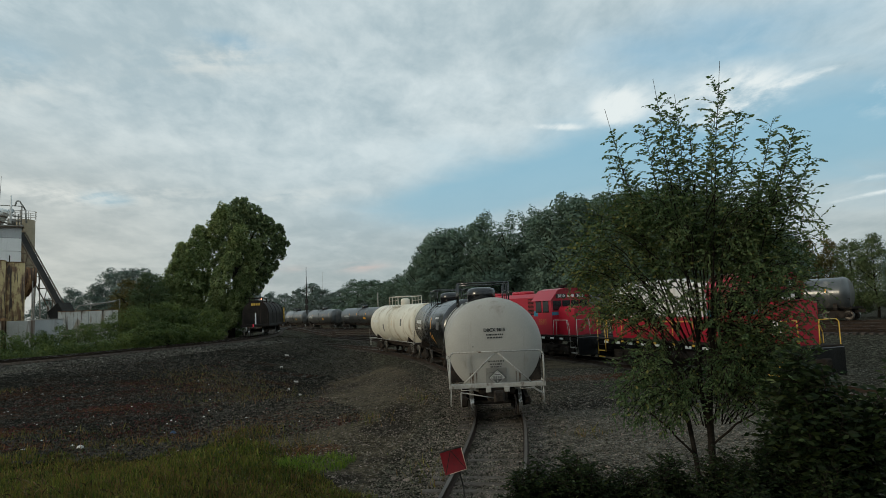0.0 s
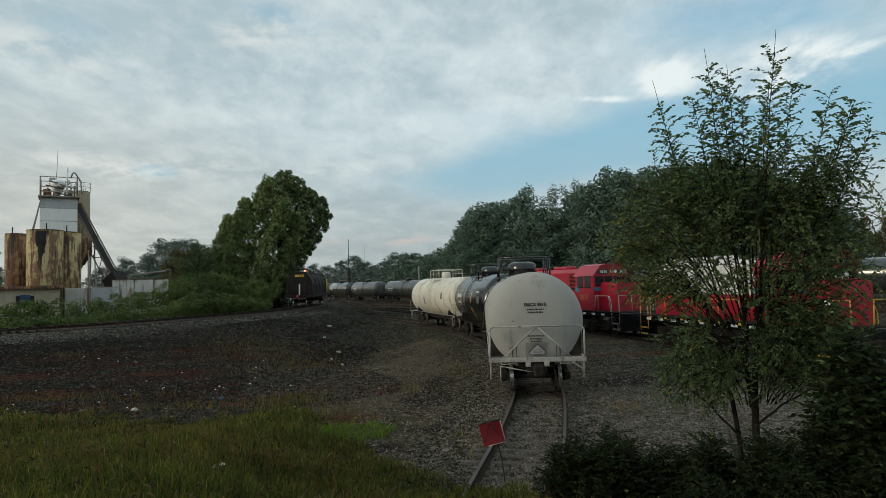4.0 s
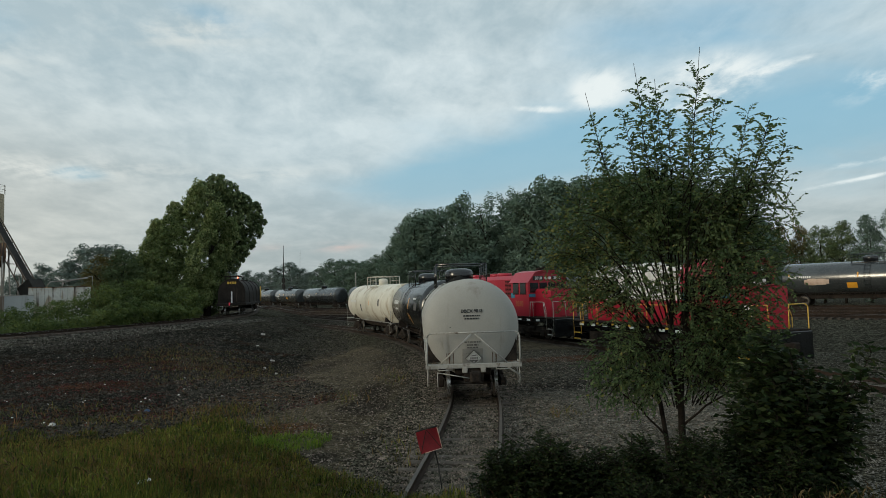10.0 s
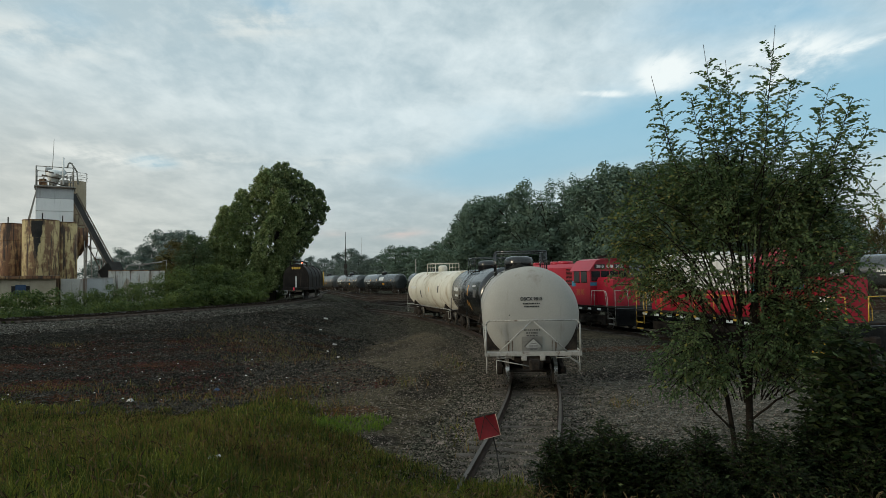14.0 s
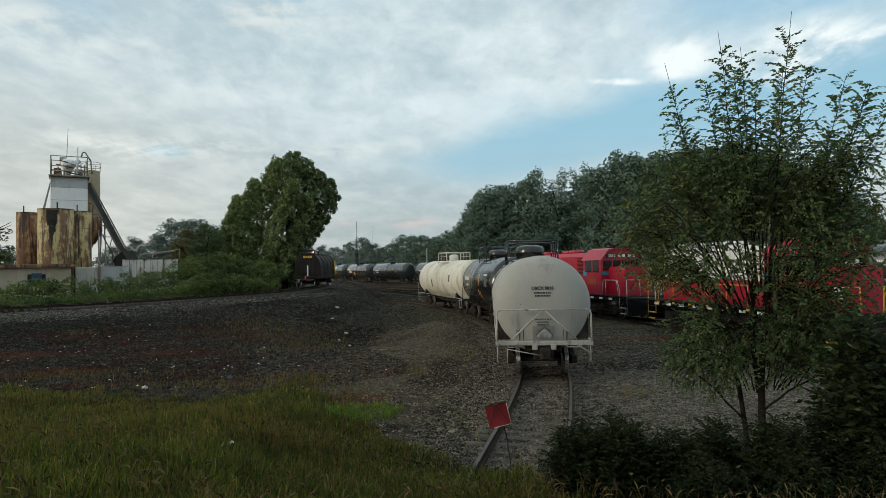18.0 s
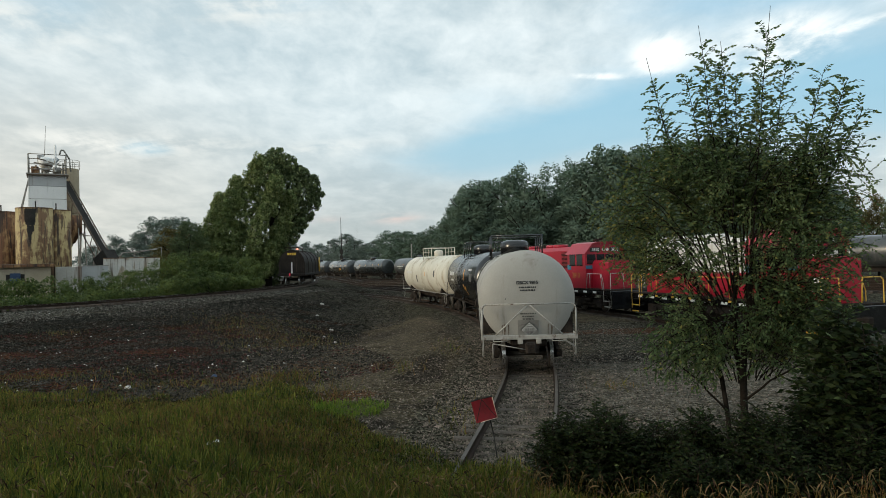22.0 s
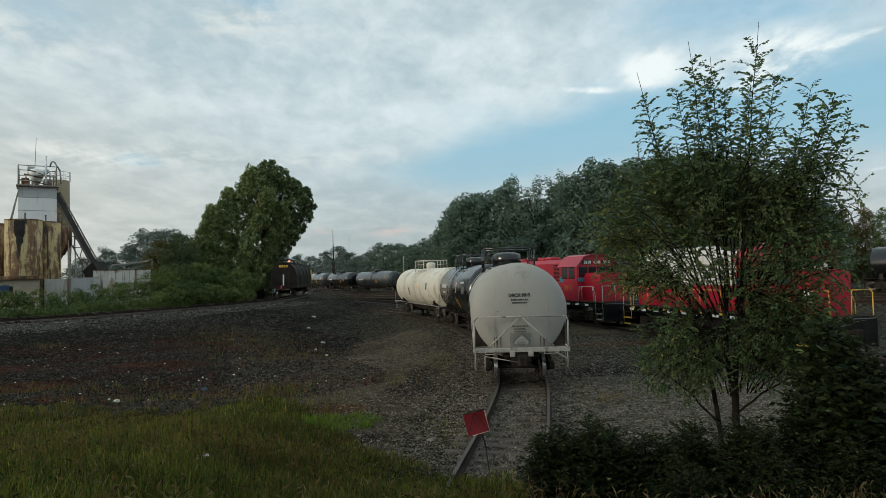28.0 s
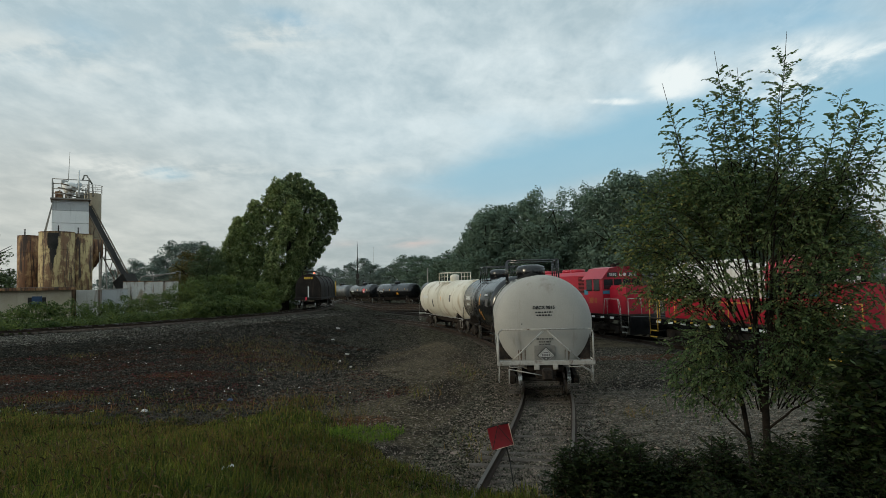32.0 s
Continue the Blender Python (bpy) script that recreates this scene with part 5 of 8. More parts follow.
    for y0, y1 in ((-1.34, -0.70), (-0.62, -0.04), (0.04, 0.62), (0.70, 1.34)):
        part("windscreen", Shape().box(5.335, y0, 3.02, 5.375, y1, 3.66, 0.015), GLASS, root, "dark windscreen pane")
    for sy in (-1, 1):
        part("number_board", Shape().box(5.33, sy * 0.72 - 0.38, 3.82, 5.40, sy * 0.72 + 0.38, 4.10, 0.02), BLACK_MARK, root, "black number board with pale figures")
        lettering("3810" if hood_upper is RED_PAINT else "00", 0.27, Matrix.Translation((5.405, sy * 0.72, 3.87)) @ Matrix(((0, 0, 1, 0), (1, 0, 0, 0), (0, 1, 0, 0), (0, 0, 0, 1))), root, WHITE_MARK, "number_lettering")
    part("headlight", Shape().rod((5.36, -0.14, 3.96), (5.44, -0.14, 3.96), 0.10, 16).rod((5.36, 0.14, 3.96), (5.44, 0.14, 3.96), 0.10, 16), WHITE_MARK, root)
    part("cab_stripe", Shape().box(5.352, -1.44, 2.72, 5.362, 1.44, 2.94).box(3.0, -1.468, 2.66, 3.5, -1.460, 3.0), BLUE_PAINT, root, "teal stripe below the windscreen")
    if hood_upper is RED_PAINT:
        for sy in (-1, 1):
            lettering("3810", 0.52, Matrix.Translation((4.1, sy * 1.466, 2.12)) @ pose(0, 0, 0, 90, 0, 0 if sy < 0 else 180), root, GOLD_MARK, "cab_number")
    part("horn", Shape().rod((4.2, 0.2, 4.64), (4.7, 0.2, 4.66), 0.04, 10, 0.10).rod((4.2, -0.1, 4.60), (4.6, -0.1, 4.62), 0.04, 10, 0.09).box(4.15, -0.15, 4.46, 4.3, 0.25, 4.66, 0.02), UNDER, root)
    # short nose
    nose = Shape().prism([(-0.95, 1.47), (0.95, 1.47), (0.95, 3.08), (0.82, 3.26), (-0.82, 3.26), (-0.95, 3.08)], 5.36, nose_end)
    part("nose", nose, RED_PAINT, root)
    part("nose_door", Shape().box(nose_end - 0.01, -0.36, 1.52, nose_end + 0.03, 0.36, 2.86, 0.015), RED_PAINT, root)
    if hood_upper is WHITE_PAINT:
        part("nose_box", Shape().box(nose_end - 0.75, -0.62, 3.255, nose_end - 0.2, 0.1, 3.52, 0.03), WHITE_PAINT, root, "pale box on the nose")
        part("nose_patch", Shape().box(6.0, -0.97, 1.9, 6.5, -0.955, 2.5, 0.004), WHITE_MARK, root, "scuffed pale patch")
    # pilots, steps, couplers
    for sx in (-1, 1):
        e = front if sx > 0 else -rear
        part("pilot", Shape().box(min(e, e + sx * 0.12), -1.48, 0.30, max(e, e + sx * 0.12), 1.48, 1.40, 0.03), BLACK_TANK, root)
        part("coupler", Shape().box(min(e, e + sx * 0.6), -0.1, 0.74, max(e, e + sx * 0.6), 0.1, 0.98, 0.03).box(min(e + sx * 0.42, e + sx * 0.7), -0.17, 0.68, max(e + sx * 0.42, e + sx * 0.7), 0.17, 1.04, 0.05), UNDER, root)
        for sy in (-1, 1):
            for z in (0.38, 0.72, 1.06):
                part("step", Shape().box(min(e - sx * 0.1, e - sx * 0.75), sy * 1.30 - 0.2, z, max(e - sx * 0.1, e - sx * 0.75), sy * 1.30 + 0.2, z + 0.04), UNDER, root)
            part("step_edge", Shape().box(min(e - sx * 0.1, e - sx * 0.75), sy * 1.49, 0.39, max(e - sx * 0.1, e - sx * 0.75), sy * 1.505, 0.46).box(min(e - sx * 0.1, e - sx * 0.75), sy * 1.49, 0.73, max(e - sx * 0.1, e - sx * 0.75), sy * 1.505, 0.80), front_rail_paint, root)
            paint = front_rail_paint if sx > 0 else rail_paint
            part("corner_handrail", Shape().pipe([(e - sx * 0.05, sy * 1.47, 0.55), (e - sx * 0.05, sy * 1.47, 2.35), (e - sx * 0.12, sy * 1.42, 2.46), (e - sx * 0.12, sy * 0.55, 2.46), (e - sx * 0.12, sy * 0.5, 1.5)], 0.022, 8), paint, root)
            part("step_handrail", Shape().pipe([(e - sx * 0.85, sy * 1.49, 0.70), (e - sx * 0.85, sy * 1.49, 1.9), (e - sx * 1.05, sy * 1.49, 2.42)], 0.022, 8), paint, root)
        # handrail along the walkway
    for sy in (-1, 1):
        sh = Shape().pipe([(-rear + 1.05, sy * 1.49, 2.42), (2.7, sy * 1.49, 2.42)], 0.02, 8)
        for x in np.arange(-rear + 1.1, 2.8, 1.42):
            sh.rod((x, sy * 1.49, 1.3), (x, sy * 1.49, 2.42), 0.02, 6)
        part("side_handrail", sh, rail_paint, root)
        fr = Shape().pipe([(front - 0.95, sy * 1.49, 1.45), (front - 1.15, sy * 1.49, 2.42), (5.6, sy * 1.49, 2.42), (5.45, sy * 1.49, 1.45)], 0.024, 8)
        fr.rod((5.9, sy * 1.49, 1.45), (5.9, sy * 1.49, 2.42), 0.02, 6)
        part("nose_handrail", fr, rail_paint, root)
        for x in np.arange(-rear + 1.1, 2.8, 1.42):
            part("stanchion_foot", Shape().box(x - 0.1, sy * 1.50 - 0.01, 1.30, x + 0.1, sy * 1.50 + 0.012, 1.42), rail_paint, root)
    part("fuel_tank", Shape().prism([(-1.3, 1.12), (1.3, 1.12), (1.35, 0.75), (1.0, 0.38), (-1.0, 0.38), (-1.35, 0.75)], -1.7, 1.9), UNDER, root)
    for x in (-rear + 3.1, front - 3.1):
        truck(root, x, (-1.3, 1.3))
        f = Shape()
        for sy in (-1, 1):
            f.box(x - 2.0, sy * 1.06 - 0.09, 0.42, x + 2.0, sy * 1.06 + 0.09, 0.86, 0.04)
            for a in (-1.3, 1.3):
                f.box(x + a - 0.24, sy * 1.12 - 0.12, 0.25, x + a + 0.24, sy * 1.12 + 0.12, 0.70, 0.04)
            f.rod((x - 0.4, sy * 1.2, 0.72), (x + 0.4, sy * 1.2, 0.72), 0.10, 10)
        part("truck_frame", f, UNDER, root)
    return root


def engine_spot(y_mid):
    s = ENGINE_TRACK.near_y(y_mid)
    return place_on(ENGINE_TRACK, s - 5.0, s + 5.0, RAIL_Z)


locomotive("diesel_locomotive", "red and white diesel locomotive with yellow handrails", engine_spot(30.3), WHITE_PAINT, YELLOW_PAINT, YELLOW_PAINT, "locomotives", 6.95, 6.2, 6.45)
locomotive("diesel_locomotive", "all-red diesel locomotive with white front handrails", engine_spot(47.1), RED_PAINT, SILL_PAINT, SILL_PAINT, "locomotives")


def hopper_car(m):
    root = thing("covered_hopper_car", "dark covered freight car with a rounded hood on the embankment", "freight car", m)
    dark = material("soot_brown_steel", (0.011, 0.009, 0.008), (0.030, 0.024, 0.020), 0.7, coarse=0.8, fine=12, bump=0.05, stain=(0.07, 0.05, 0.04), stain_amount=0.3, streaks=True, spec=0.15)
    out = []
    for i in range(13):
        a = math.pi * i / 12
        out.append((1.38 * math.cos(a) * (1 - 0.10 * math.sin(a)), 2.55 + 1.38 * math.sin(a) ** 0.85))
    out = [(1.42, 1.28), (1.42, 2.5)] + out[1:-1] + [(-1.42, 2.5), (-1.42, 1.28)]
    part("hood", Shape().prism(out, -7.0, 7.0), dark, root)
    for x in (-7.0, -3.5, 0, 3.5, 7.0):
        rib = [(y * 1.03, 1.28 + (z - 1.28) * 1.02) for y, z in out]
        part("hood_rib", Shape().prism(rib, x - 0.06, x + 0.06), dark, root)
    part("side_sill", Shape().box(-7.6, -1.55, 1.0, 7.6, 1.55, 1.27, 0.03), dark, root)
    part("centre_post", Shape().box(7.06, -0.07, 1.3, 7.12, 0.07, 2.55, 0.01), WHITE_MARK, root, "pale vertical post")
    sh = Shape()
    for k in range(4):
        sh.box(7.07, -0.48 + k * 0.26, 3.38, 7.09, -0.48 + k * 0.26 + 0.19, 3.64)
    part("plate_lettering", sh, YELLOW_PAINT, root, "yellow lettering blocks")
    part("marker_lamp", Shape().box(7.62, -0.24, 1.0, 7.68, -0.10, 1.34, 0.02), LAMP_RED, root, "small red marker")
    for sx in (-1, 1):
        truck(root, sx * 5.6)
        part("coupler", Shape().box(min(sx * 7.6, sx * 8.2), -0.1, 0.72, max(sx * 7.6, sx * 8.2), 0.1, 0.95, 0.03), UNDER, root)
    rk = Shape()
    for y in (-0.7, 0.7):
        rk.pipe([(3.2, y, 3.75), (3.2, y, 4.25), (6.6, y, 4.25), (6.6, y, 3.7)], 0.05, 6)
    for x in np.arange(3.2, 6.7, 0.85):
        rk.box(x - 0.12, -0.75, 4.22, x + 0.12, 0.75, 4.28)
    part("roof_rack", rk, dark, root, "dark roof walkway frame")
    part("amber_lamp", Shape().lathe([(0, 0.12), (0.10, 0.12), (0.16, 0.06), (0.17, 0)], "z", 14, (6.0, 0.55, 4.02)), LAMP_WARM, root, "small glowing amber lamp")
    part("end_ladder", Shape().pipe([(-6.6, 1.60, 1.3), (-6.6, 1.60, 3.2)], 0.06, 6).pipe([(-6.1, 1.60, 1.3), (-6.1, 1.60, 3.0)], 0.06, 6), YELLOW_PAINT, root, "yellow ladder rails")
    return root


s = HIGH_TRACK.near_y(73.5)
hopper_car(place_on(HIGH_TRACK, s, s + 15.2, HIGH_Z + RAIL_TOP_Z))


# ---- plants ----
def leaf_cloud(rng, centres, normals, size, spread=0.6, long=1.7):
    """Leaf blades (pointed, four corners) at the centres, leaning about their normals."""
    n = len(centres)
    d = normals + rng.normal(0, spread, (n, 3))
    d /= np.linalg.norm(d, axis=1)[:, None] + 1e-9
    a = rng.normal(0, 1, (n, 3))
    a[:, 2] -= 0.35
    a -= d * (a * d).sum(1)[:, None]
    a /= np.linalg.norm(a, axis=1)[:, None] + 1e-9
    flip = np.where((d * normals).sum(1) < 0, -1.0, 1.0)[:, None]
    b = np.cross(d * flip, a)
    s = (size * rng.uniform(0.65, 1.3, n))[:, None]
    q = np.empty((n, 4, 3))
    q[:, 0] = centres - a * s * long / 2
    q[:, 1] = centres - b * s * 0.5 + a * s * 0.1
    q[:, 2] = centres + a * s * long / 2
    q[:, 3] = centres + b * s * 0.5 + a * s * 0.1
    return q.reshape(-1, 3)


def clump_normals(rng, normals, amount=0.22):
    n = normals + rng.normal(0, amount, normals.shape)
    return n / np.linalg.norm(n, axis=1)[:, None]


def lobe_points(rng, lobes, count, rough=0.25, shell=0.35, freq=0.7, seed=0.0):
    """Points in the outer skin of uneven lobes: (x, y, z, rx, ry, rz)."""
    lobes = np.array(lobes, float)
    area = (lobes[:, 3] * lobes[:, 4] + lobes[:, 4] * lobes[:, 5] + lobes[:, 3] * lobes[:, 5])
    pick = rng.choice(len(lobes), count, p=area / area.sum())
    v = rng.normal(0, 1, (count, 3))
    v /= np.linalg.norm(v, axis=1)[:, None]
    r = 1 - shell * rng.random(count) ** 1.6
    # clumps: a cheap sum of waves makes the outline uneven
    L = lobes[pick]
    p = L[:, :3] + v * L[:, 3:]
    w = np.sin(p[:, 0] * freq * 2.1 + seed) * np.sin(p[:, 1] * freq * 1.7 + 1.3 * seed) + np.sin(p[:, 2] * freq * 2.6 + 0.7 * seed) * np.sin((p[:, 0] + p[:, 1]) * freq * 1.3)
    w += 0.6 * np.sin(p[:, 0] * freq * 5.3 + 2 * seed) * np.sin(p[:, 2] * freq * 4.7 + seed) * np.sin(p[:, 1] * freq * 4.9)
    r = r * (1 + rough * 0.5 * w)
    out = L[:, :3] + v * L[:, 3:] * r[:, None]
    keep = rng.random(count) < np.clip(0.85 + 0.35 * w, 0.5, 1.0)
    nrm = v / L[:, 3:]
    nrm /= np.linalg.norm(nrm, axis=1)[:, None]
    return out[keep], nrm[keep]


def limb(sh, rng, a, b, r0, r1, bends=4, wander=0.12, n=7):
    a, b = Vector(a), Vector(b)
    l = (b - a).length
    pts = [a]
    for i in range(1, bends):
        p = a.lerp(b, i / bends) + Vector([rng.uniform(-1, 1) * wander * l / bends for _ in range(3)])
        pts.append(p)
    pts.append(b)
    for i in range(bends):
        sh.rod(pts[i], pts[i + 1], r0 + (r1 - r0) * i / bends, n, r0 + (r1 - r0) * (i + 1) / bends, cap=False)
    return pts


def wood_tree_meshes(seed, height, width, kind):
    """Trunk and crown of a far tree at its own foot."""
    rng = np.random.default_rng(seed)
    rnd = random.Random(seed)
    lobes = []
    if kind == "cone":
        for i in range(9):
            u = i / 8
            z = height * (0.08 + 0.86 * u)
            w = width * (0.52 - 0.42 * u) + 0.3
            for k in range(3 if u < 0.8 else 1):
                a = rnd.uniform(0, 6.28)
                lobes.append((w * 0.5 * math.cos(a), w * 0.5 * math.sin(a), z, w * 0.75, w * 0.75, height * 0.085))
    else:
        # an oval crown of many small boughs, the lower ones hanging
        for i in range(125):
            a, u = rnd.uniform(0, 6.28), rnd.random()
            full = math.sin(math.pi * (0.10 + 0.82 * u) ** 0.8)
            q = width * 0.40 * full * math.sqrt(rnd.uniform(0.25, 1.0))
            s = width * rnd.uniform(0.045, 0.115)
            z = height * (0.06 + 0.88 * u) + rnd.uniform(-0.5, 0.5)
            lobes.append((q * math.cos(a), q * math.sin(a), min(z, height - s * 0.7), s, s, s * rnd.uniform(0.7, 1.1)))
        for k in range(4):
            lobes.append((width * 0.12 * math.cos(k * 1.6), width * 0.12 * math.sin(k * 1.6), height * (0.30 + 0.14 * k), width * (0.30 - 0.045 * k), width * (0.30 - 0.045 * k), height * 0.20))
    p, nrm = lobe_points(rng, lobes, 17000, 0.26, 0.26, 2.0, seed)
    v = leaf_cloud(rng, p, nrm, 0.175, 0.45, 1.5)
    soft = clump_normals(rng, nrm + np.array([0, 0, 0.25]))
    sh = Shape()
    limb(sh, rnd, (0, 0, -0.5), (rnd.uniform(-0.3, 0.3), rnd.uniform(-0.3, 0.3), height * 0.8), 0.26, 0.06, 5)
    for k in range(6):
        a, u = rnd.uniform(0, 6.28), rnd.uniform(0.3, 0.65)
        limb(sh, rnd, (0, 0, height * u), (width * 0.35 * math.cos(a), width * 0.35 * math.sin(a), height * (u + 0.18)), 0.10, 0.03, 3)
    return sh, v, soft


def make_woods():
    kinds = []
    for i, (h, w, k) in enumerate(((17, 9, "round"), (19, 8.5, "round"), (15, 9.5, "round"), (19, 6.5, "cone"), (16, 8, "round"))):
        trunk, leaves, soft = wood_tree_meshes(60 + i, h, w, k)
        kinds.append((h, trunk.mesh("trunk", BARK), {m.name: fast_mesh("crown", leaves, 4, m, None, soft) for m in (LEAF_WOOD, LEAF_HAZY, LEAF_OAK, LEAF_TAN)}))
    rnd = random.Random(77)

    def plant(x, y, height, leaf, label, group, i=None, wide=1.0):
        i = rnd.randrange(len(kinds)) if i is None else i
        h, tm, cm = kinds[i]
        root = thing("tree", label, "tree", pose(x, y, ground_z(x, y), 0, 0, rnd.uniform(0, 360)), group)
        root.scale = (wide * height / h * rnd.uniform(0.9, 1.15),) * 2 + (height / h,)
        for name, me in (("trunk", tm), ("crown", cm[leaf.name])):
            ob = new(name, me)
            ob.parent = root
    # the wood behind the yard: azimuth in degrees, distance, height of the tree
    rows = [(2.4, 122, 13.5), (3.4, 118, 16.0), (4.6, 114, 16.6), (6.2, 112, 16.6), (7.8, 108, 17.3), (9.4, 106, 17.4), (11.0, 105, 18.0), (12.6, 104, 18.3), (14.2, 103, 18.6), (15.8, 101, 19.0), (17.4, 99, 18.0), (19, 97, 18.4), (20.6, 95, 17.8), (22.2, 93, 17.5), (23.8, 91, 17.0), (25.4, 90, 16.2), (27.0, 88, 15.4), (28.6, 86, 13.6), (30.4, 85, 11.5), (32.2, 84, 9.6)]
    for a, d, h in rows:
        for back in (0, 1):
            aa, dd = radians(a + rnd.uniform(-0.5, 0.5) + 0.7 * back), d + 8 * back + rnd.uniform(-2, 2)
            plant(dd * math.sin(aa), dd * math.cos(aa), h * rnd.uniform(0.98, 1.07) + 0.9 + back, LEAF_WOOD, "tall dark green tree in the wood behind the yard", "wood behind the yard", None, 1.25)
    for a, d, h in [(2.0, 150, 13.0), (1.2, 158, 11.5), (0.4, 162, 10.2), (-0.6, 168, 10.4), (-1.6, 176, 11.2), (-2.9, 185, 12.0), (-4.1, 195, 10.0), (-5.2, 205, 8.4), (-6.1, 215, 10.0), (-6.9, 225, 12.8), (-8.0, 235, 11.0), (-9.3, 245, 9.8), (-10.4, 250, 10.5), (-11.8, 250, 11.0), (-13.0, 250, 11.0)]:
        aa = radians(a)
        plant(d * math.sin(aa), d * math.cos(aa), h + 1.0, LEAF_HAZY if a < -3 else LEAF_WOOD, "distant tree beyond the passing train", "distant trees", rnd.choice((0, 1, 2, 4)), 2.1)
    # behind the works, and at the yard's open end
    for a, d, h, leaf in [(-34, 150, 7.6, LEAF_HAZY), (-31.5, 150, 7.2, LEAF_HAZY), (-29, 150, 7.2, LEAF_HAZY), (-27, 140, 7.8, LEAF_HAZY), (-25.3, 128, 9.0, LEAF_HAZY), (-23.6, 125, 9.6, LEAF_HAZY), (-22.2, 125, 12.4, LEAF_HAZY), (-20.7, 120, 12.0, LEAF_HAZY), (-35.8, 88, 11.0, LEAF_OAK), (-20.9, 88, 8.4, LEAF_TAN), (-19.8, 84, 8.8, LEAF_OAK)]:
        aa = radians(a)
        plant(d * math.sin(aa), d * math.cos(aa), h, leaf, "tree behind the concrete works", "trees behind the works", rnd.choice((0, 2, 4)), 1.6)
    for a, d, h, leaf in [(34.0, 92, 10.4, LEAF_TAN), (35.6, 90, 9.8, LEAF_TAN), (37.0, 88, 9.4, LEAF_OAK), (38.4, 87, 9.8, LEAF_OAK), (40.0, 86, 10.4, LEAF_WOOD), (41.6, 86, 11.0, LEAF_WOOD), (43.2, 86, 11.6, LEAF_WOOD), (45.0, 86, 12.2, LEAF_WOOD), (47.0, 86, 12.6, LEAF_WOOD)]:
        aa = radians(a)
        plant(d * math.sin(aa), d * math.cos(aa), h, leaf, "tree beyond the main line", "trees beyond the main line")


make_woods()


def tufted(lobes, rnd, fill=0.92):
    """Each lobe carries many small tufts, so its outline breaks up."""
    tufts = []
    for x, y, z, a, b, c in lobes:
        tufts.append((x, y, z, a * fill, b * fill, c * fill))
        for k in range(int(20 + 22 * a)):
            d = Vector((rnd.gauss(0, 1), rnd.gauss(0, 1), rnd.gauss(0.15, 1))).normalized()
            q = rnd.uniform(0.14, 0.40) / a
            reach = rnd.uniform(0.86, 1.10)
            tufts.append((x + d.x * a * reach, y + d.y * b * reach, z + d.z * c * reach, a * q, b * q, c * q * 1.1))
    return tufts


def grown_tree(name, label, category, crown, vines, trunk_foot, trunk_r=0.35, seed=5):
    """A large single tree: an open crown, curtains of vine hung on it, a trunk and a limb into each lobe."""
    rng = np.random.default_rng(seed)
    rnd = random.Random(seed)
    root = thing(name, label, category, pose(*trunk_foot))
    f = np.array(trunk_foot)
    tops = []
    # pale vines on a darker crown: light on the columns is partly painted
    for kind, lobes, mats, count, size, shell, note in (("crown", crown, [LEAF_OAK, LEAF_VINE], 80000, 0.20, 0.40, ""), ("vine_curtain", vines, [LEAF_VINE, LEAF_HEDGE], 110000, 0.15, 0.20, "curtain of yellow-green climbing vine")):
        rel = [(x - f[0], y - f[1], z - f[2], a, b, c) for x, y, z, a, b, c in lobes]
        tops += rel if kind == "crown" else []
        p, nrm = lobe_points(rng, tufted(rel, rnd), count, 0.22, shell, 1.3, seed)
        v = leaf_cloud(rng, p, nrm, size, 0.5, 1.5)
        idx = (rng.random(len(p)) < 0.25).astype(int)
        ob = tagged(new(kind, fast_mesh(kind, v, 4, mats, idx, clump_normals(rng, nrm + np.array([0, 0, 0.2])))), note)
        ob.parent = root
    top = max(r[2] for r in tops)
    sh = Shape()
    limb(sh, rnd, (0, 0, -0.4), (0.1 * top, 0, top * 0.7), trunk_r, trunk_r * 0.35, 6, 0.1, 9)
    part("trunk", sh, BARK, root)
    for x, y, z, a, b, c in tops:
        sh = Shape()
        limb(sh, rnd, (0.04 * z, 0, z * 0.45), (x, y, z), trunk_r * 0.32, 0.03, 4, 0.25, 6)
        part("limb", sh, BARK, root)
    return root


def polar(az, d, z=0.0):
    return d * math.sin(radians(az)), d * math.cos(radians(az)), z


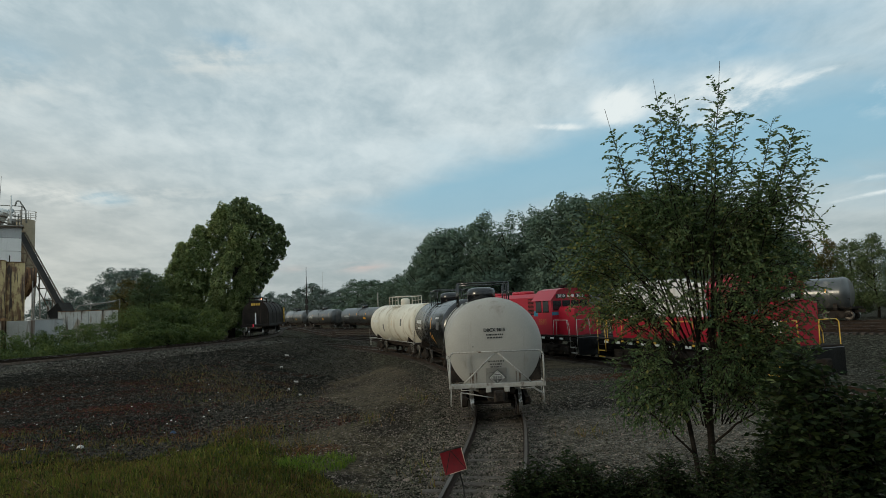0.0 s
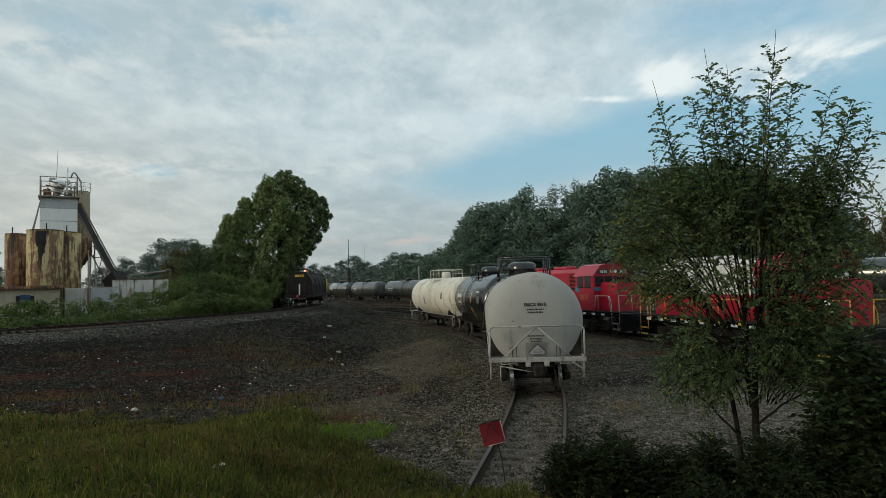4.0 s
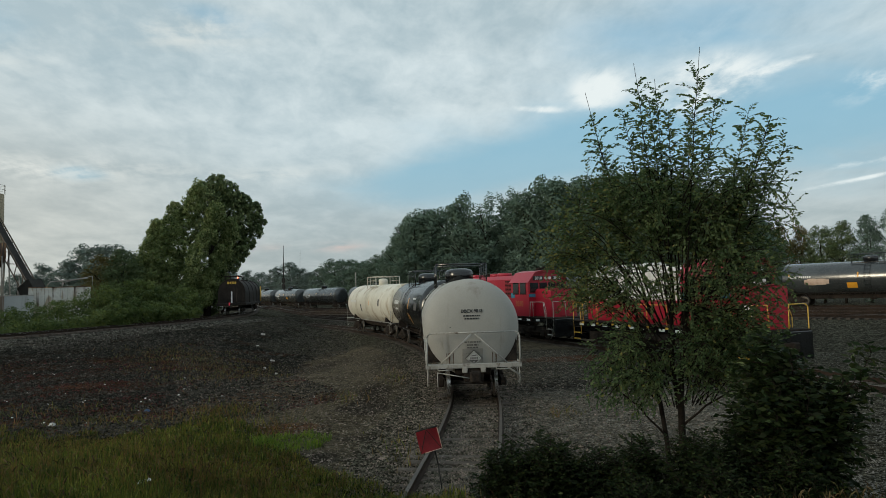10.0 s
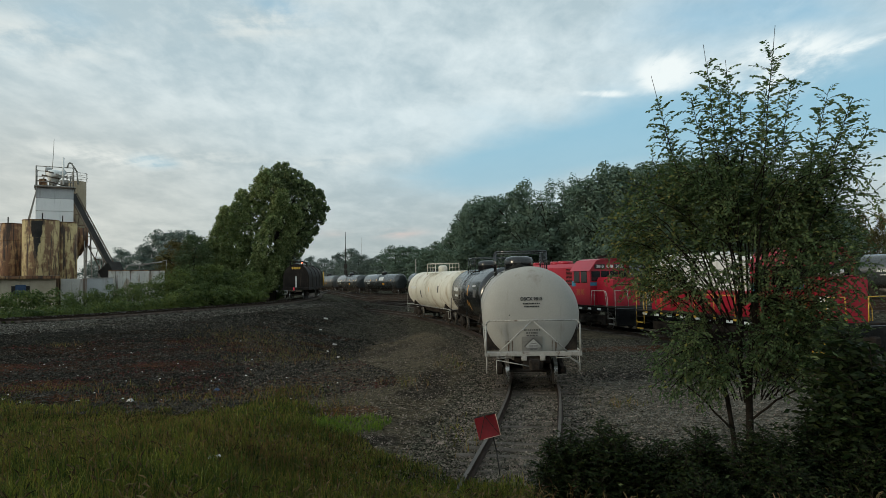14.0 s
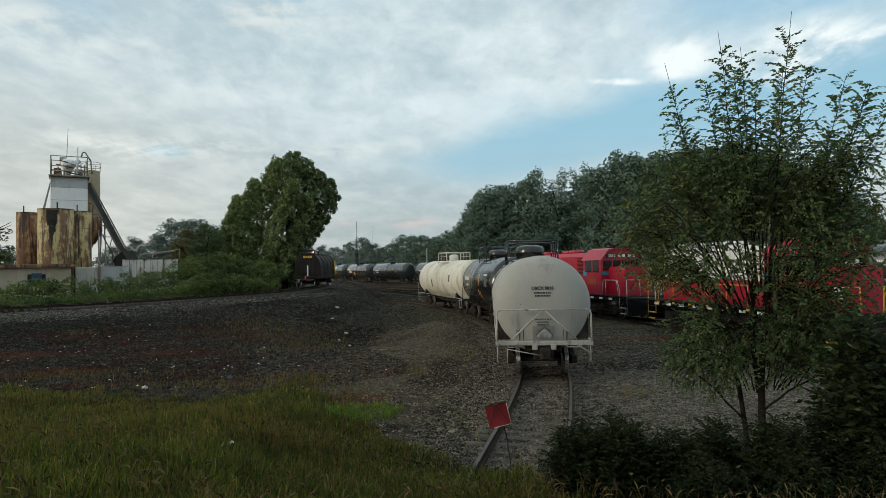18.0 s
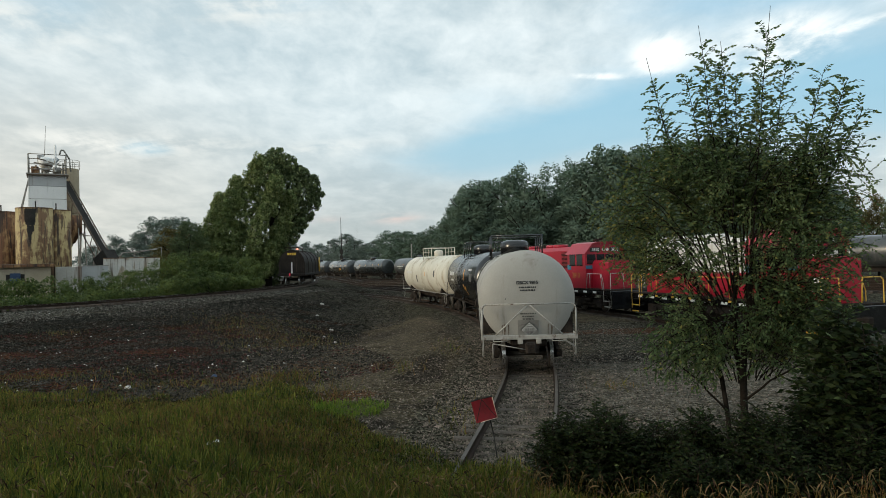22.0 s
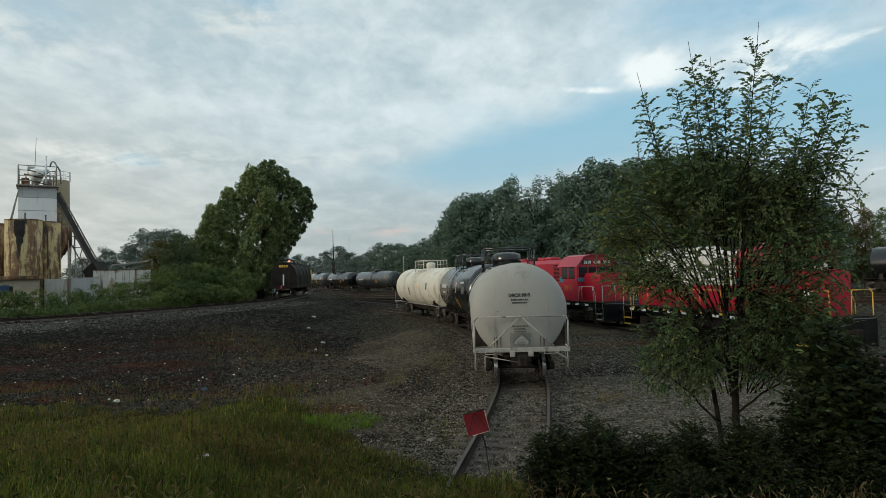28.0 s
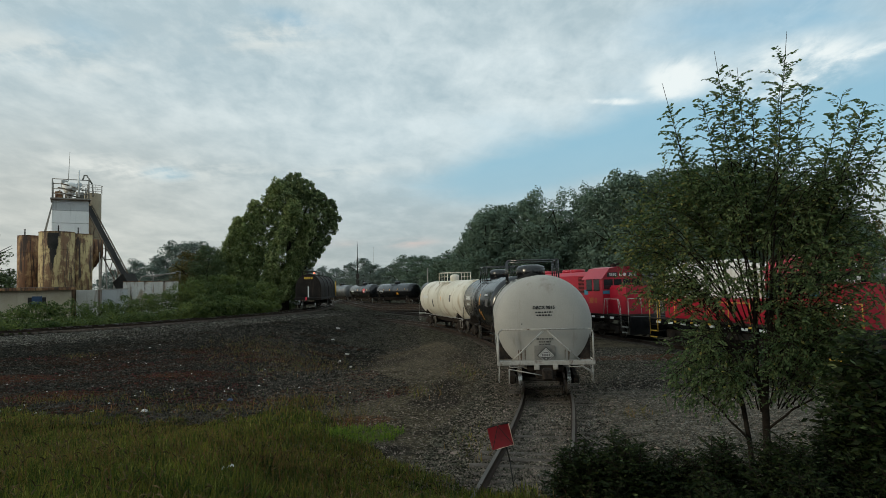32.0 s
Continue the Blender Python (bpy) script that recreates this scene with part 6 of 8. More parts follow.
def vine_tree():
    # vine-hung columns in front (azimuth, height), from the top down, then the open crown behind them
    columns = [([(-17.2, 11.9), (-17.8, 10.0), (-18.4, 7.6), (-18.6, 5.0), (-18.7, 3.0)], 0.95, 88), ([(-15.9, 13.6), (-16.6, 10.9), (-17.2, 8.0), (-17.7, 5.4), (-17.9, 3.4)], 1.05, 86.0),
               ([(-14.2, 16.2), (-15.0, 13.4), (-15.7, 10.4), (-16.1, 7.2), (-16.4, 4.4)], 1.15, 85.5), ([(-12.7, 13.2), (-13.5, 10.6), (-14.4, 7.8), (-15.0, 5.0), (-15.2, 2.6)], 1.15, 83.5),
               ([(-11.6, 11.6), (-12.2, 9.0), (-13.1, 6.6), (-13.8, 4.2), (-13.9, 2.2)], 1.05, 84.8)]
    crown = [(-12.77, 17.5, 1.2), (-11.8, 16.5, 1.25), (-10.7, 15.0, 1.3), (-9.9, 14.0, 1.2), (-9.5, 12.9, 1.0), (-9.7, 11.4, 1.0), (-10.4, 9.9, 1.0), (-10.9, 8.6, 0.9), (-11.3, 14.6, 1.7), (-10.8, 12.4, 1.5), (-11.3, 10.8, 1.5),
             (-13.6, 16.7, 1.2), (-11.6, 8.4, 1.0), (-12.4, 15.2, 1.8), (-13.3, 14.9, 1.5), (-11.5, 7.2, 0.8), (-12.6, 6.6, 1.6), (-12.8, 4.4, 1.8), (-14.4, 10.0, 1.2), (-13.5, 13.4, 1.5), (-13.8, 11.4, 1.5), (-12.6, 11.8, 1.5), (-12.4, 9.2, 1.4), (-15.4, 7.4, 1.2), (-16.8, 6.0, 1.3), (-14.4, 5.0, 1.6), (-19.6, 4.6, 1.7), (-18.6, 6.2, 1.7), (-17.4, 4.2, 2.0), (-16.2, 3.6, 2.2), (-14.8, 2.8, 2.0), (-13.3, 2.6, 1.6), (-12.7, 4.6, 1.4), (-20.4, 3.8, 1.4)]
    vines, lobes = [], []
    rnd = random.Random(4)
    for pts, r, d in columns:
        for (a0, z0), (a1, z1) in zip(pts, pts[1:]):
            for u in (0.0, 0.33, 0.67):
                k = 0.88 * r * rnd.uniform(0.80, 1.12)
                x, y, _ = polar(a0 + (a1 - a0) * u + rnd.uniform(-0.12, 0.12), d + rnd.uniform(-0.5, 0.5))
                vines.append((x, y, (z0 + (z1 - z0) * u) * 1.04, k, k, k * 1.1))
    for az, z, r in crown:
        x, y, _ = polar(az, 90.0 + rnd.uniform(-0.6, 0.6))
        lobes.append((x, y, z * 1.05, r, r, r))
    x, y, _ = polar(-13.6, 89.0)
    grown_tree("tree", "large tree smothered in climbing vines beside the embankment", "tree", lobes, vines, (x, y, ground_z(x, y)), 0.5, 11)


vine_tree()


def hedge(name, label, spans, seed, leaf):
    """A vine-grown thicket along a stretch: lobes (x, y, z, rx, ry, rz)."""
    rng = np.random.default_rng(seed)
    root = thing(name, label, "bush")
    mounds = list(spans)
    rnd = random.Random(seed)
    for x, y, z, a, b, c in spans:
        for k in range(14):
            d = Vector((rnd.gauss(0, 1), rnd.gauss(0, 1) - 0.4, abs(rnd.gauss(0.3, 0.8)))).normalized()
            q = rnd.uniform(0.28, 0.62)
            mounds.append((x + d.x * a * 0.95, y + d.y * b * 0.95, z + d.z * c * 0.95, q, q, q * 0.8))
    p, nrm = lobe_points(rng, mounds, 84000, 0.34, 0.28, 2.2, seed)
    keep = nrm[:, 2] > -0.45
    v = leaf_cloud(rng, p[keep], nrm[keep], 0.10, 0.4, 1.3)
    ob = new("foliage", fast_mesh("foliage", v, 4, [leaf, LEAF_OAK], (rng.random(keep.sum()) < 0.12).astype(int), clump_normals(rng, nrm[keep] + np.array([0, 0, 0.35]))))
    ob.parent = root
    rnd = random.Random(seed)
    for x, y, z, a, b, c in spans[::2]:
        g = ground_z(x, y)
        for k in range(3):
            sh = Shape()
            limb(sh, rnd, (x + rnd.uniform(-1, 1), y + rnd.uniform(-0.6, 0.6), g - 0.1), (x + rnd.uniform(-a, a) * 0.7, y + rnd.uniform(-b, b) * 0.5, z + c * 0.5), 0.05, 0.015, 4, 0.3, 5)
            part("stem", sh, BARK, root)
    return root


def make_hedges():
    rnd = random.Random(12)
    first, second = [], []
    # azimuth, distance, top
    for az, d, top in ((-39.0, 57, 2.2), (-37.2, 57, 2.3), (-35.3, 58, 2.5), (-33.5, 59, 2.8), (-31.6, 60, 3.0), (-29.8, 61, 3.0), (-28.0, 62, 3.1), (-26.2, 63, 3.3), (-24.6, 64, 3.4), (-23.0, 65, 3.9), (-21.4, 66, 4.8)):
        x, y, _ = polar(az, d)
        g = ground_z(x, y)
        r = (top - g) * 0.62
        first.append((x, y, g + r * 0.62, 1.7, 1.6, max(0.6, top - g - r * 0.62)))
        x, y, _ = polar(az + 0.9, d - 4.2)
        first.append((x, y, g + 0.35, 1.5, 1.2, (top - g) * rnd.uniform(0.28, 0.45)))
    for az, d, top in ((-20.6, 66, 4.9), (-19.4, 67, 5.0), (-18.2, 68, 5.2), (-17.0, 69, 4.6), (-16.0, 71, 4.2), (-15.2, 74, 4.4), (-19.0, 63, 3.2), (-17.6, 65, 3.0), (-16.4, 67, 2.8), (-15.5, 70, 2.6), (-20.4, 62, 3.0)):
        x, y, _ = polar(az, d)
        g = ground_z(x, y)
        second.append((x, y, g + (top - g) * 0.4, 1.6, 1.5, (top - g) * 0.6))
    hedge("vine_thicket", "low thicket overgrown with vines along the embankment", first, 31, LEAF_HEDGE)
    hedge("vine_thicket", "tall vine-covered thicket below the large tree", second, 32, LEAF_HEDGE)


make_hedges()


def pickup_truck():
    root = thing("pickup_truck", "white pickup truck parked behind the embankment thicket", "truck", pose(-21.6, 93.0, ground_z(-21.6, 93.0), 0, 0, -70))
    part("body", Shape().box(-2.6, -0.95, 0.55, 2.6, 0.95, 1.15, 0.08), WHITE_PAINT, root)
    part("cab", Shape().prism([(-0.95, 1.15), (0.95, 1.15), (0.78, 1.85), (-0.78, 1.85)], -0.7, 1.3), WHITE_PAINT, root)
    part("bed_wall", Shape().box(-2.55, -0.93, 1.15, -0.8, -0.85, 1.40).box(-2.55, 0.85, 1.15, -0.8, 0.93, 1.40).box(-2.58, -0.93, 1.15, -2.50, 0.93, 1.40), WHITE_PAINT, root)
    part("windscreen", Shape().box(1.29, -0.72, 1.22, 1.33, 0.72, 1.76), GLASS, root)
    for sy in (-1, 1):
        part("headlight", Shape().box(2.58, sy * 0.7 - 0.16, 0.80, 2.63, sy * 0.7 + 0.16, 1.0, 0.02), WHITE_MARK, root)
        for x in (-1.7, 1.7):
            part("wheel", Shape().rod((x, sy * 0.78, 0.38), (x, sy * 0.98, 0.38), 0.38, 18), UNDER, root)


pickup_truck()


# ---- the concrete works ----
def silo(name, label, x, y, r, z0, z1, mat, turn):
    root = thing(name, label, "silo", pose(x, y, z0, 0, 0, turn))
    h = z1 - z0
    part("shell", Shape().lathe([(0, r), (h * 0.5, r * 1.005), (h, r)], "z", 40), mat, root)
    for k in range(1, 5):
        part("seam", Shape().lathe([(h * k / 5 - 0.03, r), (h * k / 5, r + 0.02), (h * k / 5 + 0.03, r)], "z", 40), mat, root)
    part("roof", Shape().lathe([(h, r * 1.02), (h + 0.06, r * 1.02), (h + 0.16, 0)], "z", 40), OLD_RUST, root)
    part("vent_pipe", Shape().rod((r * 0.3, 0.2, h), (r * 0.3, 0.2, h + 0.75), 0.06, 8), DARK_STEEL, root)
    part("rust_patch", patch_of(r + 0.014, h * 0.55, h * 0.99, turn), DARK_STEEL, root, "dark stain running from the rim")
    return root


def patch_of(r, z0, z1, turn):
    """A ragged dark run on a drum's side."""
    sh = Shape()
    rnd = random.Random(int(turn * 7))
    n = 36
    a0 = -0.35
    edge = 0.0
    for i in range(n):
        a, b = a0 + 0.62 * i / n, a0 + 0.62 * (i + 1) / n
        low = z0 + (z1 - z0) * (abs(i - n * 0.45) / n) * 1.5 + edge
        edge = max(-0.5, min(0.9, edge * 0.8 + rnd.uniform(-0.35, 0.4)))
        sh.quad((r * math.cos(a), r * math.sin(a), low), (r * math.cos(b), r * math.sin(b), low), (r * math.cos(b), r * math.sin(b), z1), (r * math.cos(a), r * math.sin(a), z1))
    return sh


def make_works():
    gz = 1.2
    silo("steel_silo", "round steel silo heavily stained brown with rust", -43.06, 67.42, 1.0, gz, 9.8, OLD_RUST, 200.0)
    silo("steel_silo", "round yellow silo streaked with rust and dark runs", -38.84, 65.31, 1.60, gz, 9.9, SILO_RUST, -70.0)
    silo("steel_silo", "round yellow silo stained dark down one side", -38.0, 67.6, 1.35, gz, 9.85, SILO_RUST, -86.0)
    # tower
    base = pose(-41.82, 72.84, gz, 0, 0, 29.9)
    root = thing("batching_tower", "concrete batching tower with pale and grey sheet panels", "tower", base)
    z = lambda v: v - gz
    w = 1.66
    for sx in (-1, 1):
        for sy in (-1, 1):
            part("leg", Shape().box(sx * w - 0.11, sy * w - 0.11, 0, sx * w + 0.11, sy * w + 0.11, z(14.2)), STEELWORK, root)
    for k, zz in enumerate((3.0, 6.0)):
        for sy in (-1, 1):
            part("brace", Shape().rod((-w, sy * w, zz - 1.4), (w, sy * w, zz + 1.4), 0.05, 6), STEELWORK, root)
            part("girt", Shape().box(-w, sy * w - 0.07, zz + 1.5, w, sy * w + 0.07, zz + 1.65), STEELWORK, root)
    for z0, z1, mat, lab in ((9.2, 11.5, PALE_PANEL, "pale sheet panel"), (11.53, 12.9, PALE_PANEL, "pale sheet panel"), (12.93, 14.15, GREY_PANEL, "weathered grey sheet panel")):
        part("cladding_panel", Shape().box(-w - 0.12, -w - 0.12, z(z0), w + 0.12, w + 0.12, z(z1), 0.02), mat, root, lab)
    deck = z(14.2)
    part("top_deck", Shape().box(-w - 0.3, -w - 0.3, deck, w + 0.3, w + 0.3, deck + 0.1), STEELWORK, root)
    top = z(16.4)
    for sx in (-1, 1):
        for sy in (-1, 1):
            part("frame_post", Shape().rod((sx * (w + 0.1), sy * (w + 0.1), deck), (sx * (w + 0.1), sy * (w + 0.1), top), 0.07, 6), STEELWORK, root)
    for zz in (deck + 0.55, deck + 1.1, top):
        for sy in (-1, 1):
            part("frame_rail", Shape().rod((-w - 0.1, sy * (w + 0.1), zz), (w + 0.1, sy * (w + 0.1), zz), 0.045, 6), STEELWORK, root)
        for sx in (-1, 1):
            part("frame_rail", Shape().rod((sx * (w + 0.1), -w - 0.1, zz), (sx * (w + 0.1), w + 0.1, zz), 0.045, 6), STEELWORK, root)
    part("weigh_hopper", Shape().lathe([(deck + 0.25, 0.2), (deck + 1.3, 0.72), (deck + 1.75, 0.76), (deck + 2.0, 0.55), (deck + 2.1, 0)], "z", 20, (-0.1, -0.4, 0)), PALE_PANEL, root, "pale cone-bottomed hopper")
    part("dust_filter", Shape().box(-0.95, -0.2, deck + 1.4, -0.3, 0.5, deck + 2.35, 0.05).rod((0.5, -0.3, deck + 1.5), (0.9, 0.2, deck + 2.0), 0.28, 12), GREY_PANEL, root)
    rnd = random.Random(8)
    for k in range(7):
        x0, y0, h0 = rnd.uniform(-1.5, 1.5), rnd.uniform(-1.6, 0.6), rnd.uniform(0.3, 1.2)
        part("vent_pipe", Shape().rod((x0, y0, deck + 0.1), (x0, y0, deck + h0 + 0.5), rnd.uniform(0.05, 0.13), 8), rnd.choice((STEELWORK, OLD_RUST)), root)
    for k in range(6):
        h0, x0 = deck + rnd.uniform(0.4, 1.9), rnd.uniform(-1.5, 0.3)
        part("cross_pipe", Shape().pipe([(x0, rnd.uniform(-1.6, -0.6), h0), (x0 + rnd.uniform(0.8, 1.8), rnd.uniform(-1.6, -0.4), h0 + rnd.uniform(-0.4, 0.4))], rnd.uniform(0.04, 0.08), 6), rnd.choice((STEELWORK, BROWN_STEEL)), root)
    part("motor_housing", Shape().box(-1.5, -1.3, deck + 0.15, -0.8, -0.5, deck + 0.9, 0.05), OLD_RUST, root, "rusty motor housing")
    part("blower", Shape().rod((0.5, -1.2, deck + 0.55), (1.3, -1.2, deck + 0.55), 0.35, 14), STEELWORK, root)
    part("catwalk", Shape().box(-w - 0.25, -w - 0.5, deck - 0.12, w + 0.35, -w - 0.1, deck - 0.04), BROWN_STEEL, root)
    part("antenna", Shape().rod((-0.25, -0.3, deck + 2.2), (-0.12, -0.3, z(19.8)), 0.035, 6, 0.02), STEELWORK, root)
    part("fill_pipe", Shape().rod((0.78, -w - 0.15, deck + 0.3), (0.78, -w - 0.15, z(17.5)), 0.10, 10), PALE_PANEL, root, "pale upright fill pipe")
    part("bent_pipe", Shape().pipe([(1.15, -w - 0.1, z(16.4)), (1.3, -w - 0.1, z(16.95)), (1.55, -w - 0.1, z(16.95)), (2.1, -w - 0.1, z(16.0)), (2.2, -w - 0.1, z(14.6))], 0.08, 8), STEELWORK, root)
    for dx in (0.0, 0.5):
        part("outer_stay", Shape().rod((-w - 0.1, -w + dx, z(13.6)), (-w - 1.25 + dx * 0.3, -w + dx, z(8.5)), 0.06, 6), STEELWORK, root)
    # cement silo behind
    root = thing("cement_silo", "tall rust-tinged cement silo on steel legs", "silo", pose(-41.75, 77.2, gz))
    part("shell", Shape().lathe([(z(6.4), 0.12), (z(8.2), 1.0), (z(15.6), 1.0), (z(15.65), 0.9), (z(15.8), 0)], "z", 32), TAN_STEEL, root)
    for k in range(4):
        a = k * math.pi / 2 + 0.5
        part("leg", Shape().rod((math.cos(a), math.sin(a), 0), (math.cos(a), math.sin(a), z(9.0)), 0.08, 6), STEELWORK, root)
    for zz in (0.5, 1.0):
        part("roof_rail", Shape().pipe([(1.1 * math.cos(k * math.pi / 8), 1.1 * math.sin(k * math.pi / 8), z(15.6) + zz) for k in range(17)], 0.025, 5), STEELWORK, root)
    for k in range(8):
        a = k * math.pi / 4
        part("rail_post", Shape().rod((1.1 * math.cos(a), 1.1 * math.sin(a), z(15.6)), (1.1 * math.cos(a), 1.1 * math.sin(a), z(16.6)), 0.025, 6), STEELWORK, root)
    # conveyor
    a, b = Vector((-40.4, 73.4, 13.6)), Vector((-34.6, 71.2, 4.6))
    root = thing("belt_conveyor", "dark inclined belt conveyor rising to the tower", "conveyor", Matrix.Translation((a.x, a.y, gz)))
    d = (b - a)
    l = d.length
    frame_m = Matrix.Translation(Vector((0, 0, a.z - gz))) @ d.to_track_quat("X", "Z").to_matrix().to_4x4()
    sh = Shape()
    sh.box(0, -0.45, 0.20, l, 0.45, 0.28, 0, frame_m)
    part("belt", sh, DARK_STEEL, root)
    for sy in (-1, 1):
        part("chord", Shape().box(0, sy * 0.55 - 0.05, 0.3, l, sy * 0.55 + 0.05, 0.40, 0, frame_m).box(0, sy * 0.55 - 0.04, -0.7, l, sy * 0.55 + 0.04, -0.62, 0, frame_m), BROWN_STEEL, root)
        sh = Shape()
        n = 14
        for k in range(n):
            p0 = frame_m @ Vector((l * k / n, sy * 0.55, -0.64 if k % 2 else 0.36))
            p1 = frame_m @ Vector((l * (k + 1) / n, sy * 0.55, 0.36 if k % 2 else -0.64))
            sh.rod(p0, p1, 0.045, 5)
        tagged(part("lacing", sh, BROWN_STEEL, root), kind="stuff")
    for u in (0.45, 0.75, 0.97):
        p = a.lerp(b, u)
        for sy in (-0.5, 0.5):
            part("trestle_leg", Shape().rod((p.x - a.x + sy * 0.4, p.y - a.y + sy, 0), (p.x - a.x, p.y - a.y + sy * 0.6, p.z - gz - 0.6), 0.07, 6), STEELWORK, root)
    part("tail_box", Shape().box(l - 0.9, -0.8, -0.9, l + 0.6, 0.8, 0.9, 0.04, frame_m), DARK_STEEL, root)
    # standing pipes and bins under the tower
    root = thing("aggregate_bin", "rusty aggregate bin on stilts under the tower", "bin", pose(-38.2, 71.0, gz, 0, 0, 30))
    part("bin", Shape().lathe([(z(6.6), 0.25), (z(8.0), 0.95), (z(9.6), 0.95)], "z", 4), OLD_RUST, root)
    for k in range(4):
        aa = k * math.pi / 2 + math.pi / 4
        part("leg", Shape().rod((0.9 * math.cos(aa), 0.9 * math.sin(aa), 0), (0.8 * math.cos(aa), 0.8 * math.sin(aa), z(8.2)), 0.06, 6), STEELWORK, root)
    # low building
    root = thing("low_building", "low buff block building with a dull sheet roof", "building", pose(-41.0, 57.6, gz, 0, 0, 30.5))
    tall, end = 2.98, 7.0
    part("wall", Shape().box(-5.8, -1.4, 0, end, 3.2, tall), BUFF_WALL, root)
    part("roof", Shape().box(-6.1, -1.8, tall + 0.01, end + 0.3, 3.6, tall + 0.17, 0.03), ROOFING, root)
    part("fascia", Shape().box(-6.1, -1.86, tall - 0.12, end + 0.3, -1.80, tall + 0.15, 0.01), OLD_RUST, root, "rust-stained fascia board")
    part("opening", Shape().box(3.6, -1.43, 1.15, 5.0, -1.36, 2.25), DARK_STEEL, root, "dark window opening with clutter")
    part("hanging_box", Shape().box(3.9, -1.75, 1.5, 4.7, -1.44, 2.35, 0.03), TARP_BLUE, root)
    for sx in (-3.6, -0.8, 5.9):
        part("pilaster", Shape().box(sx, -1.46, 0, sx + 0.3, -1.38, 2.5), BUFF_WALL, root)
    root = thing("concrete_block_wall", "pale concrete bay wall beside the low building", "wall", pose(-34.4, 63.2, gz, 0, 0, 28))
    part("bay_side", Shape().box(-1.1, -0.2, 0, 1.1, 1.6, 2.85, 0.03), CONCRETE, root)
    root = thing("metal_container", "grey sheet-metal shed partly hidden by vines", "shed", pose(-33.2, 65.9, gz, 0, 0, 28))
    part("body", Shape().box(-1.25, -0.6, 0, 1.1, 1.6, 2.85, 0.02), GREY_PANEL, root)
    part("roof_edge", Shape().box(-1.3, -0.66, 2.85, 1.15, 1.66, 2.93, 0.01), STEELWORK, root)
    # stained settling-tank wall
    root = thing("concrete_tank_wall", "pale concrete tank wall streaked with dark runs", "wall", pose(-31.09, 69.3, gz, 0, 0, 24))
    n = 8
    for k in range(n):
        x0 = -2.72 + 5.44 * k / n
        part("wall_panel", Shape().box(x0 + 0.012, -0.15, 0, x0 + 5.44 / n - 0.012, 0.15, 3.6, 0.02), STREAKED_WALL, root)
    part("wall_return", Shape().box(2.45, 0.15, 0, 2.7, 5.0, 3.6, 0.02), CONCRETE, root)
    part("cap", Shape().box(-2.76, -0.2, 3.6, 2.76, 0.2, 3.68, 0.015), OLD_RUST, root)
    part("pipe_work", Shape().pipe([(-1.2, 0.4, 3.7), (-0.9, 0.4, 4.2), (0.4, 0.4, 4.3), (2.4, 0.6, 4.55)], 0.06, 8), STEELWORK, root)
    part("spray_arm", Shape().pipe([(0.2, 0.6, 3.7), (0.2, 0.6, 4.1), (2.9, 0.9, 4.75), (2.9, 0.9, 3.6)], 0.04, 6), STEELWORK, root)


make_works()


# ---- signals and poles ----
def make_poles():
    x, y, _ = polar(-7.35, 150.0)
    g = ground_z(x, y)
    root = thing("signal_mast", "tall dark signal mast with stacked signal heads", "signal", pose(x, y, g))
    part("mast", Shape().rod((0, 0, 0), (0, 0, 10.6 - g), 0.17, 8, 0.11), DARK_STEEL, root)
    part("whip", Shape().rod((0, 0, 10.6 - g), (0, 0, 14.2 - g), 0.08, 6, 0.05), DARK_STEEL, root)
    for zz in (4.4, 5.8):
        part("signal_head", Shape().box(-0.35, -0.35, zz - g, 0.35, 0.1, zz + 1.1 - g, 0.06), DARK_STEEL, root, "dark signal head")
    x, y, _ = polar(-1.2, 140.0)
    g = ground_z(x, y)
    root = thing("utility_pole", "plain weathered wooden pole beyond the train", "pole", pose(x, y, g))
    part("pole", Shape().rod((0, 0, 0), (0, 0, 7.5 - g), 0.14, 8, 0.10), STEELWORK, root)
    x, y, _ = polar(-6.05, 230.0)
    root = thing("radio_mast", "thin distant radio mast above the trees", "mast", pose(x, y, 0, 0, 1.5, 0))
    part("mast", Shape().rod((0, 0, 0), (0, 0, 18.0), 0.07, 5, 0.03), STEELWORK, root)


make_poles()


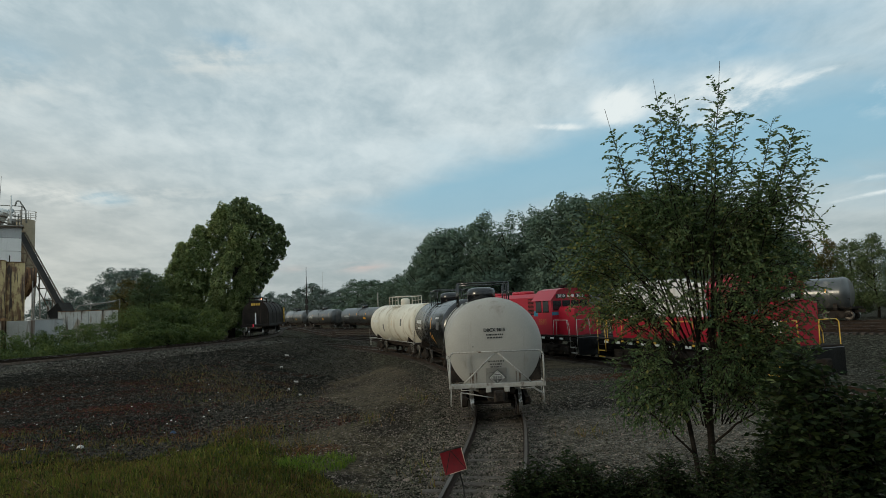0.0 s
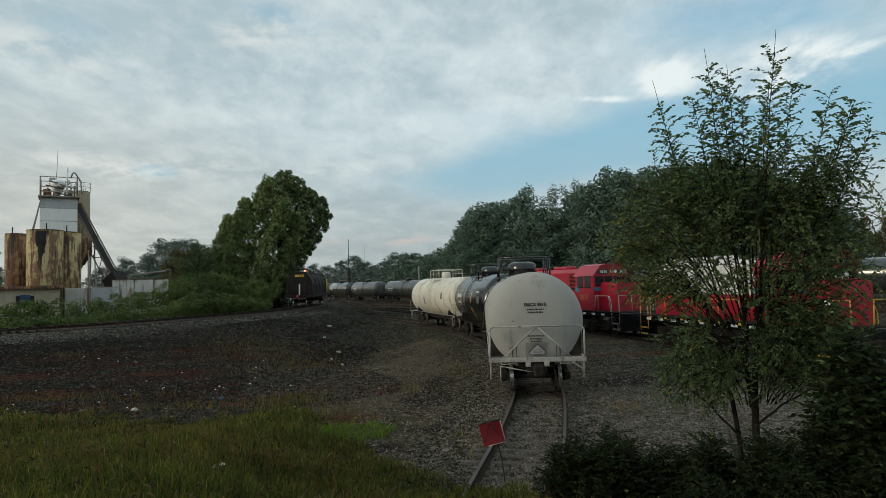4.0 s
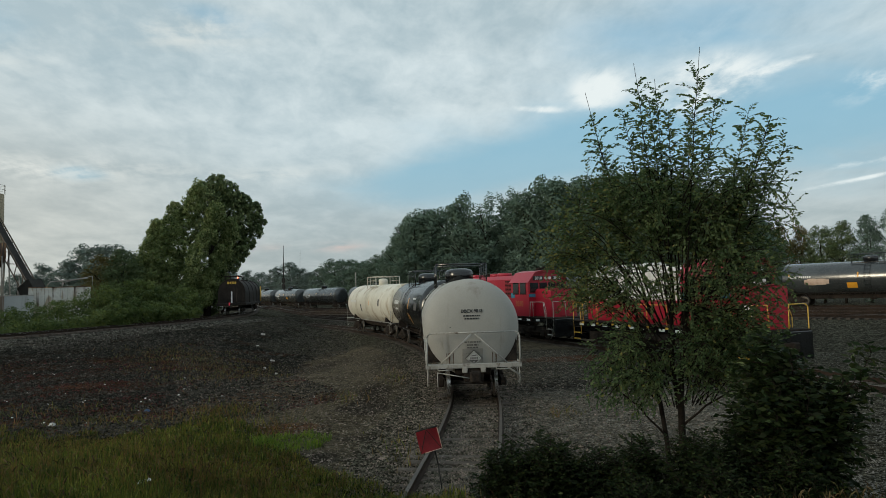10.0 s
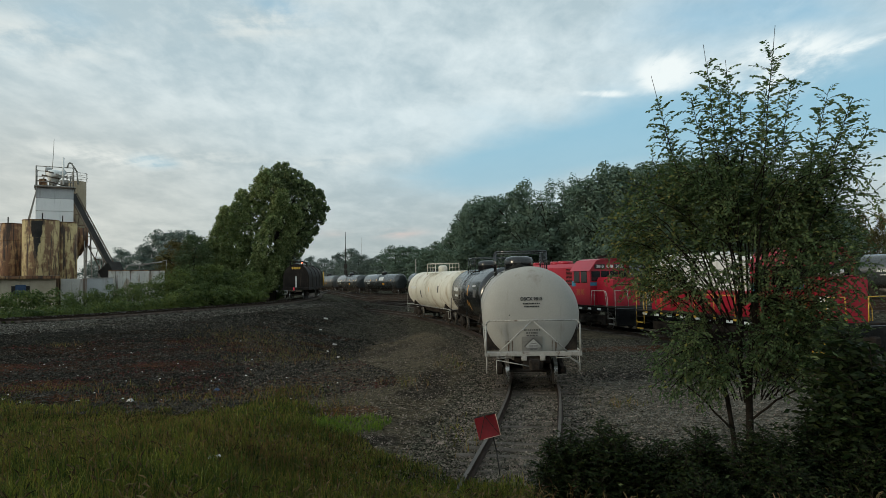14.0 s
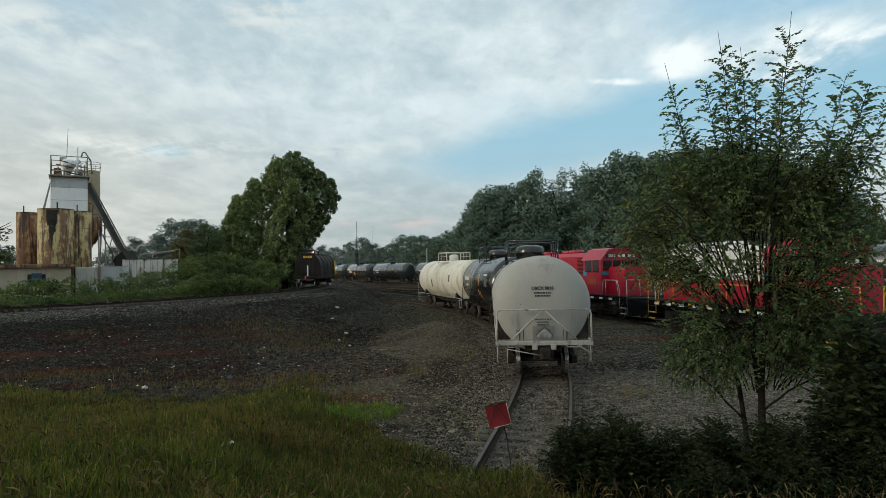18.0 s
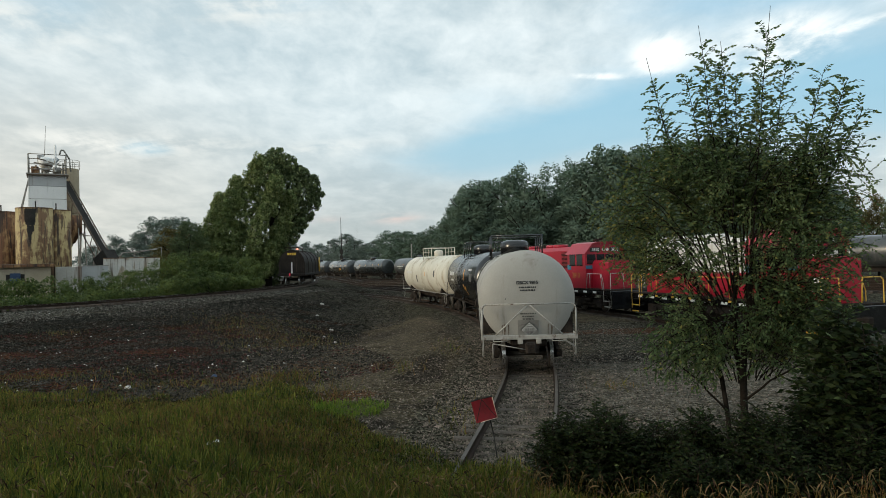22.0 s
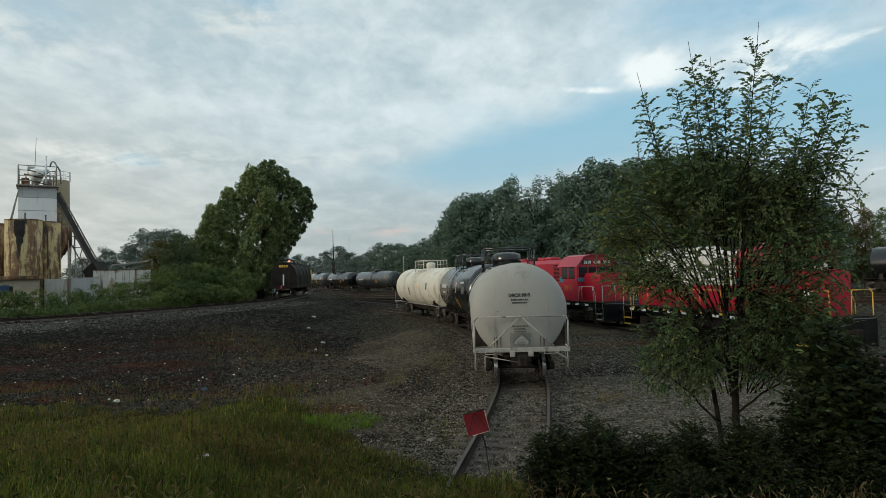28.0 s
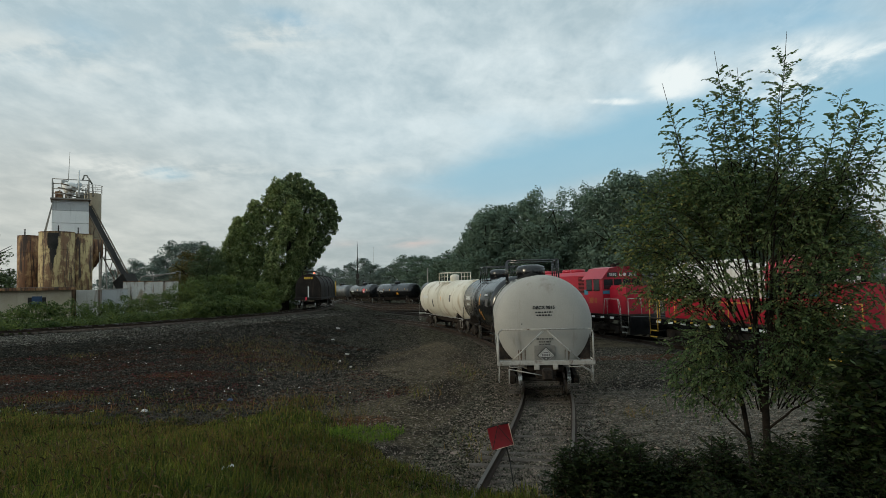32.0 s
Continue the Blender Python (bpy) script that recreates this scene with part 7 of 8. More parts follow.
# ---- red flag board on its stake ----
def make_flag():
    root = thing("red_flag_board", "tilted red stop board on a thin stake beside the rail", "sign", pose(1.24, 12.0, 0.0))
    part("stake", Shape().pipe([(0.03, 0, -0.2), (-0.05, 0.02, 0.45), (-0.20, 0.0, 1.14)], 0.012, 6), DARK_STEEL, root)
    m = Matrix.Translation((-0.22, -0.03, 0.92)) @ Matrix.Rotation(radians(-13), 4, "Y")
    sh = Shape()
    n = 8
    for i in range(n):
        for j in range(n):
            def p(a, b):
                u, v = -0.20 + 0.40 * a / n, -0.20 + 0.40 * b / n
                return tuple(m @ Vector((u, 0.018 * math.sin(9 * u + 3 * v) - 0.03 * v * v * 9, v)))
            sh.quad(p(i, j), p(i + 1, j), p(i + 1, j + 1), p(i, j + 1))
    sh.s = [True] * len(sh.f)
    part("board", sh, FLAG_RED, root, "creased red vinyl board")
    part("top_bar", Shape().rod(m @ Vector((-0.21, 0, 0.205)), m @ Vector((-0.06, 0, 0.212)), 0.016, 8), DARK_STEEL, root)
    part("top_bar", Shape().rod(m @ Vector((0.04, 0, 0.212)), m @ Vector((0.21, 0, 0.205)), 0.016, 8), DARK_STEEL, root)
    for a, b in (((0.202, 0.19), (0.202, -0.2)), ((0.2, -0.202), (-0.12, -0.202))):
        part("pale_trim", Shape().rod(m @ Vector((a[0], -0.012, a[1])), m @ Vector((b[0], -0.035, b[1])), 0.006, 6), TAN_SPRAY, root, "pale frayed edge")
    part("cross_brace", Shape().rod(m @ Vector((-0.19, -0.02, -0.19)), m @ Vector((0.0, -0.02, 0.2)), 0.006, 5).rod(m @ Vector((0.19, -0.02, -0.19)), m @ Vector((0.0, -0.02, 0.2)), 0.006, 5), DARK_STEEL, root)


make_flag()


# ---- the sapling and bushes on the bank ----
def leafy_shrub(name, label, category, foot, leaders, seed, leaf_len, mats, twig_gap=0.16, twig_len=0.75, start=0.28, leaf_gap=0.05, stem_r=0.03, droop=0.15, yellow=None, trunk_h=0.0, rise=(1.0, 0.55)):
    """Stems that rise from one foot to the leaders' tips, with side twigs and alternate leaves."""
    rng = np.random.default_rng(seed)
    rnd = random.Random(seed)
    root = thing(name, label, category, pose(*foot))
    C, A, mi = [], [], []
    trunk_top = Vector((0.05, -0.05, trunk_h))
    if trunk_h > 0.5:
        for k in range(4):
            sh = Shape()
            lean = Vector((rnd.uniform(-0.35, 0.35), rnd.uniform(-0.3, 0.3), 0))
            limb(sh, rnd, (rnd.uniform(-0.12, 0.12), rnd.uniform(-0.12, 0.12), -0.1), trunk_top * rnd.uniform(0.8, 1.1) + lean, stem_r * 1.5 * rnd.uniform(0.6, 1.1), stem_r * 0.7, 6, 0.12, 8)
            part("trunk", sh, BARK, root)
    for tip, bow, thick in leaders:
        tip = Vector(tip) - Vector(foot)
        fork = trunk_top * min(1.0, max(0.12, 0.32 * tip.z / max(trunk_h, 0.4))) if trunk_h > 0.5 else Vector((0, 0, 0))
        span = tip - fork
        ctrl = fork + Vector((span.x * (0.3 + bow), span.y * (0.3 + bow), span.z * 0.5))
        pts = []
        n = 10
        for i in range(n + 1):
            u = i / n
            p = (1 - u) ** 2 * fork + 2 * u * (1 - u) * ctrl + u * u * tip
            pts.append(p + Vector((rnd.uniform(-1, 1), rnd.uniform(-1, 1), 0)) * 0.02 * (i > 0))
        stem = Shape()
        for i in range(n):
            r0, r1 = stem_r * thick * (1 - i / n) + 0.004, stem_r * thick * (1 - (i + 1) / n) + 0.004
            stem.rod(pts[i], pts[i + 1], r0, 6, r1, cap=False)
        length = sum((pts[i + 1] - pts[i]).length for i in range(n))
        k = int(length * (1 - start) / twig_gap)
        ang = rnd.uniform(0, 6.28)
        for j in range(k):
            u = start + (1 - start) * (j + rnd.random() * 0.6) / k
            i = min(n - 1, int(u * n))
            p = pts[i].lerp(pts[i + 1], u * n - i)
            d = (pts[i + 1] - pts[i]).normalized()
            ang += 2.4 + rnd.uniform(-0.4, 0.4)
            side = (d.orthogonal().normalized() * math.cos(ang) + d.cross(d.orthogonal().normalized()) * math.sin(ang))
            tl = twig_len * (1.12 - 0.85 * u * u) * rnd.uniform(0.45, 1.1) + 0.12
            td = (side * rise[0] + d * rise[1]).normalized()
            q = [p]
            steps = 4
            for s in range(steps):
                td = (td + Vector((0, 0, -droop * 0.5)) + Vector((rnd.uniform(-1, 1), rnd.uniform(-1, 1), rnd.uniform(-1, 1))) * 0.12).normalized()
                q.append(q[-1] + td * tl / steps)
            for s in range(steps):
                stem.rod(q[s], q[s + 1], 0.005 * (1.3 - s / steps), 3, 0.004 * (1.2 - s / steps), cap=False)
            m = max(2, int(tl / leaf_gap))
            for s in range(m):
                v = (s + 0.5) / m * steps
                i2 = min(steps - 1, int(v))
                c = q[i2].lerp(q[i2 + 1], v - i2)
                t2 = (q[i2 + 1] - q[i2]).normalized()
                flip = 1 if s % 2 else -1
                out = (t2.cross(Vector((0, 0, 1))) * flip + t2 * 0.6 + Vector((0, 0, rnd.uniform(-0.7, 0.25)))).normalized()
                C.append(tuple(c))
                A.append(tuple(out))
                yel = 0.0 if yellow is None else yellow(c)
                mi.append(1 if rnd.random() < yel else 0)
        part("stem", stem, BARK, root)
    C, A = np.array(C), np.array(A)
    n = len(C)
    s = (leaf_len * rng.uniform(0.7, 1.25, n) * (1 + 0.25 * np.clip((C[:, 2] - 3.6) / 1.2, 0, 1)))[:, None]
    nrm = rng.normal(0, 1.0, (n, 3)) + np.array([0, 0, 0.35])
    B = np.cross(nrm, A)
    B /= np.linalg.norm(B, axis=1)[:, None]
    v = np.empty((n, 4, 3))
    v[:, 0] = C
    v[:, 1] = C + A * s * 0.45 + B * s * 0.22
    v[:, 2] = C + A * s
    v[:, 3] = C + A * s * 0.45 - B * s * 0.22
    ob = new("foliage", fast_mesh("foliage", v.reshape(-1, 3), 4, mats, mi))
    ob.parent = root
    return root


def curve(a, c, b, n):
    return [(1 - u) ** 2 * a + 2 * u * (1 - u) * c + u * u * b for u in (i / n for i in range(n + 1))]


def elm_sapling():
    """A young elm: forked trunk, slender leaders above a dense crown, boughs that carry twigs, twigs that carry leaves in two ranks."""
    rnd = random.Random(3)
    rng = np.random.default_rng(9)
    foot = Vector((5.75, 11.7, ground_z(5.75, 11.7) - 0.05))
    root = thing("sapling_tree", "bushy many-stemmed young elm with small dark leaves", "tree", pose(*foot))
    across, deep, up = Vector((0.89, -0.45, 0)), Vector((0.45, 0.89, 0)), Vector((0, 0, 1))

    def spot(lat, dep, z):
        return across * lat + deep * dep + up * (z - foot.z)
    leaf_at, leaf_way, leaf_len, leaf_kind = [], [], [], []

    def yellowing(p):
        lat, z = p.dot(across), p.z + foot.z
        return 0.04 + 0.40 * smooth(-0.5, -1.9, lat) * smooth(2.4, 3.4, z) * (1 - smooth(5.2, 5.9, z))

    def twig(sh, p, way, length, gap, size, droop):
        q, d = [p], way.normalized()
        for k in range(4):
            d = (d + up * -droop + Vector([rnd.uniform(-0.16, 0.16) for _ in range(3)])).normalized()
            q.append(q[-1] + d * length / 4)
        for k in range(4):
            sh.rod(q[k], q[k + 1], 0.0045 - 0.0007 * k, 3, 0.0038 - 0.0007 * k, cap=False)
        count = max(2, int(length / gap))
        yel = yellowing(p)
        for k in range(count):
            v = (k + 0.6) / count * 4
            i = min(3, int(v))
            at = q[i].lerp(q[i + 1], v - i)
            t = (q[i + 1] - q[i]).normalized()
            side = t.cross(up) * (1 if k % 2 else -1)
            leaf_at.append(at)
            leaf_way.append((side * 0.9 + t * 0.75 + up * rnd.uniform(-0.6, 0.1)).normalized())
            leaf_len.append(size * rnd.uniform(0.7, 1.25))
            leaf_kind.append(1 if rnd.random() < yel else 0)

    def bough(a, c, b, r0, gap, reach, size, bare=0.25, droop=0.10, open_tip=0.0, leaf_gap=0.034, taper=0.5, lift=0.62):
        n = 8
        pts = curve(a, c, b, n)
        pts = [q + Vector((rnd.uniform(-1, 1), rnd.uniform(-1, 1), 0)) * 0.018 * (0 < i < n) for i, q in enumerate(pts)]
        sh = Shape()
        for i in range(n):
            sh.rod(pts[i], pts[i + 1], r0 * (1 - i / n) + 0.004, 6, r0 * (1 - (i + 1) / n) + 0.004, cap=False)
        length = sum((pts[i + 1] - pts[i]).length for i in range(n))
        count = int(length * (1 - bare - open_tip) / gap)
        turn = rnd.uniform(0, 6.28)
        for k in range(count):
            u = bare + (1 - bare - open_tip) * (k + rnd.random() * 0.7) / count
            i = min(n - 1, int(u * n))
            at = pts[i].lerp(pts[i + 1], u * n - i)
            d = (pts[i + 1] - pts[i]).normalized()
            turn += 2.4 + rnd.uniform(-0.5, 0.5)
            o = d.orthogonal().normalized()
            side = o * math.cos(turn) + d.cross(o) * math.sin(turn)
            twig(sh, at, side * 0.9 + d * lift, reach * (1.08 - taper * u) * rnd.uniform(0.6, 1.15) + 0.08, leaf_gap, size, droop)
        part("bough", sh, BARK, root)

    # trunk and its forks
    for pts, r0, r1 in (([spot(0.0, 0, foot.z - 0.1), spot(0.02, 0, 1.2), spot(0.10, 0, 2.3), spot(0.22, 0, 3.4)], 0.072, 0.045), ([spot(-0.02, 0.05, 1.3), spot(-0.10, 0.1, 2.3), spot(-0.05, 0.1, 3.5)], 0.05, 0.035),
                        ([spot(-0.22, 0.06, foot.z - 0.1), spot(-0.30, 0.06, 1.0), spot(-0.52, 0.1, 2.2), spot(-0.75, 0.1, 3.2)], 0.05, 0.03), ([spot(0.12, -0.1, 2.0), spot(0.34, -0.1, 2.9), spot(0.70, -0.1, 3.7)], 0.04, 0.03),
                        ([spot(0.04, 0, 1.0), spot(0.45, -0.1, 1.4), spot(0.95, -0.2, 1.75)], 0.024, 0.012), ([spot(-0.24, 0, 0.75), spot(-0.7, -0.1, 1.3), spot(-1.2, -0.2, 1.7)], 0.022, 0.012)):
        sh = Shape()
        for i in range(len(pts) - 1):
            k = len(pts) - 1
            limb(sh, rnd, pts[i], pts[i + 1], r0 + (r1 - r0) * i / k, r0 + (r1 - r0) * (i + 1) / k, 3, 0.06, 9)
        part("trunk", sh, BARK, root)
    # leaders: side and height of the tip, share of it bare
    for lat, z, tip in ((-1.49, 7.50, 0.10), (-0.53, 7.90, 0.07), (-0.18, 7.75, 0.03), (0.66, 8.03, 0.08), (0.92, 7.15, 0.0), (1.45, 6.80, 0.0), (1.86, 6.72, 0.0), (-1.25, 6.35, 0.0), (-0.78, 7.0, 0.0), (0.05, 7.0, 0.0),
                        (0.52, 7.2, 0.0), (1.72, 6.45, 0.0), (2.02, 6.1, 0.0), (-1.55, 5.9, 0.0), (-0.5, 6.4, 0.0), (1.2, 5.9, 0.0), (0.3, 6.2, 0.0), (-0.3, 7.3, 0.0)):
        dep = rnd.uniform(-0.45, 0.45)
        low = rnd.uniform(2.6, 3.6)
        a = spot(lat * 0.24 + 0.05, dep * 0.3, low)
        c = spot(lat * (0.62 if abs(lat) > 1 else 0.5), dep * 0.7, low + (z - low) * 0.42)
        bough(a, c, spot(lat, dep, z), 0.014, 0.046, 0.56, 0.088, 0.30, 0.20, tip, 0.030, 0.72, 1.15)
    # the dense crown
    hi, wl, wr = (1.2, 2.0, 3.0, 4.0, 5.0, 5.6, 6.3), (1.4, 1.8, 2.2, 2.5, 2.6, 2.1, 1.5), (0.4, 1.5, 2.0, 2.1, 2.1, 2.05, 2.0)
    made = 0
    while made < 235:
        z, lat, dep = rnd.uniform(1.7, 5.9), rnd.uniform(-2.7, 2.15), rnd.uniform(-1.2, 1.2)
        w = float(np.interp(z, hi, wl if lat < 0 else wr))
        if abs(lat) > w or abs(dep) > 1.3 * math.sqrt(1 - (lat / w) ** 2) + 0.15:
            continue
        if z < 3.6 and lat < -0.1 and rnd.random() < 0.62 or z > 3.9 and rnd.random() < (0.45 if lat < -0.8 else 0.25) or rnd.random() > 0.5 + 0.5 * abs(lat) / w:
            continue
        made += 1
        r = math.hypot(lat, dep)
        low = max(1.1, z - 0.55 * r - rnd.uniform(0.15, 0.45))
        a = spot(lat * rnd.uniform(0.2, 0.45), dep * 0.3, low + 0.3)
        c = spot(lat * 0.62 + rnd.uniform(-0.2, 0.2), dep * 0.6, low + (z - low) * 0.9 + rnd.uniform(0.1, 0.35))
        bough(a, c, spot(lat, dep, z), 0.008, 0.064, 0.50, 0.068, 0.36, 0.10, 0.0, 0.032, 0.35)
    # hanging skirts
    for k in range(56):
        lat, z, dep = (rnd.uniform(-1.75, -0.35), rnd.uniform(1.25, 2.1), rnd.uniform(-0.7, 0.4)) if k < 24 else (rnd.uniform(0.15, 1.9), rnd.uniform(1.75, 3.0), rnd.uniform(-0.6, 0.6))
        bough(spot(lat * 0.25, 0, z + 0.35), spot(lat * 0.6, dep * 0.6, z + 0.55), spot(lat, dep, z - 0.1), 0.009, 0.070, 0.40, 0.078, 0.25, 0.14)
    at, way = np.array([tuple(q) for q in leaf_at]), np.array([tuple(q) for q in leaf_way])
    n = len(at)
    size = np.array(leaf_len)[:, None]
    face = rng.normal(0, 0.75, (n, 3)) + np.array([0, 0, 0.7])
    wide = np.cross(face, way)
    wide /= np.linalg.norm(wide, axis=1)[:, None]
    v = np.empty((n, 4, 3))
    v[:, 0], v[:, 2] = at, at + way * size
    v[:, 1], v[:, 3] = at + way * size * 0.48 + wide * size * 0.27, at + way * size * 0.48 - wide * size * 0.27
    ob = new("foliage", fast_mesh("foliage", v.reshape(-1, 3), 4, [LEAF_SAPLING, LEAF_YELLOW], leaf_kind))
    ob.parent = root


def make_shrubs():
    rnd = random.Random(3)
    # willowy shrub beside it
    foot = (5.72, 8.55, ground_z(5.72, 8.55) - 0.03)
    tips = [((6.62, 7.9, 2.75), 0.1, 0.3), ((6.55, 7.95, 2.45), 0.1, 0.3)]
    for k in range(44):
        a = rnd.uniform(0, 6.28)
        q = math.sqrt(rnd.random())
        tips.append(((5.72 + 0.78 * q * math.cos(a), 8.55 + 0.8 * q * math.sin(a), 3.0 - 0.6 * q * q + rnd.uniform(-1.2, 0.05)), rnd.uniform(0.05, 0.25), 0.5))
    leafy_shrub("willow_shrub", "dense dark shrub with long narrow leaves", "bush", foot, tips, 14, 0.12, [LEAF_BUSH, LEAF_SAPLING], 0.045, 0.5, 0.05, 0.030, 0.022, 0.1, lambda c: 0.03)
    # low dark bushes along the bank's foot
    for i, (x, y, top, w) in enumerate(((1.95, 9.2, 1.62, 0.5), (2.45, 9.0, 1.84, 0.5), (3.0, 8.9, 1.42, 0.5), (3.55, 8.7, 1.70, 0.6), (4.3, 8.4, 1.74, 0.65), (4.95, 8.5, 1.74, 0.65), (5.3, 7.8, 1.55, 0.6), (4.4, 7.8, 1.35, 0.6), (3.4, 8.1, 1.25, 0.55))):
        g = ground_z(x, y) - 0.03
        tips = []
        for k in range(30):
            a = rnd.uniform(0, 6.28)
            q = math.sqrt(rnd.random())
            tips.append(((x + w * q * math.cos(a), y + w * 0.8 * q * math.sin(a), g + (top - g) * (1 - 0.55 * q * q) * rnd.uniform(0.75, 1.05)), rnd.uniform(0.0, 0.2), 0.35))
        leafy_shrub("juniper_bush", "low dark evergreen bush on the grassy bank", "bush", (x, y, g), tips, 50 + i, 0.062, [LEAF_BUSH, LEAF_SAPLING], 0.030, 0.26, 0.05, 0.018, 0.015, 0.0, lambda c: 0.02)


elm_sapling()
make_shrubs()


# ---- grass on the bank ----
def make_grass():
    rng = np.random.default_rng(5)
    n = 620000
    r = 3.5 + 22 * rng.random(n) ** 1.45
    a = np.radians(rng.uniform(-47, 48, n))
    rear = 45000   # the bank goes on beside and behind the viewer
    r[:rear] = 0.9 + 15 * rng.random(rear) ** 0.8
    a[:rear] = np.radians(rng.uniform(50, 313, rear))
    r[rear:rear + 9000] = rng.uniform(0.7, 3.6, 9000)
    x, y = r * np.sin(a), r * np.cos(a)
    reach = np.interp(x, np.arange(-45, 45, 0.25), [bank_reach(v) for v in np.arange(-45, 45, 0.25)])
    edge = 0.9 * np.sin(x * 1.7) * np.sin(y * 1.3 + 0.5) + 0.5 * np.sin(x * 4.1 + 2)
    fresh = ((x + 2.0) / 0.95) ** 2 + ((y - 16.2) / 0.9) ** 2 < 1.0 + 0.25 * np.sin(x * 7) * np.sin(y * 6)
    ok = (y < reach - 0.3 + edge * 0.7) | fresh
    ok &= ~((x > 6.5) & (y > 9.0))
    ok &= ~((x > 2.2) & (y > 11.0) & (x < 6.5))
    # tussocks, with thinner turf between them
    tuft = np.sin(x * 5.3 + 1.1 * np.sin(y * 2.7)) * np.sin(y * 4.6 + 1.3 * np.sin(x * 3.1))
    ok &= rng.random(n) < np.clip(0.70 + 0.35 * tuft + 0.2 * np.sin(x * 0.9 + 1) * np.sin(y * 0.8), 0.3, 1)
    x, y, reach, tuft, fresh = x[ok], y[ok], reach[ok], tuft[ok], fresh[ok]
    z = grid_z(x, y)
    m = len(x)
    h = rng.uniform(0.10, 0.36, m) * (0.85 + 0.25 * np.sin(x * 0.7) * np.sin(y * 0.6 + 1) + 0.22 * tuft) * (1 - 0.4 * np.clip((y - reach * 0.7) / 6, 0, 1))
    lean = np.abs(rng.normal(0, 0.62, m))
    turn = rng.uniform(0, 2 * np.pi, m)
    w = rng.uniform(0.0018, 0.0040, m) * (1 + y / 12) * np.where(rng.random(m) < 0.08, 1.7, 1.0)
    out = np.stack([np.cos(turn), np.sin(turn), np.zeros(m)], 1)
    face = rng.uniform(0, 2 * np.pi, m)
    wv = np.stack([np.cos(face) * w, np.sin(face) * w, np.zeros(m)], 1)
    base = np.stack([x, y, z - 0.02], 1)
    up = np.array([0, 0, 1.0])
    mid = base + up * (h * 0.62)[:, None] + out * (h * 0.22 * lean)[:, None]
    tip = base + up * (h * np.cos(np.clip(lean, 0, 1.35)))[:, None] + out * (h * 0.95 * np.sin(np.clip(lean, 0, 1.35)))[:, None]
    v = np.stack([base, mid + wv, tip, mid - wv], 1)
    drift = np.sin(x * 0.55 + 0.4) * np.sin(y * 0.45) + 0.6 * np.sin(x * 1.4 + np.sin(y)) * np.sin(y * 1.1 + 2) + 0.4 * np.sin(x * 3.3) * np.sin(y * 2.9)
    kind = (rng.random(m) < np.clip(0.11 + 0.20 * drift + 0.26 * np.clip((y - 7) / 8, 0, 1), 0.02, 0.5)).astype(int)
    kind[fresh] = 2
    # a few green blades take the painted sheen
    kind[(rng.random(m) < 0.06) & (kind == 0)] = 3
    ob = new("grass", fast_mesh("grass", v.reshape(-1, 3), 4, [GRASS_BLADE, GRASS_DRY, GRASS_FRESH, GRASS_SHEEN], kind))
    tagged(ob, "long unmown grass turning dry on the bank", "grass", kind="stuff")
    # sparse weeds on the slope and the dirt
    rng = np.random.default_rng(15)
    spots = [(-8.2, 37.0, 4.2, 6.0, 1100), (-12.0, 42.0, 3.6, 4.5, 700), (-6.6, 31.5, 3.0, 4.0, 600), (-4.6, 20.6, 1.2, 2.0, 700), (-2.8, 18.0, 1.0, 1.4, 260), (-20.0, 36.0, 1.2, 0.7, 120), (-0.9, 22.6, 1.0, 1.2, 110), (1.0, 27.5, 0.8, 3.0, 120), (-12.5, 22.6, 5.0, 1.2, 450), (-8.0, 20.4, 4.0, 1.0, 450), (5.4, 18.0, 0.9, 0.6, 60), (0.7, 15.0, 0.7, 2.0, 90)]
    C, K = [], []
    for sx, sy, wx_, wy_, cnt in spots:
        px = rng.normal(sx, wx_ * 0.5, cnt)
        py = rng.normal(sy, wy_ * 0.5, cnt)
        C.append(np.stack([px, py], 1))
        K.append((rng.random(cnt) < 0.72).astype(int))
    C, K = np.concatenate(C), np.concatenate(K)
    z = grid_z(C[:, 0], C[:, 1])
    base = np.column_stack([C, z - 0.02])
    m = len(base)
    h = rng.uniform(0.08, 0.28, m)[:, None]
    d = np.column_stack([rng.normal(0, 0.5, m), rng.normal(0, 0.5, m), np.ones(m)])
    f = rng.uniform(0, 6.28, m)
    wv = np.column_stack([np.cos(f), np.sin(f), np.zeros(m)]) * rng.uniform(0.008, 0.016, m)[:, None]
    v = np.stack([base - wv, base + wv, base + d * h + wv * 0.2, base + d * h - wv * 0.2], 1)
    ob = new("weeds", fast_mesh("weeds", v.reshape(-1, 3), 4, [GRASS_BLADE, GRASS_DRY], K))
    tagged(ob, "sparse browning weeds on the slope and the dirt", "weeds", kind="stuff")
    # seed heads on stalks
    rnd = random.Random(9)
    sh = Shape()
    for i in range(5200):
        rr = 3.7 + 11 * rnd.random() ** 1.35
        aa = radians(rnd.uniform(-44, 47))
        px, py = rr * math.sin(aa), rr * math.cos(aa)
        if py > bank_reach(px) - 1 or (px > 1.2 and py > 8.2):
            continue
        if math.sin(px * 1.3 + 1) * math.sin(py * 1.1) + rnd.uniform(-0.9, 0.9) < -0.1:
            continue
        g = ground_z(px, py)
        hh = rnd.uniform(0.30, 0.52) * (1.25 if px > 0.8 else 1.0)
        lx, ly = rnd.uniform(-0.14, 0.14), rnd.uniform(-0.10, 0.10)
        sh.cur = 0
        b = Vector((px + lx * 0.5, py + ly * 0.5, g + hh * 0.72))
        c = Vector((px + lx, py + ly, g + hh * 0.92))
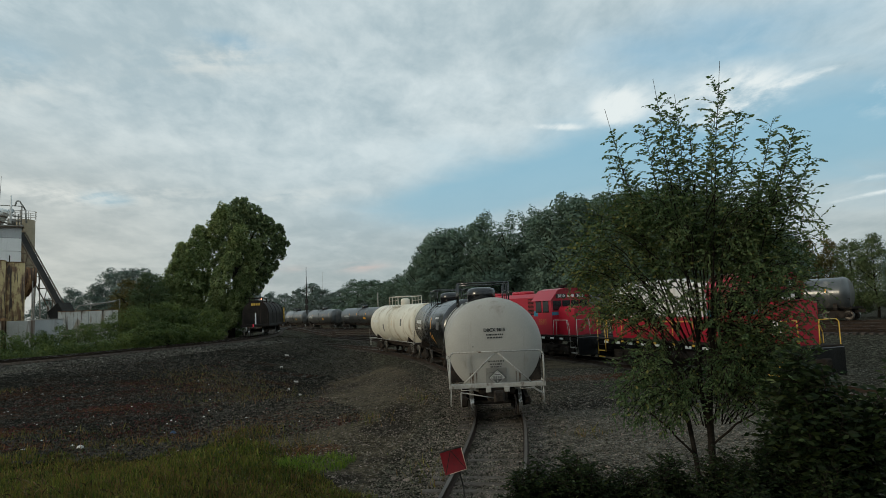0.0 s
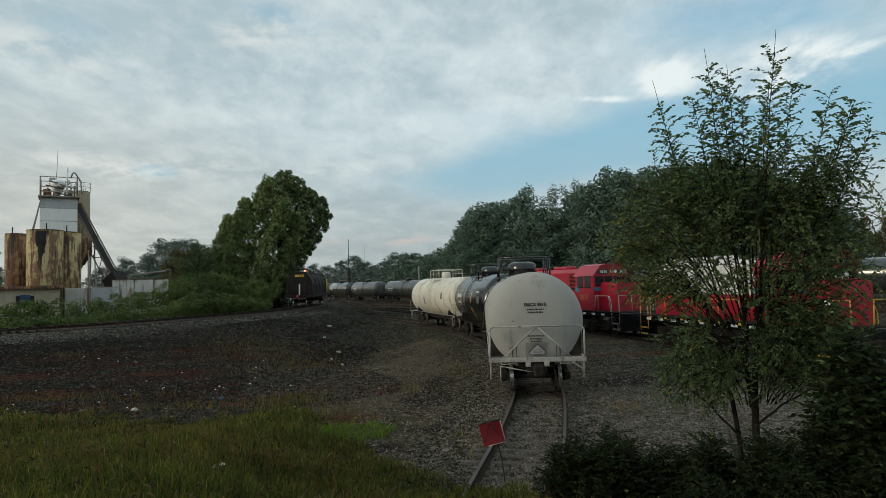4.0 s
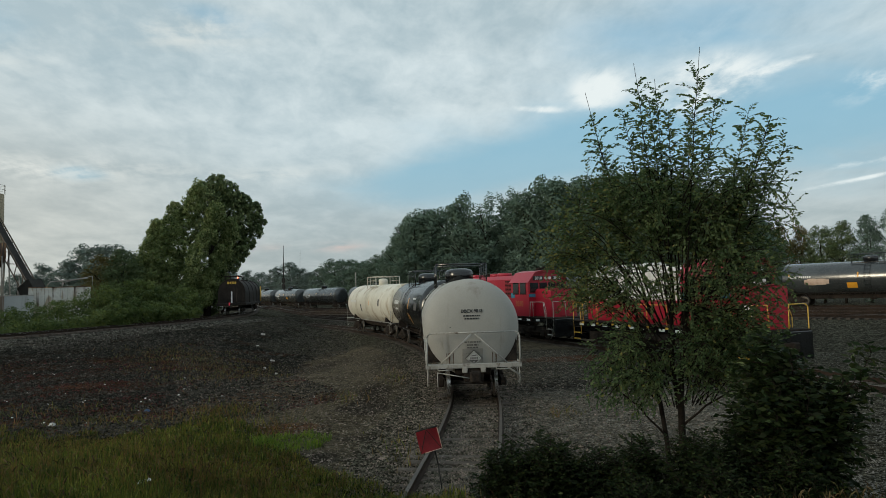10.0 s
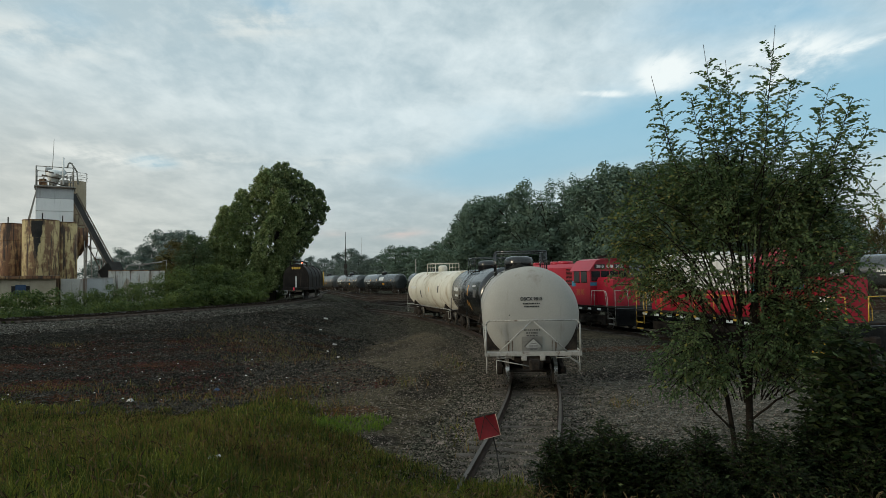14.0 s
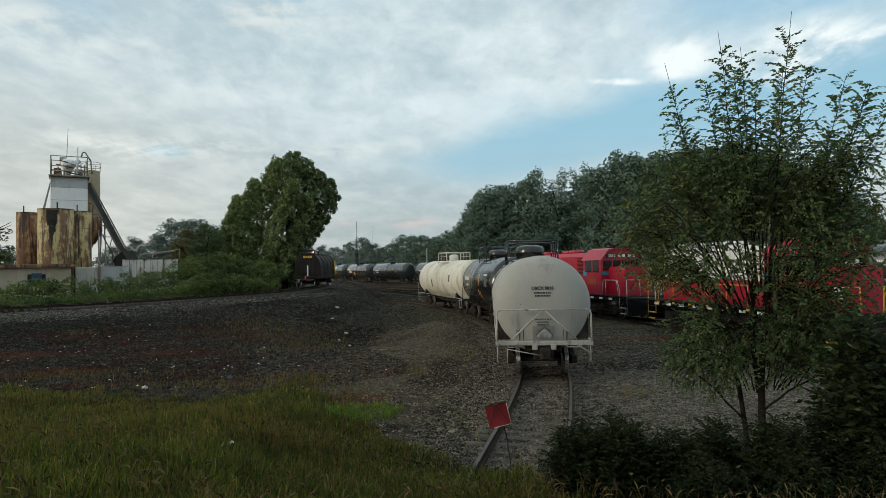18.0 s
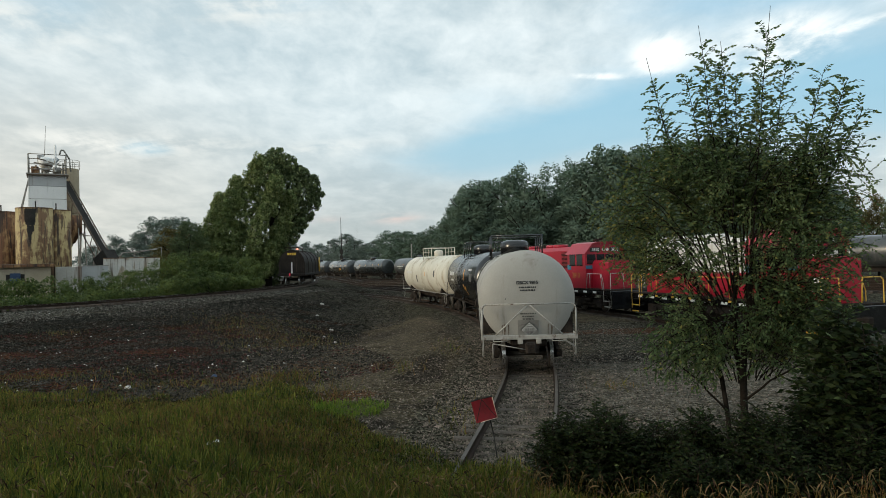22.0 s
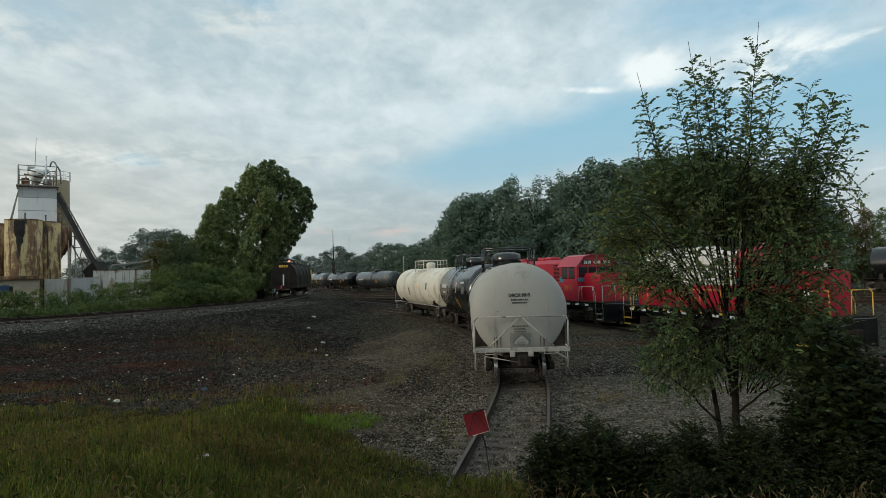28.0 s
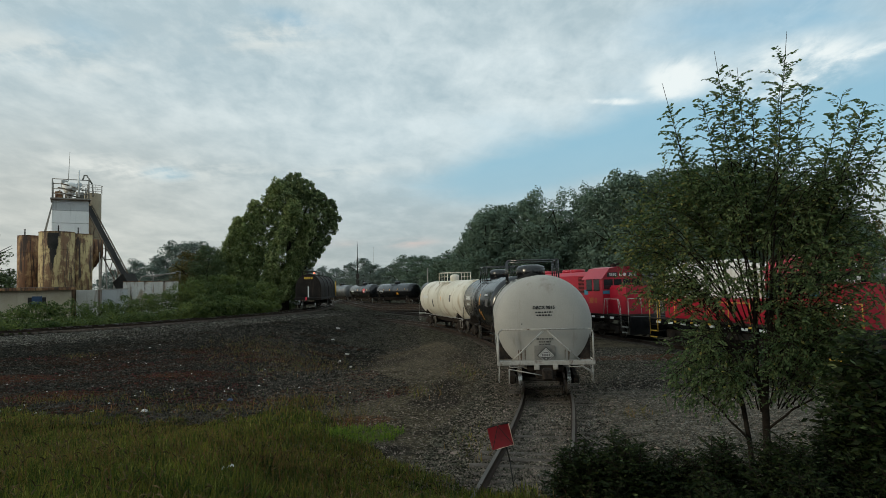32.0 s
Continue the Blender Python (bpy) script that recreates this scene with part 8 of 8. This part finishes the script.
        sh.rod((px, py, g), b, 0.0022, 3, 0.0020, cap=False)
        sh.rod(b, c, 0.0020, 3, 0.0016, cap=False)
        sh.cur = 1 if rnd.random() < 0.62 else 2
        d = ((c - b).normalized() + Vector((rnd.uniform(-0.8, 0.8), rnd.uniform(-0.6, 0.6), -0.1))).normalized()
        l = rnd.uniform(0.05, 0.095)
        mid = c + d * l * 0.45
        e = mid + (d + Vector((0, 0, -0.45))).normalized() * l * 0.55
        sh.rod(c, mid, 0.003, 5, 0.0062, cap=False)
        sh.rod(mid, e, 0.0062, 5, 0.002, cap=False)
    ob = new("seed_heads", sh.mesh("seed_heads", [GRASS_DRY, SEED_HEAD, SEED_DARK]))
    tagged(ob, "foxtail seed heads on thin dry stalks", "grass", kind="stuff")


make_grass()


# ---- loose stones ----
def stones(name, label, x, y, size, mat, seed, sink=0.3):
    rng = np.random.default_rng(seed)
    n = len(x)
    z = grid_z(x, y)
    base = np.array([(1, 0, 0), (0, 1, 0), (-1, 0, 0), (0, -1, 0), (0, 0, 1), (0, 0, -1)], float)
    tri = np.array([(0, 1, 4), (1, 2, 4), (2, 3, 4), (3, 0, 4)])
    v = base[None] * rng.uniform(0.55, 1.15, (n, 6, 1)) + rng.normal(0, 0.12, (n, 6, 3))
    v *= (size * np.array([1, 1, 0.62])[None, :].repeat(n, 0).reshape(n, 3) if np.isscalar(size) else size[:, None] * np.array([1, 1, 0.62]))[:, None, :]
    a = rng.uniform(0, 6.28, n)
    c, s = np.cos(a)[:, None], np.sin(a)[:, None]
    vx, vy = v[..., 0] * c - v[..., 1] * s, v[..., 0] * s + v[..., 1] * c
    sz = np.full(n, size) if np.isscalar(size) else size
    v = np.stack([vx + x[:, None], vy + y[:, None], v[..., 2] + z[:, None] + (sz * (0.5 - sink))[:, None]], -1)
    flat = v[:, tri.ravel()].reshape(-1, 3)
    ob = new(name, fast_mesh(name, flat, 3, mat))
    tagged(ob, label, "stones", kind="stuff")


def make_stones():
    rng = np.random.default_rng(8)
    s = SPUR.near_y(10) + rng.random(34000) ** 1.3 * 26
    off = np.where(rng.random(34000) < 0.6, rng.normal(0, 1.1, 34000), rng.uniform(-6.5, 2.2, 34000))
    pts = np.array([SPUR.at(q) for q in s])
    h = np.array([SPUR.heading(q) for q in s])
    x, y = pts[:, 0] - np.sin(h) * off, pts[:, 1] + np.cos(h) * off
    stones("ballast_stones", "loose grey ballast stones round the spur track", x, y, rng.uniform(0.022, 0.055, len(x)), STONE, 1)
    r = 11 + 26 * rng.random(30000) ** 1.3
    a = np.radians(rng.uniform(8, 45, 30000))
    x, y = r * np.sin(a), r * np.cos(a)
    stones("gravel_stones", "loose pale gravel on the yard floor", x, y, rng.uniform(0.015, 0.045, len(x)), PALE_GRAVEL, 2)
    r = 17 + 36 * rng.random(84000) ** 1.1
    a = np.radians(rng.uniform(-43, -3, 84000))
    x, y = r * np.sin(a), r * np.cos(a)
    d = np.array([HIGH_TRACK.away(p, q)[0] for p, q in zip(x, y)])
    ok = (d < 34) & (d > 1.5) & (y > 18) & (x < 9 - 0.42 * y)
    band = np.array([0.5 + lump(p * 0.8 + q * 0.6, (q * 0.8 - p * 0.6) * 2.4, 5.0, 9.0) for p, q in zip(x, y)])
    red = ok & (d > 10) & (rng.random(len(x)) < np.clip(band * 2.0 - 0.9, 0.05, 0.65))
    dark = ok & ~red
    stones("embankment_stones", "dark loose stones on the embankment slope", x[dark], y[dark], 0.022 + 0.06 * rng.random(dark.sum()) ** 2, DARK_STONE, 3)
    stones("rusty_stones", "rust-stained stones in bands on the slope", x[red], y[red], 0.022 + 0.05 * rng.random(red.sum()) ** 2, RUST_STONE, 9)
    k = rng.random(len(x)) < 0.004
    k &= ok
    stones("pale_litter", "scattered pale stones and scraps on the slope", x[k], y[k], rng.uniform(0.025, 0.065, k.sum()), PALE_STONE, 4)
    r = 13 + 34 * rng.random(24000) ** 1.0
    a = np.radians(rng.uniform(-16, 9, 24000))
    x, y = r * np.sin(a), r * np.cos(a)
    stones("dirt_stones", "small stones on the packed dirt", x, y, rng.uniform(0.015, 0.05, len(x)), STONE, 5)
    q = HIGH_TRACK.near_y(33) - 14 + rng.random(26000) * 62
    off = -1.3 - 4.8 * rng.random(26000) ** 1.3
    pts = np.array([HIGH_TRACK.at(k) for k in q])
    h = np.array([HIGH_TRACK.heading(k) for k in q])
    stones("track_ballast", "pale grey ballast along the embankment track", pts[:, 0] - np.sin(h) * off, pts[:, 1] + np.cos(h) * off, rng.uniform(0.03, 0.075, 26000), PALE_GRAVEL, 7)
    r = 46 + 34 * rng.random(16000)
    a = np.radians(rng.uniform(-27, -2, 16000))
    x, y = r * np.sin(a), r * np.cos(a)
    stones("far_stones", "dark stones on the far end of the embankment", x, y, rng.uniform(0.05, 0.14, len(x)), DARK_STONE, 6)
    x, y = -9.3, 20.3
    root = thing("pale_rock", "single pale rock at the foot of the slope", "rock", pose(x, y, ground_z(x, y)))
    part("rock", Shape().lathe([(-0.05, 0.07), (0.02, 0.11), (0.07, 0.08), (0.10, 0.0)], "z", 7), PALE_STONE, root)
    # broken pale slabs where the embankment turns
    for i, (x, y, l) in enumerate(((-8.9, 55.4, 0.34), (-6.6, 44.8, 0.28), (-5.5, 38.8, 0.20), (-4.7, 33.0, 0.24), (-8.4, 49.8, 0.22), (-6.5, 41.0, 0.16))):
        root = thing("concrete_fragment", "broken pale concrete fragment lying on the slope", "rubble", pose(x, y, ground_z(x, y) + 0.02, 8, 10, 40 * i), "rubble on the slope")
        part("slab", Shape().box(-l / 2, -l * 0.3, -0.06, l / 2, l * 0.3, 0.07, 0.025), CONCRETE, root)
    x, y = -3.05, 9.2
    root = thing("paper_scrap", "crumpled white paper scrap caught in the grass", "litter", pose(x, y, ground_z(x, y) + 0.12, 12, -8, 20))
    verts = [(-0.09 + 0.03 * k, side * 0.02 + 0.006 * (k % 3), 0.018 * (k % 2) + 0.01 * side) for k in range(7) for side in (-1, 1)]
    part("sheet", Shape().add(verts, [(2 * k, 2 * k + 2, 2 * k + 3, 2 * k + 1) for k in range(6)]), PALE_STONE, root)
    x, y = -7.2, 22.0
    root = thing("blue_scrap", "crumpled scrap of blue plastic on the slope", "litter", pose(x, y, ground_z(x, y), 10, 5, 30))
    part("sheet", Shape().lathe([(0.0, 0.11), (0.03, 0.09), (0.07, 0.05), (0.09, 0.0)], "z", 6), TARP_BLUE, root)


make_stones()


# ---- what moves ----
def motions():
    times = [i * 1.0 for i in range(33)]
    for k, kind, car in TRAIN:
        walk(car, [(t, train_spot(k, t)) for t in times])


motions()
